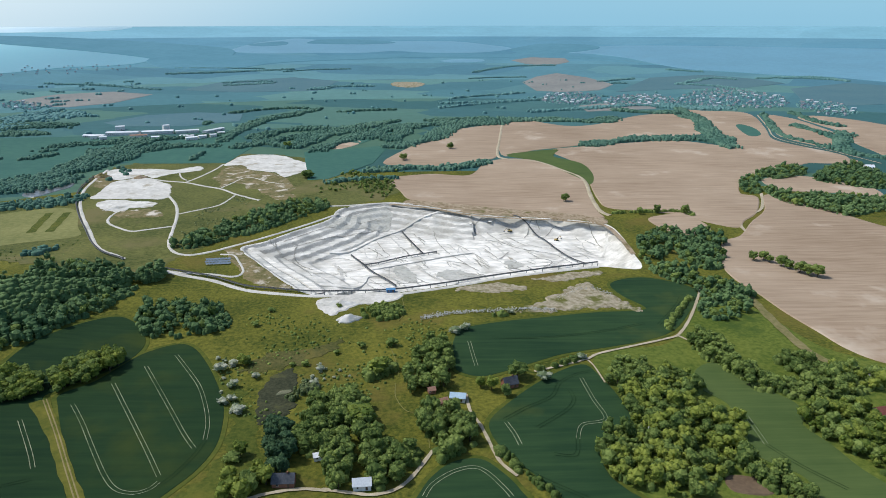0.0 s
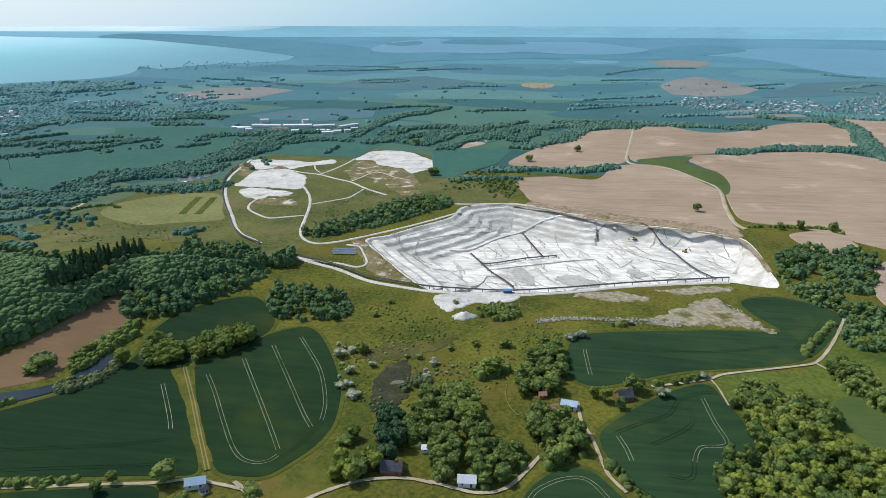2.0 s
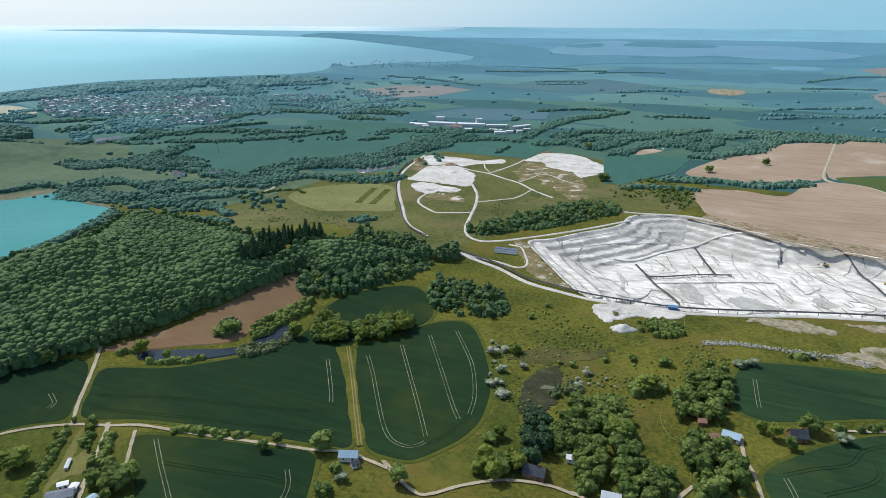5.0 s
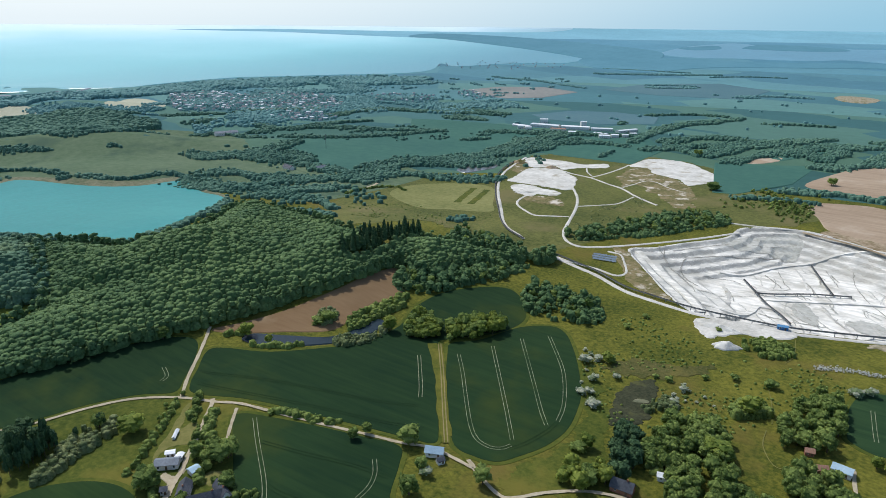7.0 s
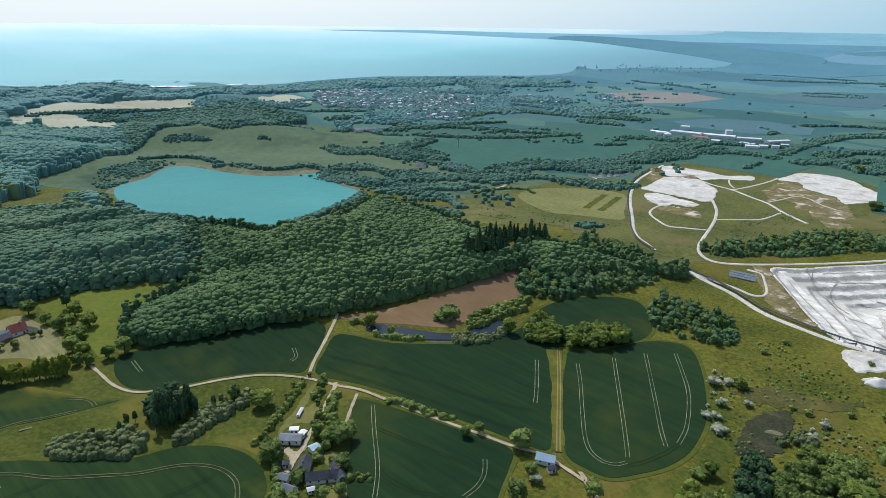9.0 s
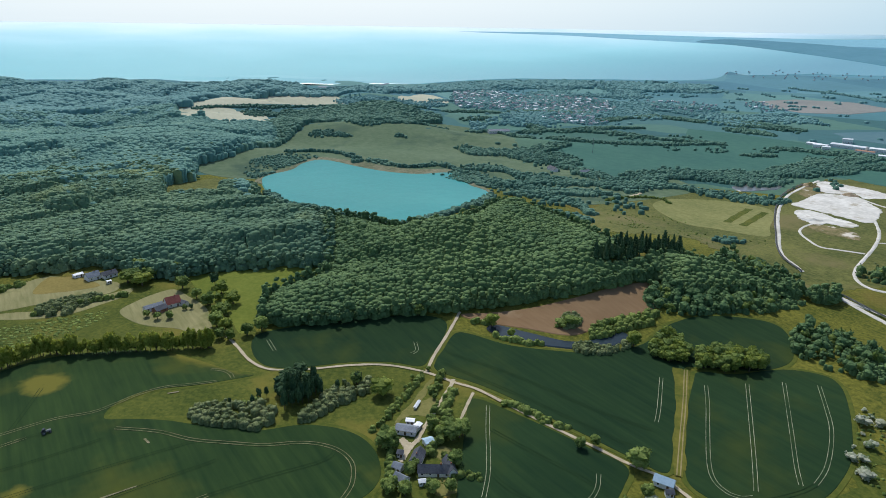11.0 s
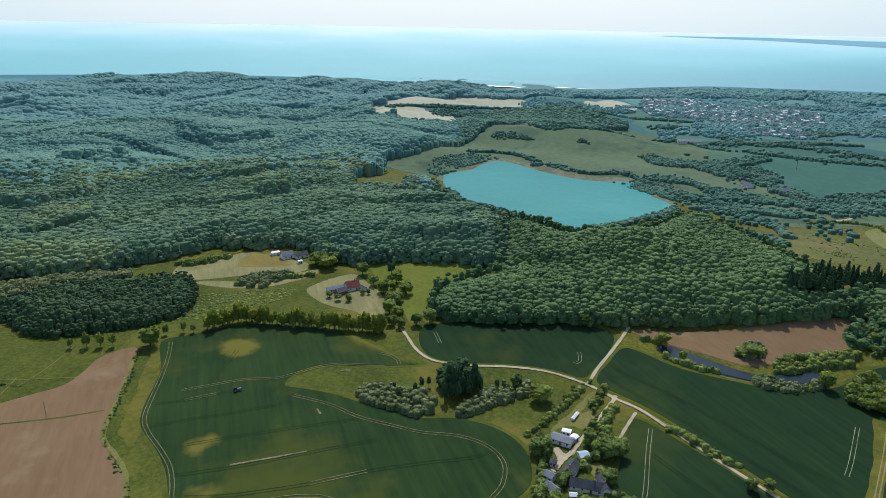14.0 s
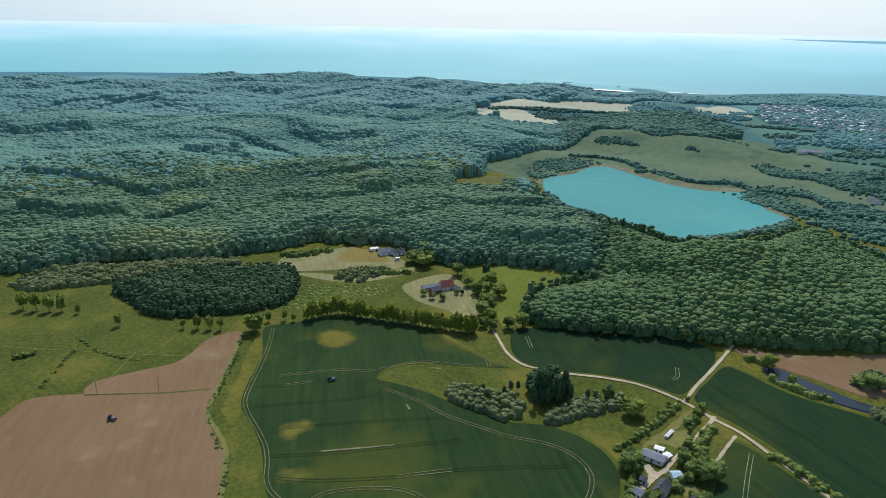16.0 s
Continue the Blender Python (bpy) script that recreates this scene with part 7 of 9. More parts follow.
hedge([(-258.6, 175.5), (-252.6, 178.8), (-247.8, 181.0)])
belt([(-1554, 401), (-1513, 469), (-1484, 542), (-1465, 618), (-1397, 689)], 20)
belt([(-1606, 791), (-1511, 825), (-1450, 872)], 30)
belt([(-600, 1014), (-572, 1056)], 20)
belt([(-1122, 495), (-1098, 516), (-1055, 536)], 30)
turf([(-352.2, -133.2), (-350.9, -111.9), (-349.4, -87.8), (-350.4, -66.1)])
belt([(-889, 663), (-840, 674), (-805, 708), (-731, 705)], 45)
belt([(-748, 565), (-714, 598), (-636, 600), (-613, 630)], 40)
belt([(-533, 1081), (-459, 1062), (-406, 1117), (-343, 1118)], 25)
belt([(-308, 1104), (-254, 1173), (-195, 1243), (-142, 1322)], 30)
belt([(-1078, 811), (-1022, 851), (-920, 838)], 20)
belt([(-650, 681), (-600, 686), (-569, 714)], 25)
belt([(-845, 1471), (-805, 1512), (-706, 1501)], 15)
belt([(-431, 1539), (-353, 1616), (-272, 1626)], 15)
belt([(280.2, 1110.3), (338.1, 1145.4), (385.9, 1171.3), (454.4, 1164.6), (495.8, 1166.9), (512.1, 1078.5)], 45)
belt([(574.0, 1470.3), (573.5, 1359.5), (526.0, 1202.9), (516.2, 1098.4)], 32)
belt([(-50.5, 1321.5), (16.7, 1348.6), (86.9, 1379.3), (170.0, 1391.4)], 55)
belt([(257.5, 1419.0), (313.7, 1399.9), (368.8, 1381.7), (406.0, 1431.7)], 50)
belt([(457.8, 1572.6), (508.1, 1520.4), (585.1, 1517.4)], 45)
belt([(601.7, 1678.2), (642.0, 1597.2), (718.4, 1583.7)], 60)
belt([(-106.8, 1197.7), (-70.6, 1281.0), (-28.4, 1327.7)], 60)
belt([(-199.4, 1147.6), (-154.5, 1261.9), (-96.9, 1352.4), (-47.5, 1405.6)], 40)
belt([(-299.7, 1206.3), (-253.7, 1284.5), (-193.0, 1310.9)], 45)
belt([(-348.1, 1164.2), (-344.1, 1304.1), (-325.3, 1416.9), (-281.7, 1502.3), (-246.1, 1599.4)], 26)
belt([(-538.5, 848.8), (-515.1, 884.6), (-501.4, 947.0), (-498.4, 1066.4), (-492.2, 1150.3)], 42)
belt([(-615.6, 1122.7), (-564.2, 1151.7), (-503.7, 1191.1), (-450.2, 1206.9)], 24)
belt([(173.8, 2459.8), (280.4, 2502.4), (386.5, 2517.7)], 20)
belt([(610.4, 2325.9), (758.8, 2428.4)], 22)
belt([(841.9, 2210.7), (1013.1, 2399.9), (1101.3, 2370.2)], 30)
belt([(1184.2, 2375.4), (1312.1, 2388.4), (1395.1, 2321.0)], 30)
belt([(978.8, 2706.9), (1077.6, 2612.6)], 24)
belt([(841.5, 1507.5), (817.9, 1374.0), (830.3, 1295.9)], 20)
belt([(788.5, 1227.4), (712.3, 1110.6), (672.2, 1007.6)], 22)
belt([(-660.7, 2312.2), (-605.2, 2352.7), (-513.5, 2371.3)], 22)
belt([(-340.5, 2071.2), (-276.7, 2104.0)], 20)
belt([(-540.8, 2714.5), (-420.6, 2797.7), (-286.3, 2820.7)], 12)
belt([(-983.4, 2795.4), (-787.1, 2815.7), (-630.8, 2827.5)], 12)
belt([(47.4, 1620.0), (133.9, 1684.4), (227.5, 1754.0), (319.9, 1776.4)], 14)
belt([(83.9, 1825.2), (181.7, 1892.3), (303.2, 1963.7)], 12)
belt([(-1466.0, 1195.1), (-1446.4, 1311.1), (-1325.7, 1337.7), (-1266.6, 1428.3)], 40)
belt([(-1467.2, 985.6), (-1456.7, 1069.3), (-1339.3, 1089.6)], 40)
belt([(-990.3, 877.0), (-936.8, 947.3), (-866.6, 1002.4), (-777.8, 1033.0), (-680.0, 1082.0)], 26)
belt([(-1000.9, 1119.6), (-990.4, 1269.5), (-880.9, 1299.9), (-757.8, 1346.5)], 40)
belt([(-853.7, 648.8), (-828.8, 707.8), (-805.5, 760.4), (-810.1, 818.2)], 32)
belt([(-646.9, 531.1), (-626.0, 588.6), (-597.9, 644.6), (-546.2, 677.0)], 34)
belt([(-588.9, 516.5), (-567.3, 570.4), (-542.7, 605.4)], 28)
belt([(-688.3, 693.8), (-621.9, 694.2), (-575.0, 688.0)], 20)
belt([(-563.6, 698.6), (-564.0, 777.9), (-538.4, 828.8), (-488.5, 843.3), (-473.9, 891.8)], 50)
belt([(-1111.5, 589.7), (-1095.3, 632.7), (-1192.3, 736.9)], 46)
belt([(-1275.6, 632.7), (-1122.6, 595.8)], 46)
fallow([(248.7, 460.7), (246.7, 439.7), (245.0, 404.8), (245.6, 372.1), (253.2, 354.9), (268.3, 331.7)])
foot([(-22.5, 390.4), (-17.3, 368.1), (-14.7, 349.3)])
hedge([(-207.1, 158.2), (-199.7, 162.4)])
hedge([(-4.4, 272.3), (-14.2, 279.2)])
hedge([(-53.8, 284.3), (-58.3, 299.0), (-53.3, 312.2)])

belt([(-741.4, 265.8), (-684.5, 259.5), (-634.9, 269.9), (-586.1, 280.0), (-541.1, 287.9), (-511.7, 295.3)], 12)
belt([(-502.3, 305.2), (-501.9, 337.7), (-519.1, 384.7), (-538.8, 419.2), (-592.4, 483.6)], 14)

hedge([(-257.6, 179.5), (-264.1, 188.1), (-270.5, 197.3)], 0.45)
hedge([(-254.2, 169.5), (-259.8, 177.3), (-264.7, 183.8)], 0.45)
hedge([(-250.5, 174.9), (-246.7, 177.4), (-243.4, 180.1)], 0.45)
hedge([(-230.2, 157.5), (-225.7, 154.3)], 0.45)
hedge([(-211.7, 136.7), (-207.5, 143.1), (-206.5, 150.0)], 0.45)
hedge([(-234.5, 136.8), (-228.7, 131.8), (-222.8, 127.9)], 0.45)

belt([(-1452.5, 490.4), (-1437.9, 526.2), (-1412.0, 562.9)], 55)


def cleared(x, y, *holes):
    keep = np.ones(len(x), bool)
    for pts in holes:
        keep &= ~within(spline(pts, True), x, y)
    return keep


# ---- woods ----
def stands(x, y):
    """Taller and lower stands of a wood, -1 to 1."""
    return np.tanh(3.5 * (np.sin(x / 21 + 1.9 * np.sin(y / 63)) + np.sin(y / 31 + 1.6 * np.sin(x / 51)) - 0.3))


LEDGES = [  # lines along which the stand behind rises over the one before: corners, rise, how far back it falls off
    (ledge_a, 11.0, 60), (ledge_b, 10.0, 60), (ledge_c, 11.0, 60), (ledge_d, 12.0, 80), (ledge_e, 10.0, 60), (ledge_f, 8.0, 50), (ledge_g, 12.0, 50), (ledge_h, 1.5, 60), (ledge_i, 2.5, 90),
]


def stand_rise(x, y):
    """How much taller the trees stand behind the ledges, as seen from the camera."""
    az, r = np.degrees(np.arctan2(-x, y)), np.hypot(x, y)
    rise = np.zeros(len(x))
    for pts, up, back in LEDGES:
        c = spline(pts, False, 4)
        ca, cr = np.degrees(np.arctan2(-c[:, 0], c[:, 1])), np.hypot(c[:, 0], c[:, 1])
        k = np.argsort(ca)
        line = np.interp(az, ca[k], cr[k])
        wide = np.clip((az - ca.min()) / 0.6, 0, 1) * np.clip((ca.max() - az) / 0.6, 0, 1)
        d = r - line
        rise = np.maximum(rise, up * wide * np.clip((d + 6) / 12, 0, 1) * np.exp(-np.maximum(d - 6, 0) / back))
    return rise


def beechwood(poly, holes, gap, radius, seed, mat, label, seg=9, high=15.0, reach=(0, 9e9), rough=1.6, rolling=0.0, mantle=12.0):
    """A closed wood of single crowns, each leafy down to the ground, some taller than their neighbours."""
    x, y, rng = scatter(poly, gap, seed)
    r = np.hypot(x, y) + 40 * np.sin(x / 130 + y / 190) * np.sin(y / 110)
    r = r + rng.normal(0, 45, len(r))
    k = (r >= reach[0] - 30) & (r < reach[1] + 30) & (np.degrees(np.arctan2(-x, y)) < 117) & (x < 0)
    x, y = x[k], y[k]
    k = cleared(x, y, *holes)
    x, y = x[k], y[k]
    d = edge_distance(poly, x, y)
    tops = (high + 2.3 * stands(x, y) + stand_rise(x, y) + rolling * ridges(x, y)) * (0.3 + 0.7 * np.clip(d / mantle, 0, 1) ** 0.8)
    leafy_domes("woodland", x, y, rng, radius, high, mat, label, seg, rough, tops)
    rim = d < gap * 1.0
    for pts in holes:
        rim |= edge_distance(spline(pts, True), x, y) < gap * 1.0
    if gap < 4.5 and rim.any():
        n = 8
        slope_x = edge_distance(poly, x[rim] + 0.5, y[rim]) - edge_distance(poly, x[rim] - 0.5, y[rim])
        slope_y = edge_distance(poly, x[rim], y[rim] + 0.5) - edge_distance(poly, x[rim], y[rim] - 0.5)
        out_by = np.tile(rng.uniform(0.1, 1.0, n), rim.sum()) * gap
        ex = np.repeat(x[rim], n) - np.repeat(slope_x, n) * out_by + rng.normal(0, gap * 0.35, n * rim.sum())
        ey = np.repeat(y[rim], n) - np.repeat(slope_y, n) * out_by + rng.normal(0, gap * 0.35, n * rim.sum())
        leafy_domes("forest_edge", ex, ey, rng, radius * 0.62, high, mat, "leafy edge trees of a beech wood", 7, 0.6, high * (1.0 - 0.75 * out_by / gap) * rng.uniform(0.55, 1.0, len(ex)), False)


def ridges(x, y):
    """Long ridges of a rolling wood, shaped for the camera: steep towards it, gentle behind."""
    u = -x + 58 * np.sin(y / 150 + 0.6) + 34 * np.sin(y / 61 + x / 210) + 16 * np.sin(y / 27)
    u = u + 40 * np.sin(x / 190 + y / 240) + 25 * np.sin((x - y) / 97)
    at = (u / 108) % 1.0
    up = 2.2 + 3.4 * np.sin(y / 83 + u / 140 + 1.0) + 3.0 * np.sin(y / 47 - u / 71)
    return np.maximum(up, 0) * np.where(at < 0.1, at / 0.1, (1 - at) / 0.9)


HILL, BIG = spline(hill_wood, True, 3), spline(big_wood, True, 3)
OPEN = (clearing_a, clearing_b, clearing_c, lake)
beechwood(HILL, (conifers_a,), 3.3, 3.1, 1, HILL_LEAF, "dense beech wood in full green leaf on a hill", 7, 16.5, rough=0.5, mantle=32.0)
x, y, rng = scatter(spline(conifers_a, True), 4.6, 7)
woodland("woodland", x, y, rng, CONE, 2.9, LEAF_DARK, "stand of dark conifers inside a beech wood", 3.0, 1.4)
# distance bands of one forest, each in a hazier leaf colour
beechwood(BIG, OPEN, 4.0, 3.9, 2, HAZED_UPLAND_LEAF, "wide beech forest in full leaf", 6, 17.0, (0, 866), 0.5, 0.8, 26.0)
beechwood(BIG, (tan_l, meadow_b, clearing_b, lake), 5.0, 5.2, 3, HAZED_MID_CANOPY, "rolling beech forest in full leaf", 5, 16.0, (866, 1400), 0.45, 1.0)
beechwood(BIG, (tan_k, tan_l, meadow_b, clearing_b), 9.0, 9.6, 5, HAZED_FAR_CANOPY, "wide rolling beech forest towards the sea", 5, 15.0, (1400, 9e9), 0.5, 1.1)
beechwood(spline(dark_wood, True), (), 2.5, 1.8, 4, LEAF_DARK, "dark compact pine wood beside meadows", 6, 10.0, rough=0.8)
for pts, gap, m, what in ((coast_wood_b, 8.5, HAZED_COAST_LEAF, "distant wooded coast above the sea"), (wood_far_b, 6.2, HAZED_LEAF, "distant dark wood behind a meadow"), (wood_far_c, 6.8, HAZED_LEAF, "distant wood between stubble fields")):
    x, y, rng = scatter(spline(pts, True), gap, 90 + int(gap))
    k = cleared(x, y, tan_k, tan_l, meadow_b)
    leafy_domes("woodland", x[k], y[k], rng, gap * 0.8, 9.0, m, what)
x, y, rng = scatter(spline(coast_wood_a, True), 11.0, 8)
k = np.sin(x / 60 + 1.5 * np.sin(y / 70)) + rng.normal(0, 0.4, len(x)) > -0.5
leafy_domes("woodland", x[k], y[k], rng, 7.6, 9.0, HAZED_COAST_LEAF, "distant loosely wooded coast above the sea")
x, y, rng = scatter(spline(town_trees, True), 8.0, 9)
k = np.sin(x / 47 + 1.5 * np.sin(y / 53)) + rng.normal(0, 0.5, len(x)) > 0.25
leafy_domes("woodland", x[k], y[k], rng, 4.6, 5.0, HAZED_COAST_LEAF, "wooded gardens round a distant town")
for i, pts in enumerate((copse_m, copse_n, copse_o, copse_p, copse_q, copse_r, copse_s, copse_t, copse_u, copse_v, copse_x)):
    x, y, rng = scatter(spline(pts, True), 5.5, 40 + i)
    k = np.sin(x / 11 + 2 * np.sin(y / 19)) + rng.normal(0, 0.7, len(x)) > (0.1 if i == 1 else -0.75)
    light = rng.uniform(0, 1, len(x)) < 0.25
    # copses past 430 m from the camera get a darker, bluer leaf colour
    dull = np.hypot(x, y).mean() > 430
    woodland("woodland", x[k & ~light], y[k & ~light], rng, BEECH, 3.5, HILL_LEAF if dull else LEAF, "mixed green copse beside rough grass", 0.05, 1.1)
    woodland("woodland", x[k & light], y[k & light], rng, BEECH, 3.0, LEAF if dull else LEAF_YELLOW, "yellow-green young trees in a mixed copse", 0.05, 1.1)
for i, (pts, gap, rad, m, what) in enumerate(((willows_a, 5, 2.8, LEAF_GREY, "grey-green willow scrub along a wood"), (reeds_a, 4, 2.3, LEAF_GREY, "grey-green willow scrub in a hollow"), (reeds_b, 4, 2.3, LEAF_GREY, "grey-green willow scrub in a hollow"), (bushes_a, 4, 2.0, LEAF, "low green thicket beside a quarry"), (bushes_b, 4, 2.4, LEAF, "rounded green thicket in a meadow"), (bushes_c, 4, 1.9, LEAF_GREY, "pale green thicket in a meadow"), (bushes_d, 4.5, 2.3, LEAF, "green thicket above a farm"), (bushes_f, 4, 2.2, LEAF_GREY, "green scrub between hay strips"), (bushes_g, 4, 2.2, LEAF, "low green scrub along a hay meadow"), (bushes_e, 3.2, 2.0, LEAF_GREY, "pale green thicket inside a ploughed field"), (reeds_c, 3.4, 1.9, LEAF_GREY, "grey-green willow scrub along a pond"), (reeds_d, 3.6, 2.3, LEAF, "green scrub along a pond"))):
    x, y, rng = scatter(spline(pts, True), gap * 0.5, 60 + i)
    k = np.sin(x / 5.3 + 1.3 * np.sin(y / 4.1)) + rng.normal(0, 0.6, len(x)) > -0.75
    x, y = x[k], y[k]
    leafy_domes("thicket", x, y, rng, rad * 0.82, rad * 1.4, m, what, 7, rad * 0.3, leaves=30)

# ---- scattered trees of the plain ----
for i, (pts, count, rad) in enumerate(((scrub_b, 330, 3.4), (scrub_c, 900, 2.3), (scrub_d, 160, 2.2), (scrub_e, 110, 4.2), (scrub_f, 240, 4.6))):
    x, y, rng = scatter(spline(pts, True), (6.0, 3.2, 6.0, 11.0, 11.0)[i], 180 + i)
    k = cleared(x, y, meadow_a, big_crop, pond_b)
    x, y = x[k], y[k]
    drift = np.sin(x / 31 + 2 * np.sin(y / 80) + i) * np.sin(y / 27 + 2 * np.sin(x / 90)) + rng.normal(0, 0.5 if i < 3 else 0.06, len(x))
    pick = np.argsort(-drift)[:count]
    if i == 2:
        woodland("scattered_trees", x[pick], y[pick], rng, MID, rad, LEAF, "loose scrub and small trees on the plain", -0.25)
    else:
        leafy_domes("scattered_trees", x[pick], y[pick], rng, rad, rad * 1.25, HAZED_COAST_LEAF if i > 2 else HAZED_LEAF, "loose scrub and small trees on the plain", rough=0.5)

# ---- tussocks ----
for i, (pts, count) in enumerate(((tuss_a, 420), (tuss_b, 160), (tuss_c, 220), (tuss_d, 420))):
    poly = spline(pts, True)
    x, y, rng = scatter(poly, 3.2, 170 + i)
    pick = np.argsort(np.sin(x / 13 + 2 * np.sin(y / 17)) + rng.normal(0, 0.9, len(x)))[:count]
    leafy_domes("tussocks", x[pick], y[pick], rng, 1.3 if i == 3 else 0.85, 0.5 if i == 3 else 0.9, LEAF_GREY if i == 1 else LEAF, "scattered low tussocks and small bushes", rough=0.25)

# ---- rough verge along the bare field ----
def verge(points):
    """A strip of tall weeds and low bushes along a ditch."""
    rng = np.random.default_rng(int(abs(points[0][0])) + 3)
    c = spline(points, False, 8)
    steps = np.r_[0, np.cumsum(np.hypot(*np.diff(c, axis=0).T))]
    k = int(steps[-1] / 0.55)
    u = rng.uniform(0, steps[-1], k)
    k = np.sin(u / 6 + 2 * np.sin(u / 17)) + rng.normal(0, 0.6, len(u)) > -0.3
    x, y = (np.interp(u[k], steps, c[:, j]) + rng.normal(0, 0.7, k.sum()) for j in (0, 1))
    leafy_domes("verge", x, y, rng, 0.8, 0.8, LEAF, "tall weeds and low bushes along a ditch", 6, 0.25, leaves=5)


verge([(-415.3, -53.5), (-381.2, -57.0), (-353.2, -60.3), (-328.3, -64.3), (-313.2, -60.5), (-295.6, -54.4), (-279.5, -49.0), (-266.3, -48.7), (-256.8, -49.0)])
verge([(-423.5, -156.8), (-405.2, -141.5), (-394.6, -127.3), (-387.2, -111.0)])
verge([(-361.6, -158.7), (-383.1, -157.0), (-407.2, -153.5)])

# ---- single trees ----
MADE = {}
LOOKS = {
    "deciduous_tree": (LEAF, "leafy green broad-crowned tree", "tree"),
    "olive_tree": (LEAF_YELLOW, "sunlit yellow-green broad-crowned tree", "tree"),
    "poplar_tree": (LEAF_POPLAR, "tall slender yellow-green poplar in a row", "tree"),
    "alder_tree": (LEAF_DARK, "tall dark green dense alder tree", "tree"),
    "hawthorn_bush": (BLOSSOM, "hawthorn bush in white blossom", "bush"),
    "green_bush": (LEAF, "rounded green bush in rough grass", "bush"),
}


def plant(kind, x, y, r, variant=0, tall=1.0):
    """One tree with its trunk and crown; repeats share their meshes."""
    mat, label, category = LOOKS[kind]
    key = (kind, variant)
    z = float(relief(np.array([x]), np.array([y]))[0])
    m = pose(x, y, z, 0, 0, (x * 37 + y * 91) % 360)
    if key not in MADE:
        bush = category == "bush"
        shape = BUSH[variant] if bush else (NEAR[variant])
        name = {"olive_tree": "oak_tree"}.get(kind, kind)
        ob = tagged(new(name), label, category, group="hawthorn bushes" if kind == "hawthorn_bush" else "trees and bushes of the farmland")
        stem = new("trunk", trunk(0.35 if bush else 0.85, 0.05 if bush else 0.085, 4, variant))
        stem.parent = ob
        top = new("crown", mesh_of("crown", shape[0] + np.array([0, 0, 0.0 if bush else 0.35]), shape[1], [mat]))
        top.parent = ob
        MADE[key] = (ob, r, r * tall)
        ob.matrix_basis = m @ Matrix.Diagonal((r, r, r * tall, 1))
        return ob
    ob, r0, h0 = MADE[key]
    return copy_thing(ob, m @ Matrix.Diagonal((r / r0, r / r0, r * tall / h0, 1)))


trees_green = [(-163.3, 227.7, 6.4), (-188.8, 216.4, 3.3), (-186.0, 223.8, 3.0), (-355.0, 228.4, 4.8), (-244.8, 138.7, 6.4), (-230.6, 169.4, 5.9), (-230.4, 175.0, 5.1), (-244.2, 166.4, 3.9), (-239.2, 171.7, 4.2), (-222.4, 141.6, 2.8), (-213.0, 157.5, 4.2), (-215.9, 125.3, 3.5), (-208.7, 127.7, 3.8), (-203.2, 139.0, 3.5), (-141.7, 197.8, 5.6), (-118.1, 221.9, 4.9), (-146.8, 215.0, 3.6), (-304.7, 154.1, 4.0)]
trees_olive = [(-287.4, 161.1, 7.5), (-89.4, 276.5, 4.2), (38.6, 332.0, 4.3), (32.5, 335.9, 3.3), (-32.9, 303.6, 9.6), (-26.9, 353.8, 6.9), (-111.0, 368.0, 4.0), (-526.7, 84.2, 8.7), (-537.8, 76.0, 7.4), (-559.3, 115.2, 6.7), (-474.8, 129.5, 5.9), (-451.6, 130.7, 6.5), (-435.5, 114.4, 5.0), (-413.8, 113.2, 5.2), (-399.4, 111.9, 3.9), (-397.9, 95.0, 4.2), (-318.2, 264.3, 5.8), (-245.8, 323.0, 5.4), (-298.6, 265.0, 3.0)]
trees_field = [(55.0, 345.1, 6.8), (45.9, 325.8, 3.6), (292.2, 545.6, 4.5), (301.5, 545.8, 4.8), (304.6, 539.9, 3.5), (310.2, 531.2, 5.5), (313.5, 524.3, 4.2), (317.5, 514.5, 6.0), (321.8, 509.3, 6.6), (327.2, 505.3, 6.2), (167.5, 751.1, 5.4), (47.1, 1083.2, 6.5), (-27.5, 994.8, 6.9), (237.2, 692.5, 3.9), (256.6, 694.7, 4.6), (285.3, 688.1, 5.2), (-151.2, 872.9, 10.0), (-222.8, 1115.7, 7.8)]
trees_yellow = [(-419.8, -47.4, 9.1), (-483.4, -212.0, 5.3), (-479.1, -201.9, 5.2), (-474.9, -191.9, 5.1), (-472.9, -183.1, 4.6), (-428.1, -84.6, 3.7), (-426.6, -76.5, 3.6), (-424.9, -69.4, 3.2), (-429.1, -93.8, 2.5), (-466.3, -170.3, 2.7), (-438.5, -136.5, 3.4), (-434.2, -38.7, 2.8), (-434.9, -27.7, 2.8), (-432.8, -21.8, 2.4)]
conifers = [(-66.1, 261.5, 4.0), (-71.9, 273.1, 4.1), (-75.6, 284.6, 4.2), (-72.0, 291.8, 4.0), (-78.8, 294.1, 3.7), (-304.4, 154.8, 3.0), (-462.4, 104.0, 1.7), (-524.1, 111.2, 2.9), (-492.7, 130.2, 4.2)]
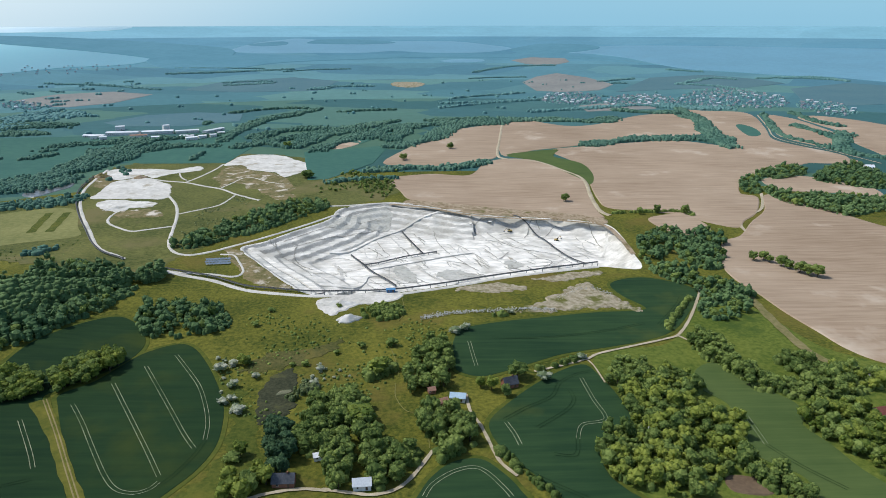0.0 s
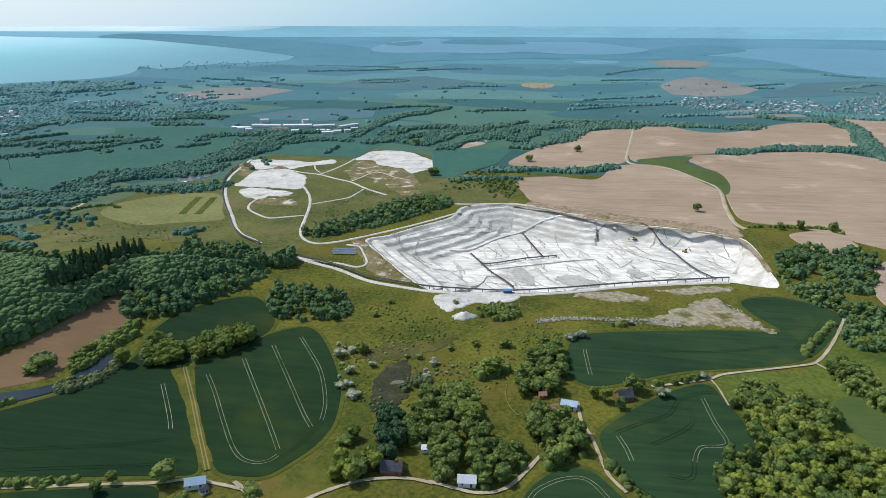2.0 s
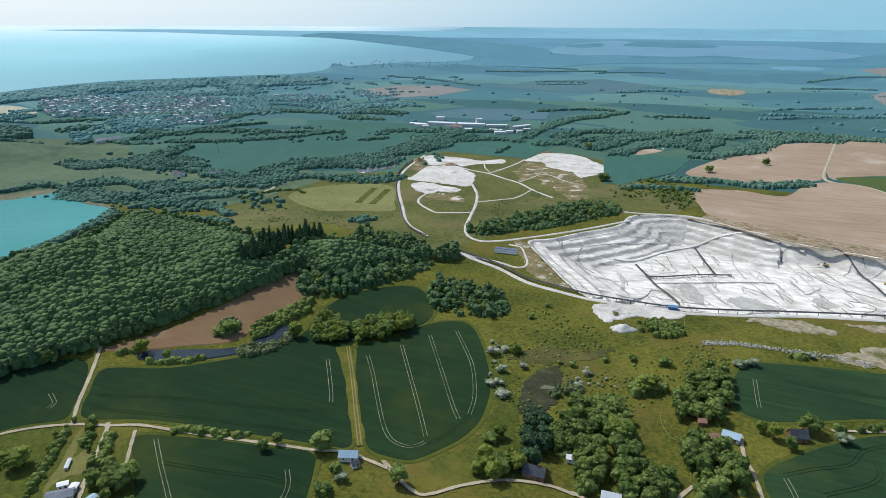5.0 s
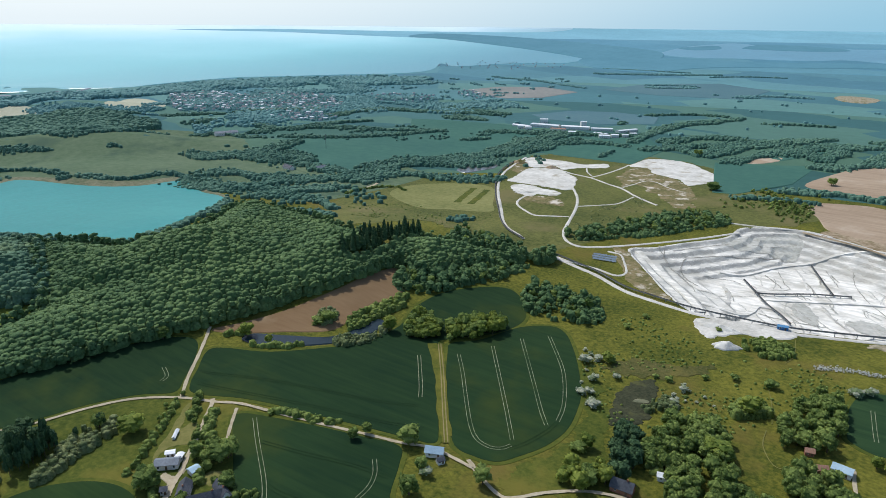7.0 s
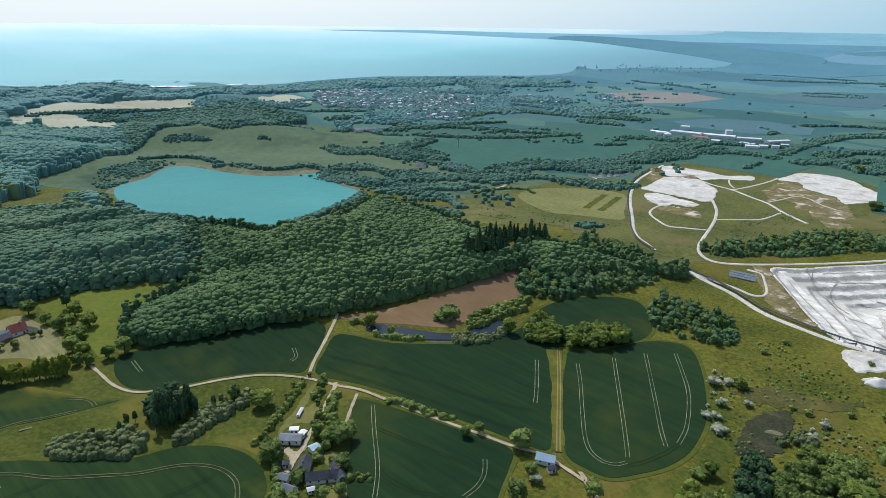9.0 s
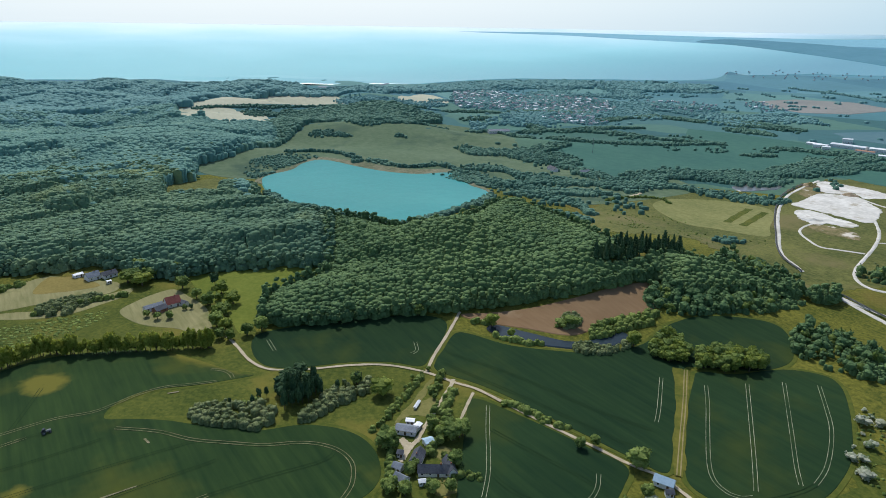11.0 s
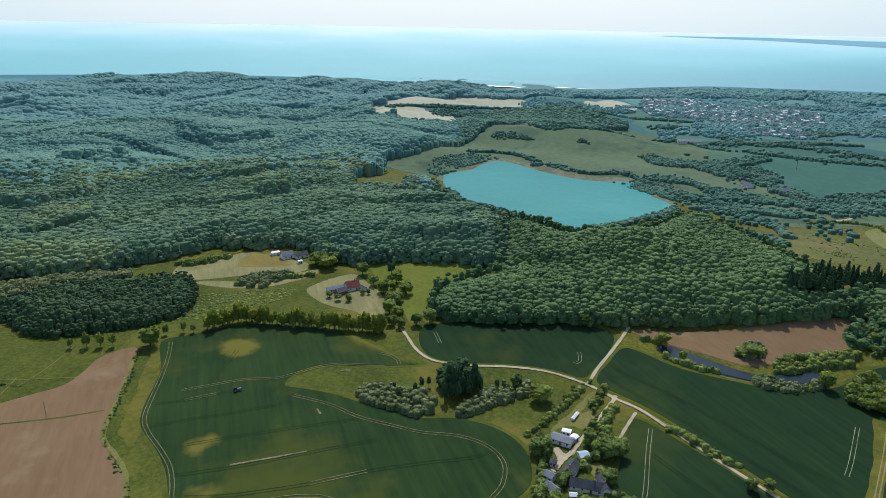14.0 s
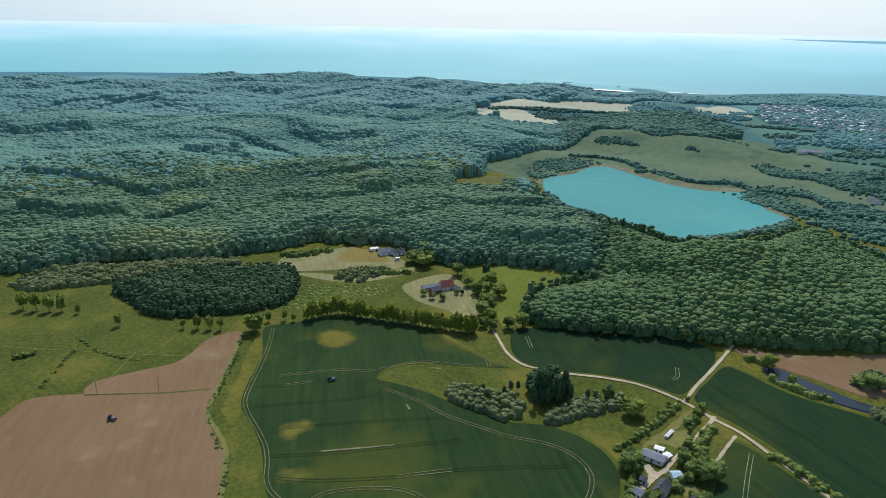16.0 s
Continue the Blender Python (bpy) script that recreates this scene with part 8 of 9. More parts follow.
grove = [(-302.5, 113.9, 2.2), (-312.4, 121.5, 2.5), (-303.5, 125.9, 2.3), (-310.7, 130.7, 2.5), (-308.9, 118.3, 2.5), (-308.9, 113.9, 2.4), (-303.2, 120.2, 2.3), (-313.1, 116.0, 2.6), (-307.6, 129.8, 2.6), (-302.0, 109.4, 2.4), (-303.0, 130.7, 2.2), (-305.6, 116.2, 2.5), (-312.5, 127.6, 1.9), (-301.6, 117.4, 2.2), (-309.3, 125.2, 2.1), (-301.7, 123.2, 2.0), (-307.5, 121.0, 1.9)]
grove_small = [(-315.2, 96.7, 1.6), (-319.6, 101.8, 1.7), (-319.5, 106.1, 1.5), (-322.9, 86.6, 1.1), (-305.6, 142.5, 1.5)]
blossoms = [(-123.0, 361.0, 5.1), (-116.7, 368.9, 3.7), (-110.5, 342.4, 3.8), (-111.1, 324.1, 3.4), (-107.1, 326.7, 3.4), (-100.3, 314.9, 4.3), (-99.4, 352.3, 3.2), (-62.3, 358.8, 3.2), (-63.0, 342.5, 3.4), (21.4, 403.9, 4.6), (28.1, 408.4, 4.3), (70.1, 341.9, 5.1), (62.1, 435.5, 3.3), (97.9, 367.1, 3.6), (-142.7, 212.9, 3.6), (-128.7, 376.6, 1.9), (-123.4, 372.5, 2.3), (-117.4, 366.2, 1.6), (-118.1, 351.2, 1.5), (-111.3, 342.1, 1.9), (-115.2, 335.4, 1.5), (-109.2, 330.2, 2.0), (-109.5, 322.9, 1.5), (-103.0, 320.1, 2.4), (-104.0, 314.9, 1.7), (-100.5, 353.7, 2.0), (-63.6, 363.6, 2.1), (-59.4, 359.7, 1.3), (-50.4, 357.7, 1.4), (-53.1, 350.2, 1.3), (-44.2, 350.9, 1.1), (-58.8, 348.1, 1.2), (-66.1, 350.8, 1.8), (-64.9, 337.5, 1.9), (-27.5, 360.9, 2.3), (-31.9, 357.0, 1.7)]
shrubs = [(-109.9, 370.6, 4.8), (-20.4, 388.7, 4.8), (-39.9, 386.9, 3.3), (-55.0, 379.6, 2.6), (-72.2, 366.0, 2.9), (-91.8, 272.3, 4.8), (-116.4, 424.4, 3.3), (-80.6, 366.3, 2.2), (-25.3, 352.7, 5.2), (-33.4, 349.9, 4.1), (-284.1, 305.3, 7.5), (-287.4, 299.6, 5.1), (-240.0, 210.0, 2.2), (-110.5, 447.8, 3.0), (-61.6, 450.8, 2.5), (5.6, 377.6, 4.3), (3.5, 353.5, 5.2), (-1.6, 341.0, 4.4), (-405.3, -177.1, 2.5), (-402.4, -185.6, 2.9), (-403.0, -181.1, 2.9)]
trees_hamlet = [(-294.9, 197.2, 1.6), (-284.6, 199.7, 2.4), (-275.9, 190.6, 2.1), (-273.6, 185.4, 1.7), (-268.0, 183.3, 1.8), (-281.4, 196.0, 2.0), (-236.0, 165.5, 3.4), (-230.3, 173.2, 5.1), (-231.5, 162.2, 2.6), (-243.2, 164.4, 2.6), (-244.7, 140.3, 5.6), (-240.8, 140.6, 3.9), (-215.4, 160.4, 3.6), (-220.3, 137.4, 3.3), (-217.3, 122.9, 3.0), (-213.5, 122.3, 3.2), (-205.0, 139.2, 3.2), (-200.0, 146.4, 3.2), (-220.6, 157.2, 2.0), (-227.3, 151.8, 1.8), (-211.2, 129.1, 3.0), (-292.9, 184.7, 1.5), (-285.2, 175.3, 1.7), (-276.4, 164.7, 1.8), (-269.2, 155.4, 1.9), (-262.6, 146.7, 1.8)]
trees_farm = [(-502.3, 108.3, 6.1), (-477.7, 111.9, 4.5), (-461.0, 115.4, 5.7), (-465.2, 124.0, 3.1), (-436.4, 116.9, 6.3), (-423.7, 110.4, 6.1), (-441.0, 122.5, 4.2), (-414.6, 115.8, 3.2), (-405.0, 106.6, 3.9), (-537.3, 112.9, 5.9), (-531.3, 109.1, 4.9), (-459.2, 80.1, 3.0), (-455.5, 87.4, 3.0), (-464.2, 99.9, 2.2), (-467.5, 74.8, 2.8), (-539.0, 79.6, 8.9), (-537.2, 91.7, 6.9), (-542.5, 100.3, 7.0), (-560.4, 88.2, 8.2), (-399.2, 123.0, 4.7), (-399.1, 132.7, 5.5)]
for i, (x, y, r) in enumerate(trees_green + trees_field + trees_hamlet + trees_farm):
    plant("deciduous_tree", x, y, r, i % 5, min(1.0, max(0.5, 5.2 / r)))
for i, (x, y, r) in enumerate(trees_olive):
    plant("olive_tree", x, y, r, i % 5, min(1.0, max(0.5, 5.2 / r)))
for i, (x, y, r) in enumerate(trees_yellow):
    plant("olive_tree", x, y, 0.82 * r, i % 5, min(1.7, max(0.9, 8.0 / r)))
for i, (x, y, r) in enumerate(conifers):
    plant("alder_tree", x, y, r, i % 3, 1.35)
for i, (x, y, r) in enumerate(grove):
    plant("alder_tree", x, y, r, i % 3, 2.5 + 0.25 * (i % 4))
for i, (x, y, r) in enumerate(grove_small):
    plant("alder_tree", x, y, r, i % 3, 2.2)
for i, (x, y, r) in enumerate(blossoms):
    plant("hawthorn_bush", x, y, r, i % 4)
for i, (x, y, r) in enumerate(shrubs):
    plant("green_bush", x, y, r, i % 4)
for i, (pts, kind) in enumerate(((copse_a, "deciduous_tree"), (copse_c, "deciduous_tree"), (copse_h, "deciduous_tree"), (copse_i, "deciduous_tree"), (copse_j, "deciduous_tree"), (copse_k, "olive_tree"), (copse_l, "deciduous_tree"), (copse_y, "deciduous_tree"), (copse_z, "alder_tree"), (grove_a, "olive_tree"), (grove_b, "olive_tree"), (copse_d, "deciduous_tree"), (copse_w, "deciduous_tree"), (copse_aa, "deciduous_tree"), (alders_a, "alder_tree"))):
    x, y, rng = scatter(spline(pts, True), 4.6 if i in (9, 10) or i > 11 else 5.6, 120 + i)
    for px, py in zip(x, y):
        mixed = "deciduous_tree" if kind == "olive_tree" and rng.uniform() < 0.35 else kind
        plant(mixed, float(px), float(py), float(rng.uniform(2.8, 4.8)), int(rng.integers(3 if kind == "alder_tree" else 5)), float(rng.uniform(0.9, 1.2)))
for i, (pts, share) in enumerate(((copse_b, 0.55), (copse_e, 0.0), (copse_f, 0.15), (copse_g, 0.6))):
    x, y, rng = scatter(spline(pts, True), 5.3, 140 + i)
    k = rng.uniform(0, 1, len(x)) < share
    for sel, m in ((k, LEAF_YELLOW), (~k, LEAF)):
        if sel.any():
            woodland("woodland", x[sel], y[sel], rng, COPSE, 3.4, m, "leafy mixed copse in early summer green", 0.3)
for i, pts in enumerate((copse_a, copse_b, copse_c, copse_d, copse_e, copse_f, copse_g, copse_h, copse_i, copse_j, copse_l, copse_m, copse_n, copse_o, copse_p, copse_q, copse_r, copse_s, copse_t, copse_u, copse_v, copse_w, copse_x, copse_aa)):
    x, y, rng = scatter(spline(pts, True), 2.7, 700 + i)
    k = np.sin(x / 9 + 2 * np.sin(y / 14)) + rng.normal(0, 0.7, len(x)) > -0.1
    if k.any():
        # same change of leaf colour past 430 m
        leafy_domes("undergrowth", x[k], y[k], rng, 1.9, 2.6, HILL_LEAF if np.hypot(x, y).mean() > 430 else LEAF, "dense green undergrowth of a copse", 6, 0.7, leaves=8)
line = spline(poplar_row, False, 8)
for i in range(0, len(line)):
    if i % 11 == 8:
        continue
    for k in (-1.6, 1.6):
        plant("poplar_tree", float(line[i, 0]) + math.sin(i * 2.3 + k), float(line[i, 1]) + k + math.cos(i * 3.1), 3.0 + 0.8 * math.sin(i * 1.7 + k), i % 5, 1.65 + 0.3 * math.sin(i * 0.9 + k))


# ---- buildings ----
def block(bm, x0, x1, y0, y1, z0, z1):
    m = Matrix.Translation(((x0 + x1) / 2, (y0 + y1) / 2, (z0 + z1) / 2)) @ Matrix.Diagonal((x1 - x0, y1 - y0, z1 - z0, 1))
    bmesh.ops.create_cube(bm, size=1.0, matrix=m)


def part(name, bm, mat, parent, label=""):
    me = bpy.data.meshes.new(name)
    bm.to_mesh(me)
    bm.free()
    me.materials.append(mat)
    ob = new(name, me)
    ob.parent = parent
    return tagged(ob, label)


def gabled(length, depth, h, rise):
    """Walls with two gables."""
    bm = bmesh.new()
    a, b = length / 2, depth / 2
    low = [bm.verts.new((x, y, -0.8)) for x, y in ((-a, -b), (a, -b), (a, b), (-a, b))]
    top = [bm.verts.new((x, y, h)) for x, y in ((-a, -b), (a, -b), (a, b), (-a, b))]
    r0, r1 = bm.verts.new((-a, 0, h + rise)), bm.verts.new((a, 0, h + rise))
    bm.faces.new((low[0], low[1], top[1], top[0]))
    bm.faces.new((low[2], low[3], top[3], top[2]))
    bm.faces.new((low[1], low[2], top[2], r1, top[1]))
    bm.faces.new((low[3], low[0], top[0], r0, top[3]))
    bm.faces.new((top[0], top[1], r1, r0))
    bm.faces.new((top[2], top[3], r0, r1))
    bm.faces.new(low[::-1])
    return bm


def saddle(length, depth, h, rise, eave=0.4, thick=0.18):
    """Two roof slabs meeting at a ridge."""
    bm = bmesh.new()
    a, b = length / 2 + eave, depth / 2
    drop = rise / b * eave
    for s in (-1, 1):
        q = [(-a, s * (b + eave), h - drop), (a, s * (b + eave), h - drop), (a, 0, h + rise), (-a, 0, h + rise)]
        lo = [bm.verts.new((x, y, z + 0.03)) for x, y, z in q]
        hi = [bm.verts.new((x, y, z + 0.03 + thick)) for x, y, z in q]
        bm.faces.new(hi)
        bm.faces.new(lo[::-1])
        for i in range(4):
            bm.faces.new((lo[i], lo[(i + 1) % 4], hi[(i + 1) % 4], hi[i]))
    bmesh.ops.recalc_face_normals(bm, faces=bm.faces)
    return bm


def house(name, x, y, turn, length, depth, h, rise, roof_mat, wall_mat, label):
    """A gabled building with its roof, windows, door and chimney."""
    z = float(relief(np.array([x]), np.array([y]))[0])
    ob = tagged(new(name), label, "greenhouse" if name == "greenhouse" else "caravan" if name == "caravan" else "building")
    ob.matrix_basis = pose(x, y, z + 0.3, 0, 0, turn)
    part("wall", gabled(length, depth, h, rise), wall_mat, ob)
    roof = part("roof", saddle(length, depth, h, rise), roof_mat, ob)
    n = max(2, int(length / 3.5))
    for i in range(n):
        wx = (i + 0.5) / n * length - length / 2
        for s in (-1, 1):
            if s < 0 and i == n // 2:
                bm = bmesh.new()
                block(bm, wx - 0.5, wx + 0.5, -depth / 2 - 0.06, -depth / 2 + 0.05, 0, min(2.05, h - 0.2))
                part("door", bm, PLANK, ob)
                continue
            bm = bmesh.new()
            block(bm, wx - 0.5, wx + 0.5, s * depth / 2 - 0.06, s * depth / 2 + 0.06, 0.9, min(2.2, h - 0.2))
            win = part("window", bm, WHITEWASH, ob)
            bm = bmesh.new()
            block(bm, wx - 0.4, wx + 0.4, s * depth / 2 - 0.08, s * depth / 2 + 0.08, 1.0, min(2.1, h - 0.3))
            part("pane", bm, DARKGLASS, win, "dark glass pane")
    if rise >= 2.4:
        bm = bmesh.new()
        block(bm, length * 0.2 - 0.35, length * 0.2 + 0.35, -0.3, 0.3, h + rise - 0.8, h + rise + 0.9)
        part("chimney", bm, BRICKWALL, roof, "brick chimney")
    return ob


house("barn", -249.6, 153.8, 42, 10.5, 5.8, 2.6, 1.2, BARNROOF, WHITEWASH, "long grey metal-roofed barn with whitewashed walls")
house("lean_to", -254.6, 159.2, 49, 4.1, 2.8, 2.6, 0.4, WHITEROOF, WHITEWASH, "small white-roofed lean-to beside a barn")
house("lean_to", -249.1, 160.1, 116, 4.3, 3, 2.2, 0.4, WHITEROOF, WHITEWASH, "small white-roofed store beside a barn")
house("greenhouse", -267.2, 171.4, 128, 7.0, 1.2, 1.2, 0.3, PALEROOF, WHITEWASH, "narrow white greenhouse in a garden")
house("shed", -234.9, 157.4, 83, 4.4, 4.5, 2.2, 0.8, BLUEROOF, WHITEWASH, "shed with a pale blue sheet roof")
house("cottage", -226.8, 145.9, -49, 9.0, 5.5, 2.6, 2.4, SLATE, WHITEWASH, "small house with a steep dark slate roof")
house("shed", -234.6, 141.1, 46, 2.8, 3.2, 2.2, 1.0, SLATE, WHITEWASH, "small dark-roofed shed beside a yard")
house("outbuilding", -226.1, 134.7, 27, 4.4, 4.2, 2.3, 1.4, BARNROOF, WHITEWASH, "low outbuilding with a grey roof")
house("cottage", -217.2, 130.7, 18, 5.9, 5.5, 2.6, 2.2, BARNROOF, WHITEWASH, "white cottage with a grey roof among trees")
house("farmhouse", -214.1, 147.1, 54, 15.0, 5.2, 2.4, 2.6, SLATE, WHITEWASH, "long old farmhouse with a dark slate roof")
house("house_wing", -211.8, 154.2, -20, 10.9, 4.4, 2.4, 2.7, SLATE, WHITEWASH, "gabled farmhouse wing with a dark roof")
house("shed", -210.9, 138.2, 67, 3.0, 2.4, 2, 0.6, PALEROOF, WHITEWASH, "pale-roofed garden shed between hedges")
house("farmhouse", -477.1, 94.6, 96, 9.8, 8, 3, 4, REDROOF, WHITEWASH, "farmhouse with a dark red tile roof")
house("outbuilding", -478.4, 81.6, 103, 13.3, 5, 2.4, 1.6, BARNROOF, WHITEWASH, "long grey-roofed outbuilding in a farmyard")
house("outbuilding", -471.2, 84.6, 111, 8.5, 6, 2.6, 2.2, SLATE, BRICKWALL, "dark-roofed outbuilding in a farmyard")
house("shed", -471.9, 101.7, 20, 5.8, 4, 2.4, 1.2, SLATE, WHITEWASH, "small dark-roofed shed beside a farmhouse")
house("cottage", -560.9, 54.4, 110, 10.0, 7, 3, 3, BARNROOF, WHITEWASH, "grey-roofed house at a wood's edge")
house("shed", -571.8, 45.5, 107, 7.1, 4, 2.4, 0.8, WHITEROOF, WHITEWASH, "long white shed at a wood's edge")
house("cottage", -559.2, 66.3, 104, 10.7, 6, 2.8, 2.4, SLATE, WHITEWASH, "white house with a dark roof at a wood's edge")
house("caravan", -545.0, 63.6, 103, 3.1, 2.5, 2.2, 0.4, WHITEROOF, WHITEWASH, "white caravan parked beside a meadow")
house("cottage", -539.4, 122.8, 136, 9.4, 6, 3, 3.2, SLATE, WHITEWASH, "white cottage with a steep dark roof")
house("cottage", -530.7, 127.7, 115, 4.3, 4, 2.6, 1.6, FADEDRED, BRICKWALL, "orange brick hut in a meadow")
house("cottage", -147.8, 227.8, 22, 8.6, 5.0, 2.5, 2.1, BLUEROOF, WHITEWASH, "white cottage with a pale grey-blue roof")
house("shed", -142.2, 224.1, 55, 3.4, 2.9, 1.9, 1.0, SLATE, WHITEWASH, "small dark-roofed shed beside a cottage")
house("cottage", -28.7, 253.0, 5, 8.1, 5.8, 2.5, 2.2, PALEROOF, WHITEWASH, "white cottage with a pale sheet roof among trees")
house("farmhouse", -64.3, 254.9, 0, 9.9, 5.8, 2.6, 3.2, SLATE, BRICKWALL, "brick farmhouse with a steep dark roof")
house("shed", -50.5, 273.9, 13, 6.4, 3.6, 2.1, 0.6, PALEROOF, WHITEWASH, "long shed with a pale weathered roof")
house("cottage", 18.8, 323.2, -10, 8.4, 5.8, 2.5, 1.6, BLUEROOF, WHITEWASH, "cottage with a light blue sheet roof")
house("outbuilding", 8.8, 318.8, 26, 8.3, 4.3, 2.1, 1.4, FADEDRED, BRICKWALL, "old outbuilding with a faded red tile roof")
house("outbuilding", 4.2, 331.4, 14, 4.0, 3.6, 2.0, 1.3, FADEDRED, BRICKWALL, "small outbuilding with a faded red roof")
house("farmhouse", 49.2, 335.8, 20, 8.4, 5.8, 2.5, 3.4, SLATE, BRICKWALL, "farmhouse with a dark hipped roof under trees")
house("cottage", 118.5, 292.4, 16, 8.4, 6.5, 2.5, 2.4, BARNROOF, WHITEWASH, "grey-roofed house hidden in a copse")
house("cottage", 245.1, 300.9, 10, 9.1, 6.5, 2.5, 2.9, REDROOF, WHITEWASH, "white house with a bright red tile roof")
house("caravan", 264.7, 340.9, 20, 5.5, 2.2, 2.0, 0.3, WHITEROOF, WHITEWASH, "white caravan parked by trees")
house("site_office", -24.9, 477.6, 7, 6.6, 3.6, 2.5, 0.6, STEELBLUE, BLUEWALL, "blue site building beside a quarry")
house("kiosk", 636.0, 913.5, -5, 12.0, 9, 3, 3, WHITEROOF, WHITEWASH, "white farmhouse among distant trees")
house("stable", -1030.5, 852.5, 66, 42.5, 14, 4, 3, BARNROOF, WHITEWASH, "long grey stable in a dry meadow")
house("cottage", -638.0, 685.5, 82, 15.1, 9, 3, 3, BARNROOF, WHITEWASH, "grey-roofed house beside a lane")
house("cottage", -680.0, 666.0, -17, 20.9, 9, 3, 3, SLATE, WHITEWASH, "white house with a dark roof among trees")
house("factory_hall", -550.5, 1253.5, 5, 57.2, 18, 4.5, 1, PALEROOF, WHITEWASH, "wide pale flat factory hall")
house("factory_hall", -490.5, 1262.0, 15, 54.8, 16, 5.0, 1, WHITEROOF, WHITEWASH, "white factory hall with flat roof")
house("factory_hall", -441.0, 1275.5, 22, 40.9, 14, 4.0, 1, PALEROOF, WHITEWASH, "wide grey factory hall roof")
house("factory_hall", -591.0, 1227.0, -3, 38.1, 12, 3.5, 1, WHITEROOF, WHITEWASH, "low white works building shed")
house("factory_hall", -420.5, 1214.0, 0, 25.0, 12, 4.0, 1, PALEROOF, WHITEWASH, "low pale works building")
house("factory_hall", -395.5, 1288.5, 61, 47.0, 11, 3.5, 1, PALEROOF, WHITEWASH, "low grey works building")
house("works_building", -583.0, 1205.5, 27, 11.2, 12, 6, 1, WHITEROOF, WHITEWASH, "low pale works building beside factory halls")
house("works_building", -563.5, 1199.0, 29, 12.5, 10, 5, 1, PALEROOF, WHITEWASH, "low pale works building beside factory halls")
house("works_building", -579.5, 1308.5, 25, 16.6, 14, 7, 1, PALEROOF, WHITEWASH, "low pale works building beside factory halls")
house("works_building", -503.0, 1206.5, 10, 28.4, 12, 6, 1, FADEDRED, WHITEWASH, "low pale works building beside factory halls")
house("works_building", -469.5, 1193.5, 21, 13.9, 10, 5, 1, WHITEROOF, WHITEWASH, "low pale works building beside factory halls")
house("works_building", -491.5, 1307.5, 38, 11.4, 10, 9, 1, PALEROOF, WHITEWASH, "low pale works building beside factory halls")
house("works_building", -404.0, 1186.0, 24, 19.7, 12, 5, 1, WHITEROOF, WHITEWASH, "low pale works building beside factory halls")
house("works_building", -391.0, 1205.0, 27, 13.4, 10, 5, 1, WHITEROOF, WHITEWASH, "low pale works building beside factory halls")
house("works_building", -376.0, 1218.5, 27, 11.2, 9, 5, 1, PALEROOF, WHITEWASH, "low pale works building beside factory halls")
house("works_building", -369.5, 1245.0, 29, 12.5, 9, 5, 1, PALEROOF, WHITEWASH, "low pale works building beside factory halls")

# ---- towns on the plain ----
def town_house(roof_mat, wall_mat, length, depth, h, rise, label):
    length, depth, h, rise = 0.78 * length, 0.78 * depth, 0.78 * h, 0.78 * rise
    ob = tagged(new("town_house"), label, "house", group="houses of the distant towns")
    part("wall", gabled(length, depth, h, rise), wall_mat, ob)
    part("roof", saddle(length, depth, h, rise), roof_mat, ob)
    return ob


TOWN = [(TOWNROOF, TOWNWALL, 6.5, 5.2, 3.2, 2, "distant white house with a red roof"), (BARNROOF, TOWNWALL, 7.5, 5.4, 3.2, 2, "distant white house with a grey roof"), (PALEROOF, TOWNWALL, 13, 7, 4, 1, "distant pale flat-roofed building"), (TOWNROOF, TOWNWALL, 9, 5.8, 4, 2, "distant pale house with a faded roof")]
STAMP, PLOTS = {}, []
for i, (pts, gap) in enumerate(((town_a, 21), (town_b, 21), (town_c, 36), (town_d, 24), (town_e, 24), (town_f, 30), (town_g, 34), (town_h, 32), (port, 62))):
    poly = spline(pts, True)
    x, y, rng = scatter(poly, gap, 300 + i)
    kinds = rng.integers(0, len(TOWN), len(x)) if i != 8 else rng.integers(0, 2, len(x))
    PLOTS += [(float(np.hypot(px, py)), float(px), float(py), int(k), float(rng.uniform(0, 180))) for px, py, k in zip(x, y, kinds)]
    x, y, rng = scatter(poly, gap * 0.45, 320 + i)
    if i != 8:
        leafy_domes("tree_belt", x, y, rng, 3.0, 2.8, HAZED_COAST_LEAF, "garden trees between distant houses")
PLOTS.sort()
rest = {}
for i, (_, px, py, k, a) in enumerate(PLOTS):
    m = pose(px, py, float(relief(np.array([px]), np.array([py]))[0]) + 0.5, 0, 0, a)
    if i >= 280:
        rest.setdefault(k, []).append(m)
    elif k in STAMP:
        copy_thing(STAMP[k], m)
    else:
        STAMP[k] = town_house(*TOWN[k])
        STAMP[k].matrix_basis = m
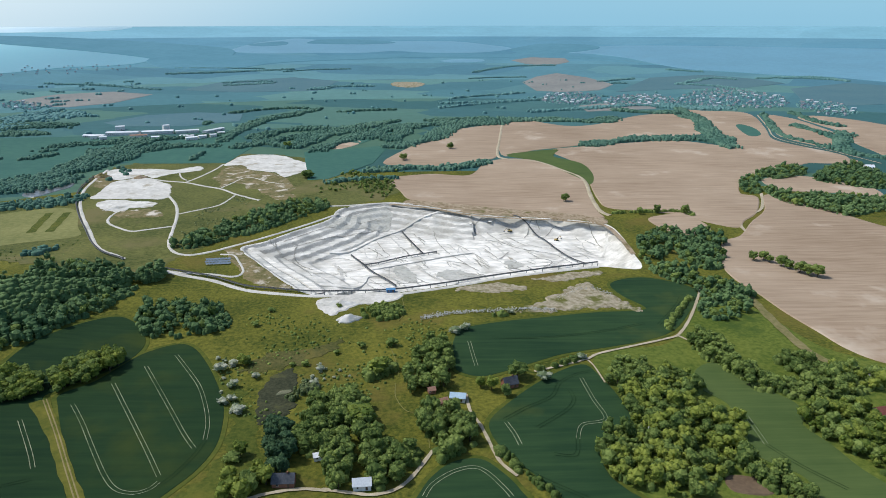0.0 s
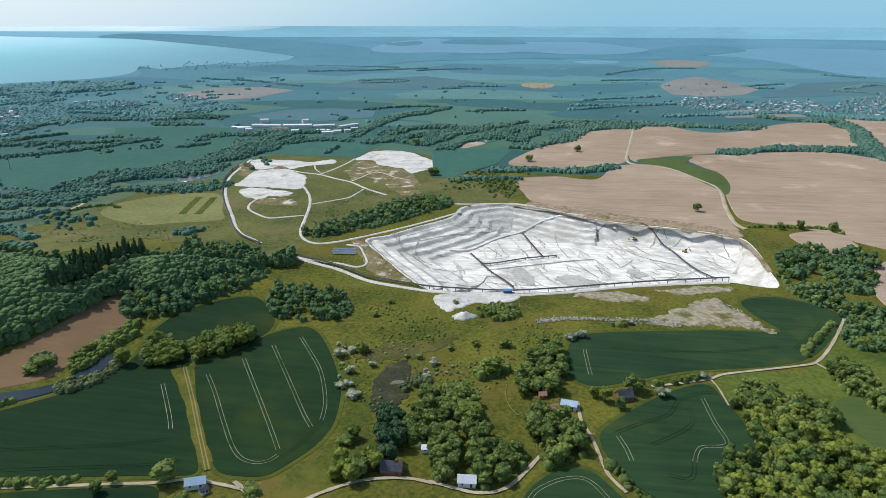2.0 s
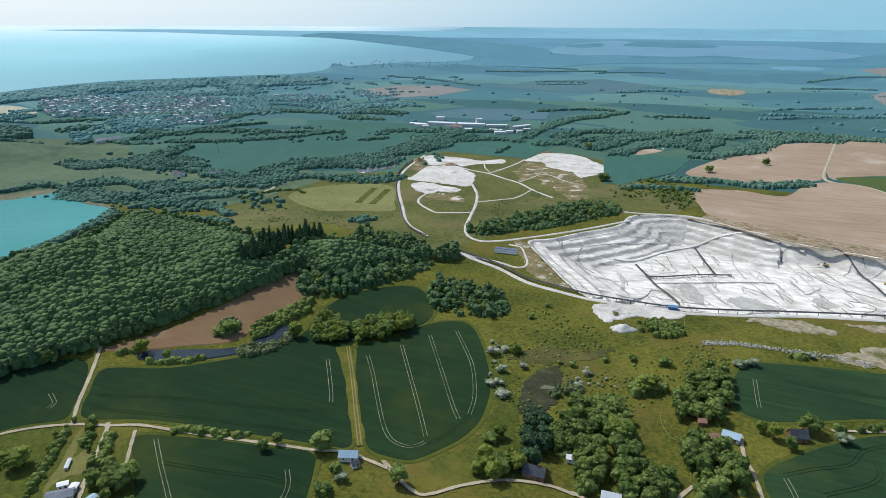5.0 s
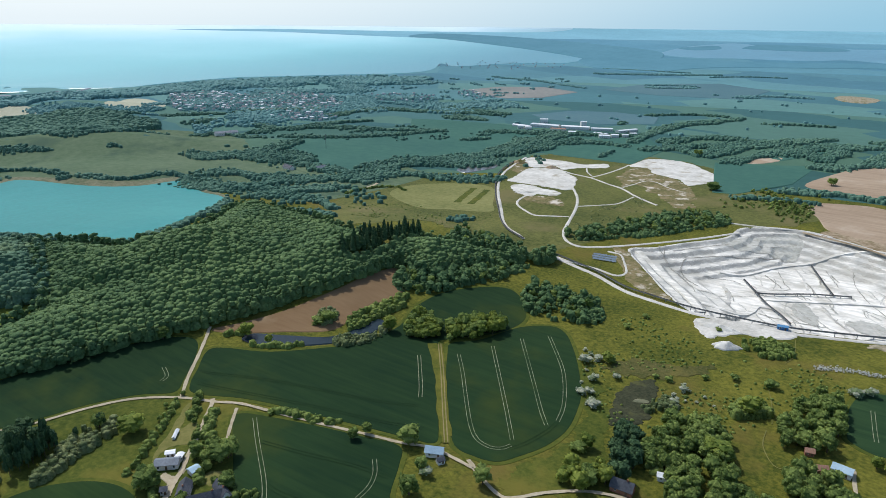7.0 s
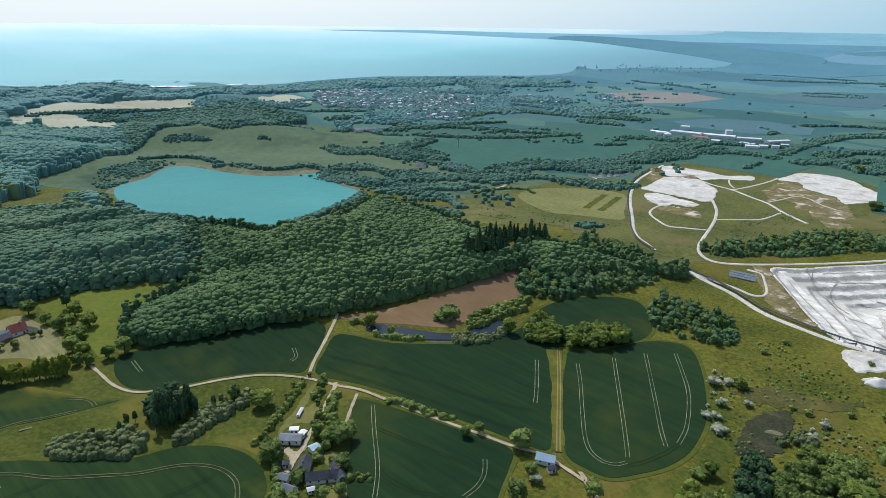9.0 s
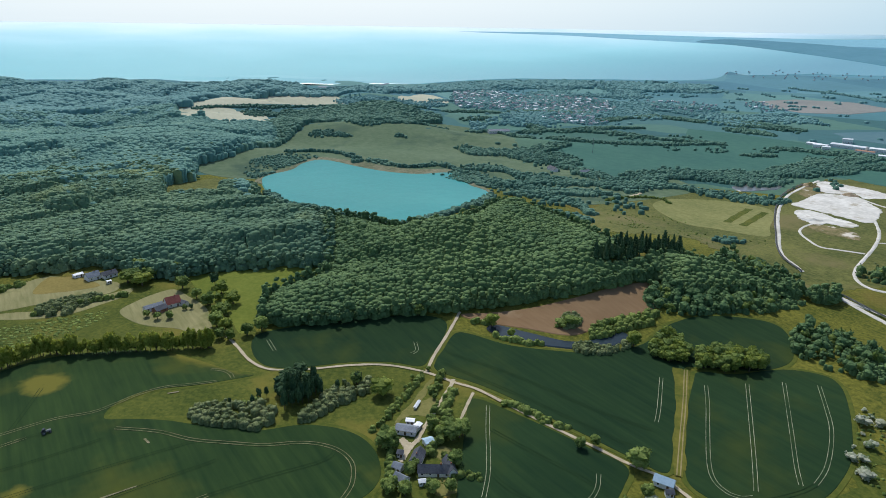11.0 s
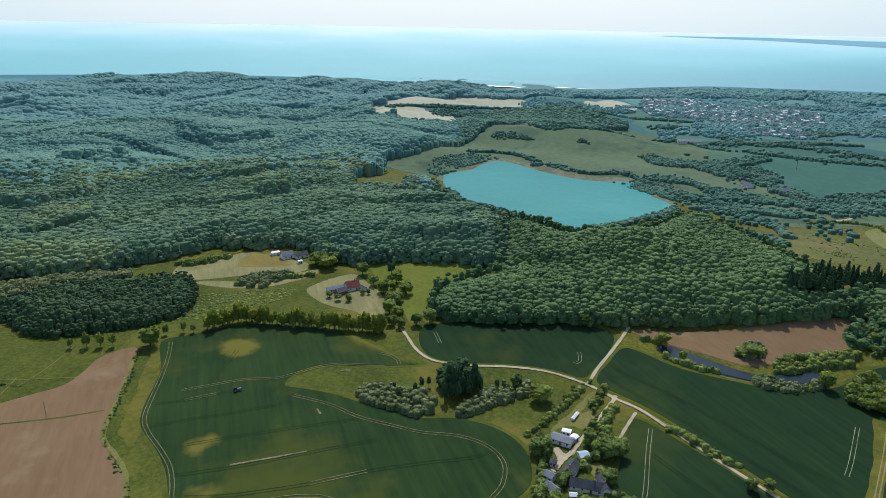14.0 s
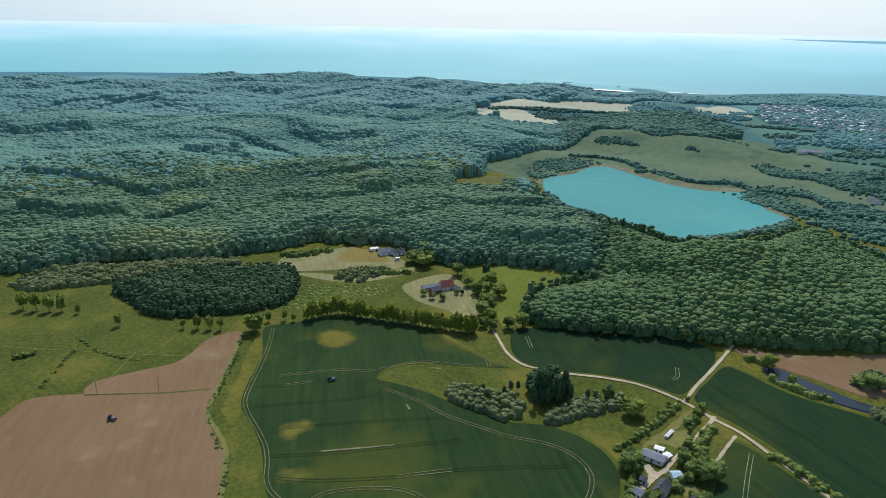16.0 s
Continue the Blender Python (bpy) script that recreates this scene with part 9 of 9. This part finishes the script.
for k, places in rest.items():
    roof_mat, wall_mat, length, depth, h, rise, label = TOWN[k]
    length, depth, h, rise = 0.78 * length, 0.78 * depth, 0.78 * h, 0.78 * rise
    bm, top = gabled(length, depth, h, rise), saddle(length, depth, h, rise)
    pieces = []
    for body, which in ((bm, 0), (top, 1)):
        bmesh.ops.triangulate(body, faces=body.faces)
        body.verts.index_update()
        pieces.append((np.array([v.co[:] for v in body.verts]), np.array([[v.index for v in f.verts] for f in body.faces]), which))
        body.free()
    vs, fs, ms, base = [], [], [], 0
    for m in places:
        r, o = np.array(m.to_3x3()), np.array(m.translation)
        for v, f, which in pieces:
            vs.append(v @ r.T + o)
            fs.append(f + base)
            ms.append(np.full(len(f), which))
            base += len(v)
    far_houses = new("far_houses", mesh_of("far_houses", np.concatenate(vs), np.concatenate(fs), [wall_mat, roof_mat], np.concatenate(ms)))
    tagged(far_houses, "many " + label.replace("house", "houses").replace("building", "buildings").replace(" a ", " "), "house", kind="stuff")


# ---- quarry plant ----
def conveyor(points, base):
    """A belt conveyor on trestles along a line."""
    c = spline(points, False, 6)
    ob = tagged(new("conveyor"), "long dark belt conveyor on steel trestles", "conveyor")
    z = relief(c[:, 0], c[:, 1]) + 0.3 - (pit_depth(c[:, 0], c[:, 1]) if base else 0)
    z = np.convolve(np.r_[z[0], z[0], z, z[-1], z[-1]], np.ones(5) / 5, "valid") + 1.6
    d = np.gradient(c, axis=0)
    d /= np.linalg.norm(d, axis=1)[:, None]
    s = np.c_[-d[:, 1], d[:, 0]]
    for name, wid, lo, hi, mat in (("belt", 1.1, 0.25, 0.4, RUBBER), ("frame", 1.5, -0.35, 0.2, STEEL)):
        v = np.concatenate([np.c_[c + s * wid * u / 2, z + w] for u in (-1, 1) for w in (lo, hi)])
        k = len(c)
        i = np.arange(k - 1)
        f = np.concatenate([np.c_[a * k + i, a * k + i + 1, b * k + i + 1, b * k + i] for a, b in ((0, 1), (1, 3), (3, 2), (2, 0))])
        piece = new(name, mesh_of(name, v, f, [mat]))
        piece.parent = ob
    for j in range(0, len(c), 2):
        bm = bmesh.new()
        block(bm, c[j, 0] - 0.25, c[j, 0] + 0.25, c[j, 1] - 0.25, c[j, 1] + 0.25, z[j] - 6.0, z[j] - 0.36)
        part("leg", bm, STEEL, ob)
    return ob


conveyor(belt_a, True)
conveyor(belt_b, True)
conveyor(belt_c, True)
conveyor(belt_d, True)
conveyor(belt_rim, False)
conveyor(belt_west, False)


# ---- heaps and rubble ----
def heap(name, x, y, rx, ry, h, turn, mat, label):
    """A tipped heap with an uneven crest."""
    u, w = np.meshgrid(np.linspace(0, 1, 14), np.linspace(0, 2 * math.pi, 40, endpoint=False), indexing="ij")
    k = 1 + 0.12 * np.sin(3 * w + 1) + 0.08 * np.sin(7 * w)
    px, py = u * rx * np.cos(w) * k, u * ry * np.sin(w) * k
    pz = h * (1 - u ** 1.3) * (1 + 0.15 * np.sin(px * 0.9) * np.cos(py * 1.1)) - 0.6 * (u > 0.97)
    i, j = np.meshgrid(np.arange(13), np.arange(40), indexing="ij")
    f = np.stack([i * 40 + j, (i + 1) * 40 + j, (i + 1) * 40 + (j + 1) % 40, i * 40 + (j + 1) % 40], -1).reshape(-1, 4)
    ob = new(name, mesh_of(name, np.c_[px.ravel(), py.ravel(), pz.ravel()], f, [mat]))
    ob.matrix_basis = pose(x, y, float(relief(np.array([x]), np.array([y]))[0]) + 0.3, 0, 0, turn)
    return tagged(ob, label, "heap")


heap("chalk_mound", -52.4, 428.7, 9, 5, 4, 10, CHALK, "white tipped chalk heap in grass")
heap("chalk_mound", -432.3, 897.3, 12, 8, 5, 0, BROWNCUT, "brown tipped earth heap in a chalk yard")
heap("chalk_mound", -378.5, 890.7, 10, 7, 4, 20, BROWNCUT, "brown tipped earth heap in a chalk yard")
heap("chalk_mound", -342.8, 731.6, 14, 6, 2.5, 30, CHALK, "low white chalk heap")
heap("chalk_mound", -62.2, 456.1, 16, 5, 3, -5, CHALK, "long white chalk heap below a quarry")


def rubble(points, count, size, seed):
    """A ragged row of broken chalk blocks."""
    rng = np.random.default_rng(seed)
    c = spline(points, False, 8)
    at = c[rng.integers(0, len(c), count)] + rng.normal(0, 1.6, (count, 2))
    vs, fs, base = [], [], 0
    for px, py in at:
        v, f = BALL1
        q = v * rng.uniform(0.5, 1.0, 3) * size * rng.uniform(0.5, 1.2) * (1 + rng.uniform(-0.25, 0.25, (len(v), 1)))
        z = float(relief(np.array([px]), np.array([py]))[0])
        vs.append(q + np.array([px, py, z + 0.7]))
        fs.append(f + base)
        base += len(v)
    tagged(new("chalk_rubble", mesh_of("chalk_rubble", np.concatenate(vs), np.concatenate(fs), [WETCHALK])), "ragged row of pale broken chalk blocks", "rubble", kind="stuff")


rubble(rubble_row, 620, 0.62, 11)
rubble(rubble_top, 160, 0.45, 12)

# ---- machines ----
def cylinder(bm, a, b, r, n=10):
    a, b = Vector(a), Vector(b)
    d = b - a
    m = Matrix.Translation((a + b) / 2) @ d.to_track_quat("Z", "Y").to_matrix().to_4x4()
    bmesh.ops.create_cone(bm, cap_ends=True, segments=n, radius1=r, radius2=r, depth=d.length, matrix=m)


YELLOW = material("yellow_paint", (0.34, 0.25, 0.09), (0.45, 0.34, 0.14), grain=2.0, patch=0.4, rough=0.5)


def excavator(x, y, z, turn):
    ob = tagged(new("excavator"), "small yellow tracked excavator on chalk", "excavator")
    ob.matrix_basis = pose(x, y, z, 0, 0, turn)
    for s_ in (-1, 1):
        bm = bmesh.new()
        block(bm, -2.0, 2.0, s_ * 1.2 - 0.3, s_ * 1.2 + 0.3, 0.0, 0.9)
        bmesh.ops.bevel(bm, geom=bm.edges[:], offset=0.2, segments=2, affect="EDGES")
        part("track", bm, RUBBER, ob)
    bm = bmesh.new()
    block(bm, -2.2, 1.2, -1.3, 1.3, 1.0, 2.2)
    part("body", bm, YELLOW, ob)
    bm = bmesh.new()
    block(bm, 0.0, 1.3, -1.25, -0.2, 2.22, 3.3)
    part("cab", bm, DARKGLASS, ob)
    bm = bmesh.new()
    cylinder(bm, (1.0, 0.3, 2.0), (4.5, 0.3, 4.6), 0.3, 6)
    part("boom", bm, YELLOW, ob)
    bm = bmesh.new()
    cylinder(bm, (4.5, 0.3, 4.6), (6.6, 0.3, 1.8), 0.24, 6)
    stick = part("stick", bm, YELLOW, ob)
    bm = bmesh.new()
    block(bm, 6.1, 7.2, -0.4, 1.0, 0.9, 1.9)
    part("bucket", bm, STEEL, stick, "worn steel bucket")
    return ob


def tractor(x, y, turn, ground):
    ob = tagged(new("tractor"), "dark farm tractor standing in " + ground, "tractor")
    ob.matrix_basis = pose(x, y, float(relief(np.array([x]), np.array([y]))[0]) + 0.35, 0, 0, turn)
    bm = bmesh.new()
    block(bm, 0.2, 2.6, -0.5, 0.5, 0.8, 1.7)
    part("bonnet", bm, STEEL, ob)
    bm = bmesh.new()
    block(bm, -1.2, 0.2, -0.8, 0.8, 0.9, 2.9)
    bmesh.ops.bevel(bm, geom=bm.edges[:], offset=0.15, segments=2, affect="EDGES")
    part("cab", bm, DARKGLASS, ob)
    for px, py, r in ((-0.8, -1.0, 0.9), (-0.8, 1.0, 0.9), (2.0, -0.9, 0.6), (2.0, 0.9, 0.6)):
        bm = bmesh.new()
        cylinder(bm, (px, py - 0.25, r), (px, py + 0.25, r), r, 14)
        tyre = part("wheel", bm, RUBBER, ob)
        bm = bmesh.new()
        cylinder(bm, (px, py - 0.28, r), (px, py + 0.28, r), r * 0.5, 10)
        part("rim", bm, STEEL, tyre, "dull steel rim")
    return ob


def pole(name, x, y, h, r, label):
    z = float(relief(np.array([x]), np.array([y]))[0])
    ob = tagged(new(name), label, "pole")
    ob.matrix_basis = pose(x, y, z, 0, 0, 20)
    bm = bmesh.new()
    cylinder(bm, (0, 0, -0.5), (0, 0, h), r, 8)
    part("shaft", bm, STEEL, ob)
    bm = bmesh.new()
    block(bm, -h * 0.05, h * 0.05, -0.08, 0.08, h - 0.7, h - 0.5)
    part("crossarm", bm, STEEL, ob)
    return ob


qx, qy = 136.6, 641.0
excavator(qx, qy, float((relief(np.array([qx]), np.array([qy])) + 0.3 - pit_depth(np.array([qx]), np.array([qy])))[0]), 30)
qx, qy = 92.3, 669.8
excavator(qx, qy, float((relief(np.array([qx]), np.array([qy])) + 0.3 - pit_depth(np.array([qx]), np.array([qy])))[0]), 200)
tractor(-326.3, -112.2, 70, "a bare brown field")
tractor(-349.1, 1.6, 100, "green wheat")
pole("utility_pole", -353.5, -126.6, 9, 0.14, "thin wooden utility pole in a field")
pole("utility_pole", -352.6, -93.9, 9, 0.14, "thin wooden utility pole in a field")
pole("radio_mast", -736.0, 806.1, 24, 0.35, "tall thin radio mast above fields")


def panel_table(x, y, turn):
    """A low rack with a tilted glass panel."""
    ob = tagged(new("panel_rack"), "low rack with a grey-blue tilted panel", "panel rack", group="panel racks beside the quarry")
    ob.matrix_basis = pose(x, y, float(relief(np.array([x]), np.array([y]))[0]) + 0.1, 0, 0, turn)
    bm = bmesh.new()
    bmesh.ops.create_cube(bm, size=1.0, matrix=pose(0, 0, 1.3, 24, 0, 0) @ Matrix.Diagonal((3.4, 2.2, 0.1, 1)))
    part("panel", bm, PANEL, ob)
    for px in (-1.2, 1.2):
        bm = bmesh.new()
        cylinder(bm, (px, 0, -0.3), (px, 0, 1.26), 0.07, 6)
        part("post", bm, STEEL, ob)
    return ob


panel_table(-188.6, 557.0, 25)
panel_table(-185.7, 557.4, 25)
panel_table(-182.7, 557.7, 25)
panel_table(-179.8, 558.1, 25)
panel_table(-176.8, 558.4, 25)
panel_table(-173.8, 558.7, 25)
panel_table(-170.9, 559.0, 25)
panel_table(-187.6, 551.2, 25)
panel_table(-184.7, 551.6, 25)
panel_table(-181.8, 551.9, 25)
panel_table(-178.9, 552.3, 25)
panel_table(-175.9, 552.6, 25)
panel_table(-173.0, 552.9, 25)
panel_table(-170.0, 553.2, 25)
panel_table(-185.3, 545.9, 25)
panel_table(-182.4, 546.2, 25)
panel_table(-179.5, 546.6, 25)
panel_table(-176.6, 546.9, 25)
panel_table(-173.7, 547.3, 25)
panel_table(-170.8, 547.6, 25)
panel_table(-167.9, 547.9, 25)
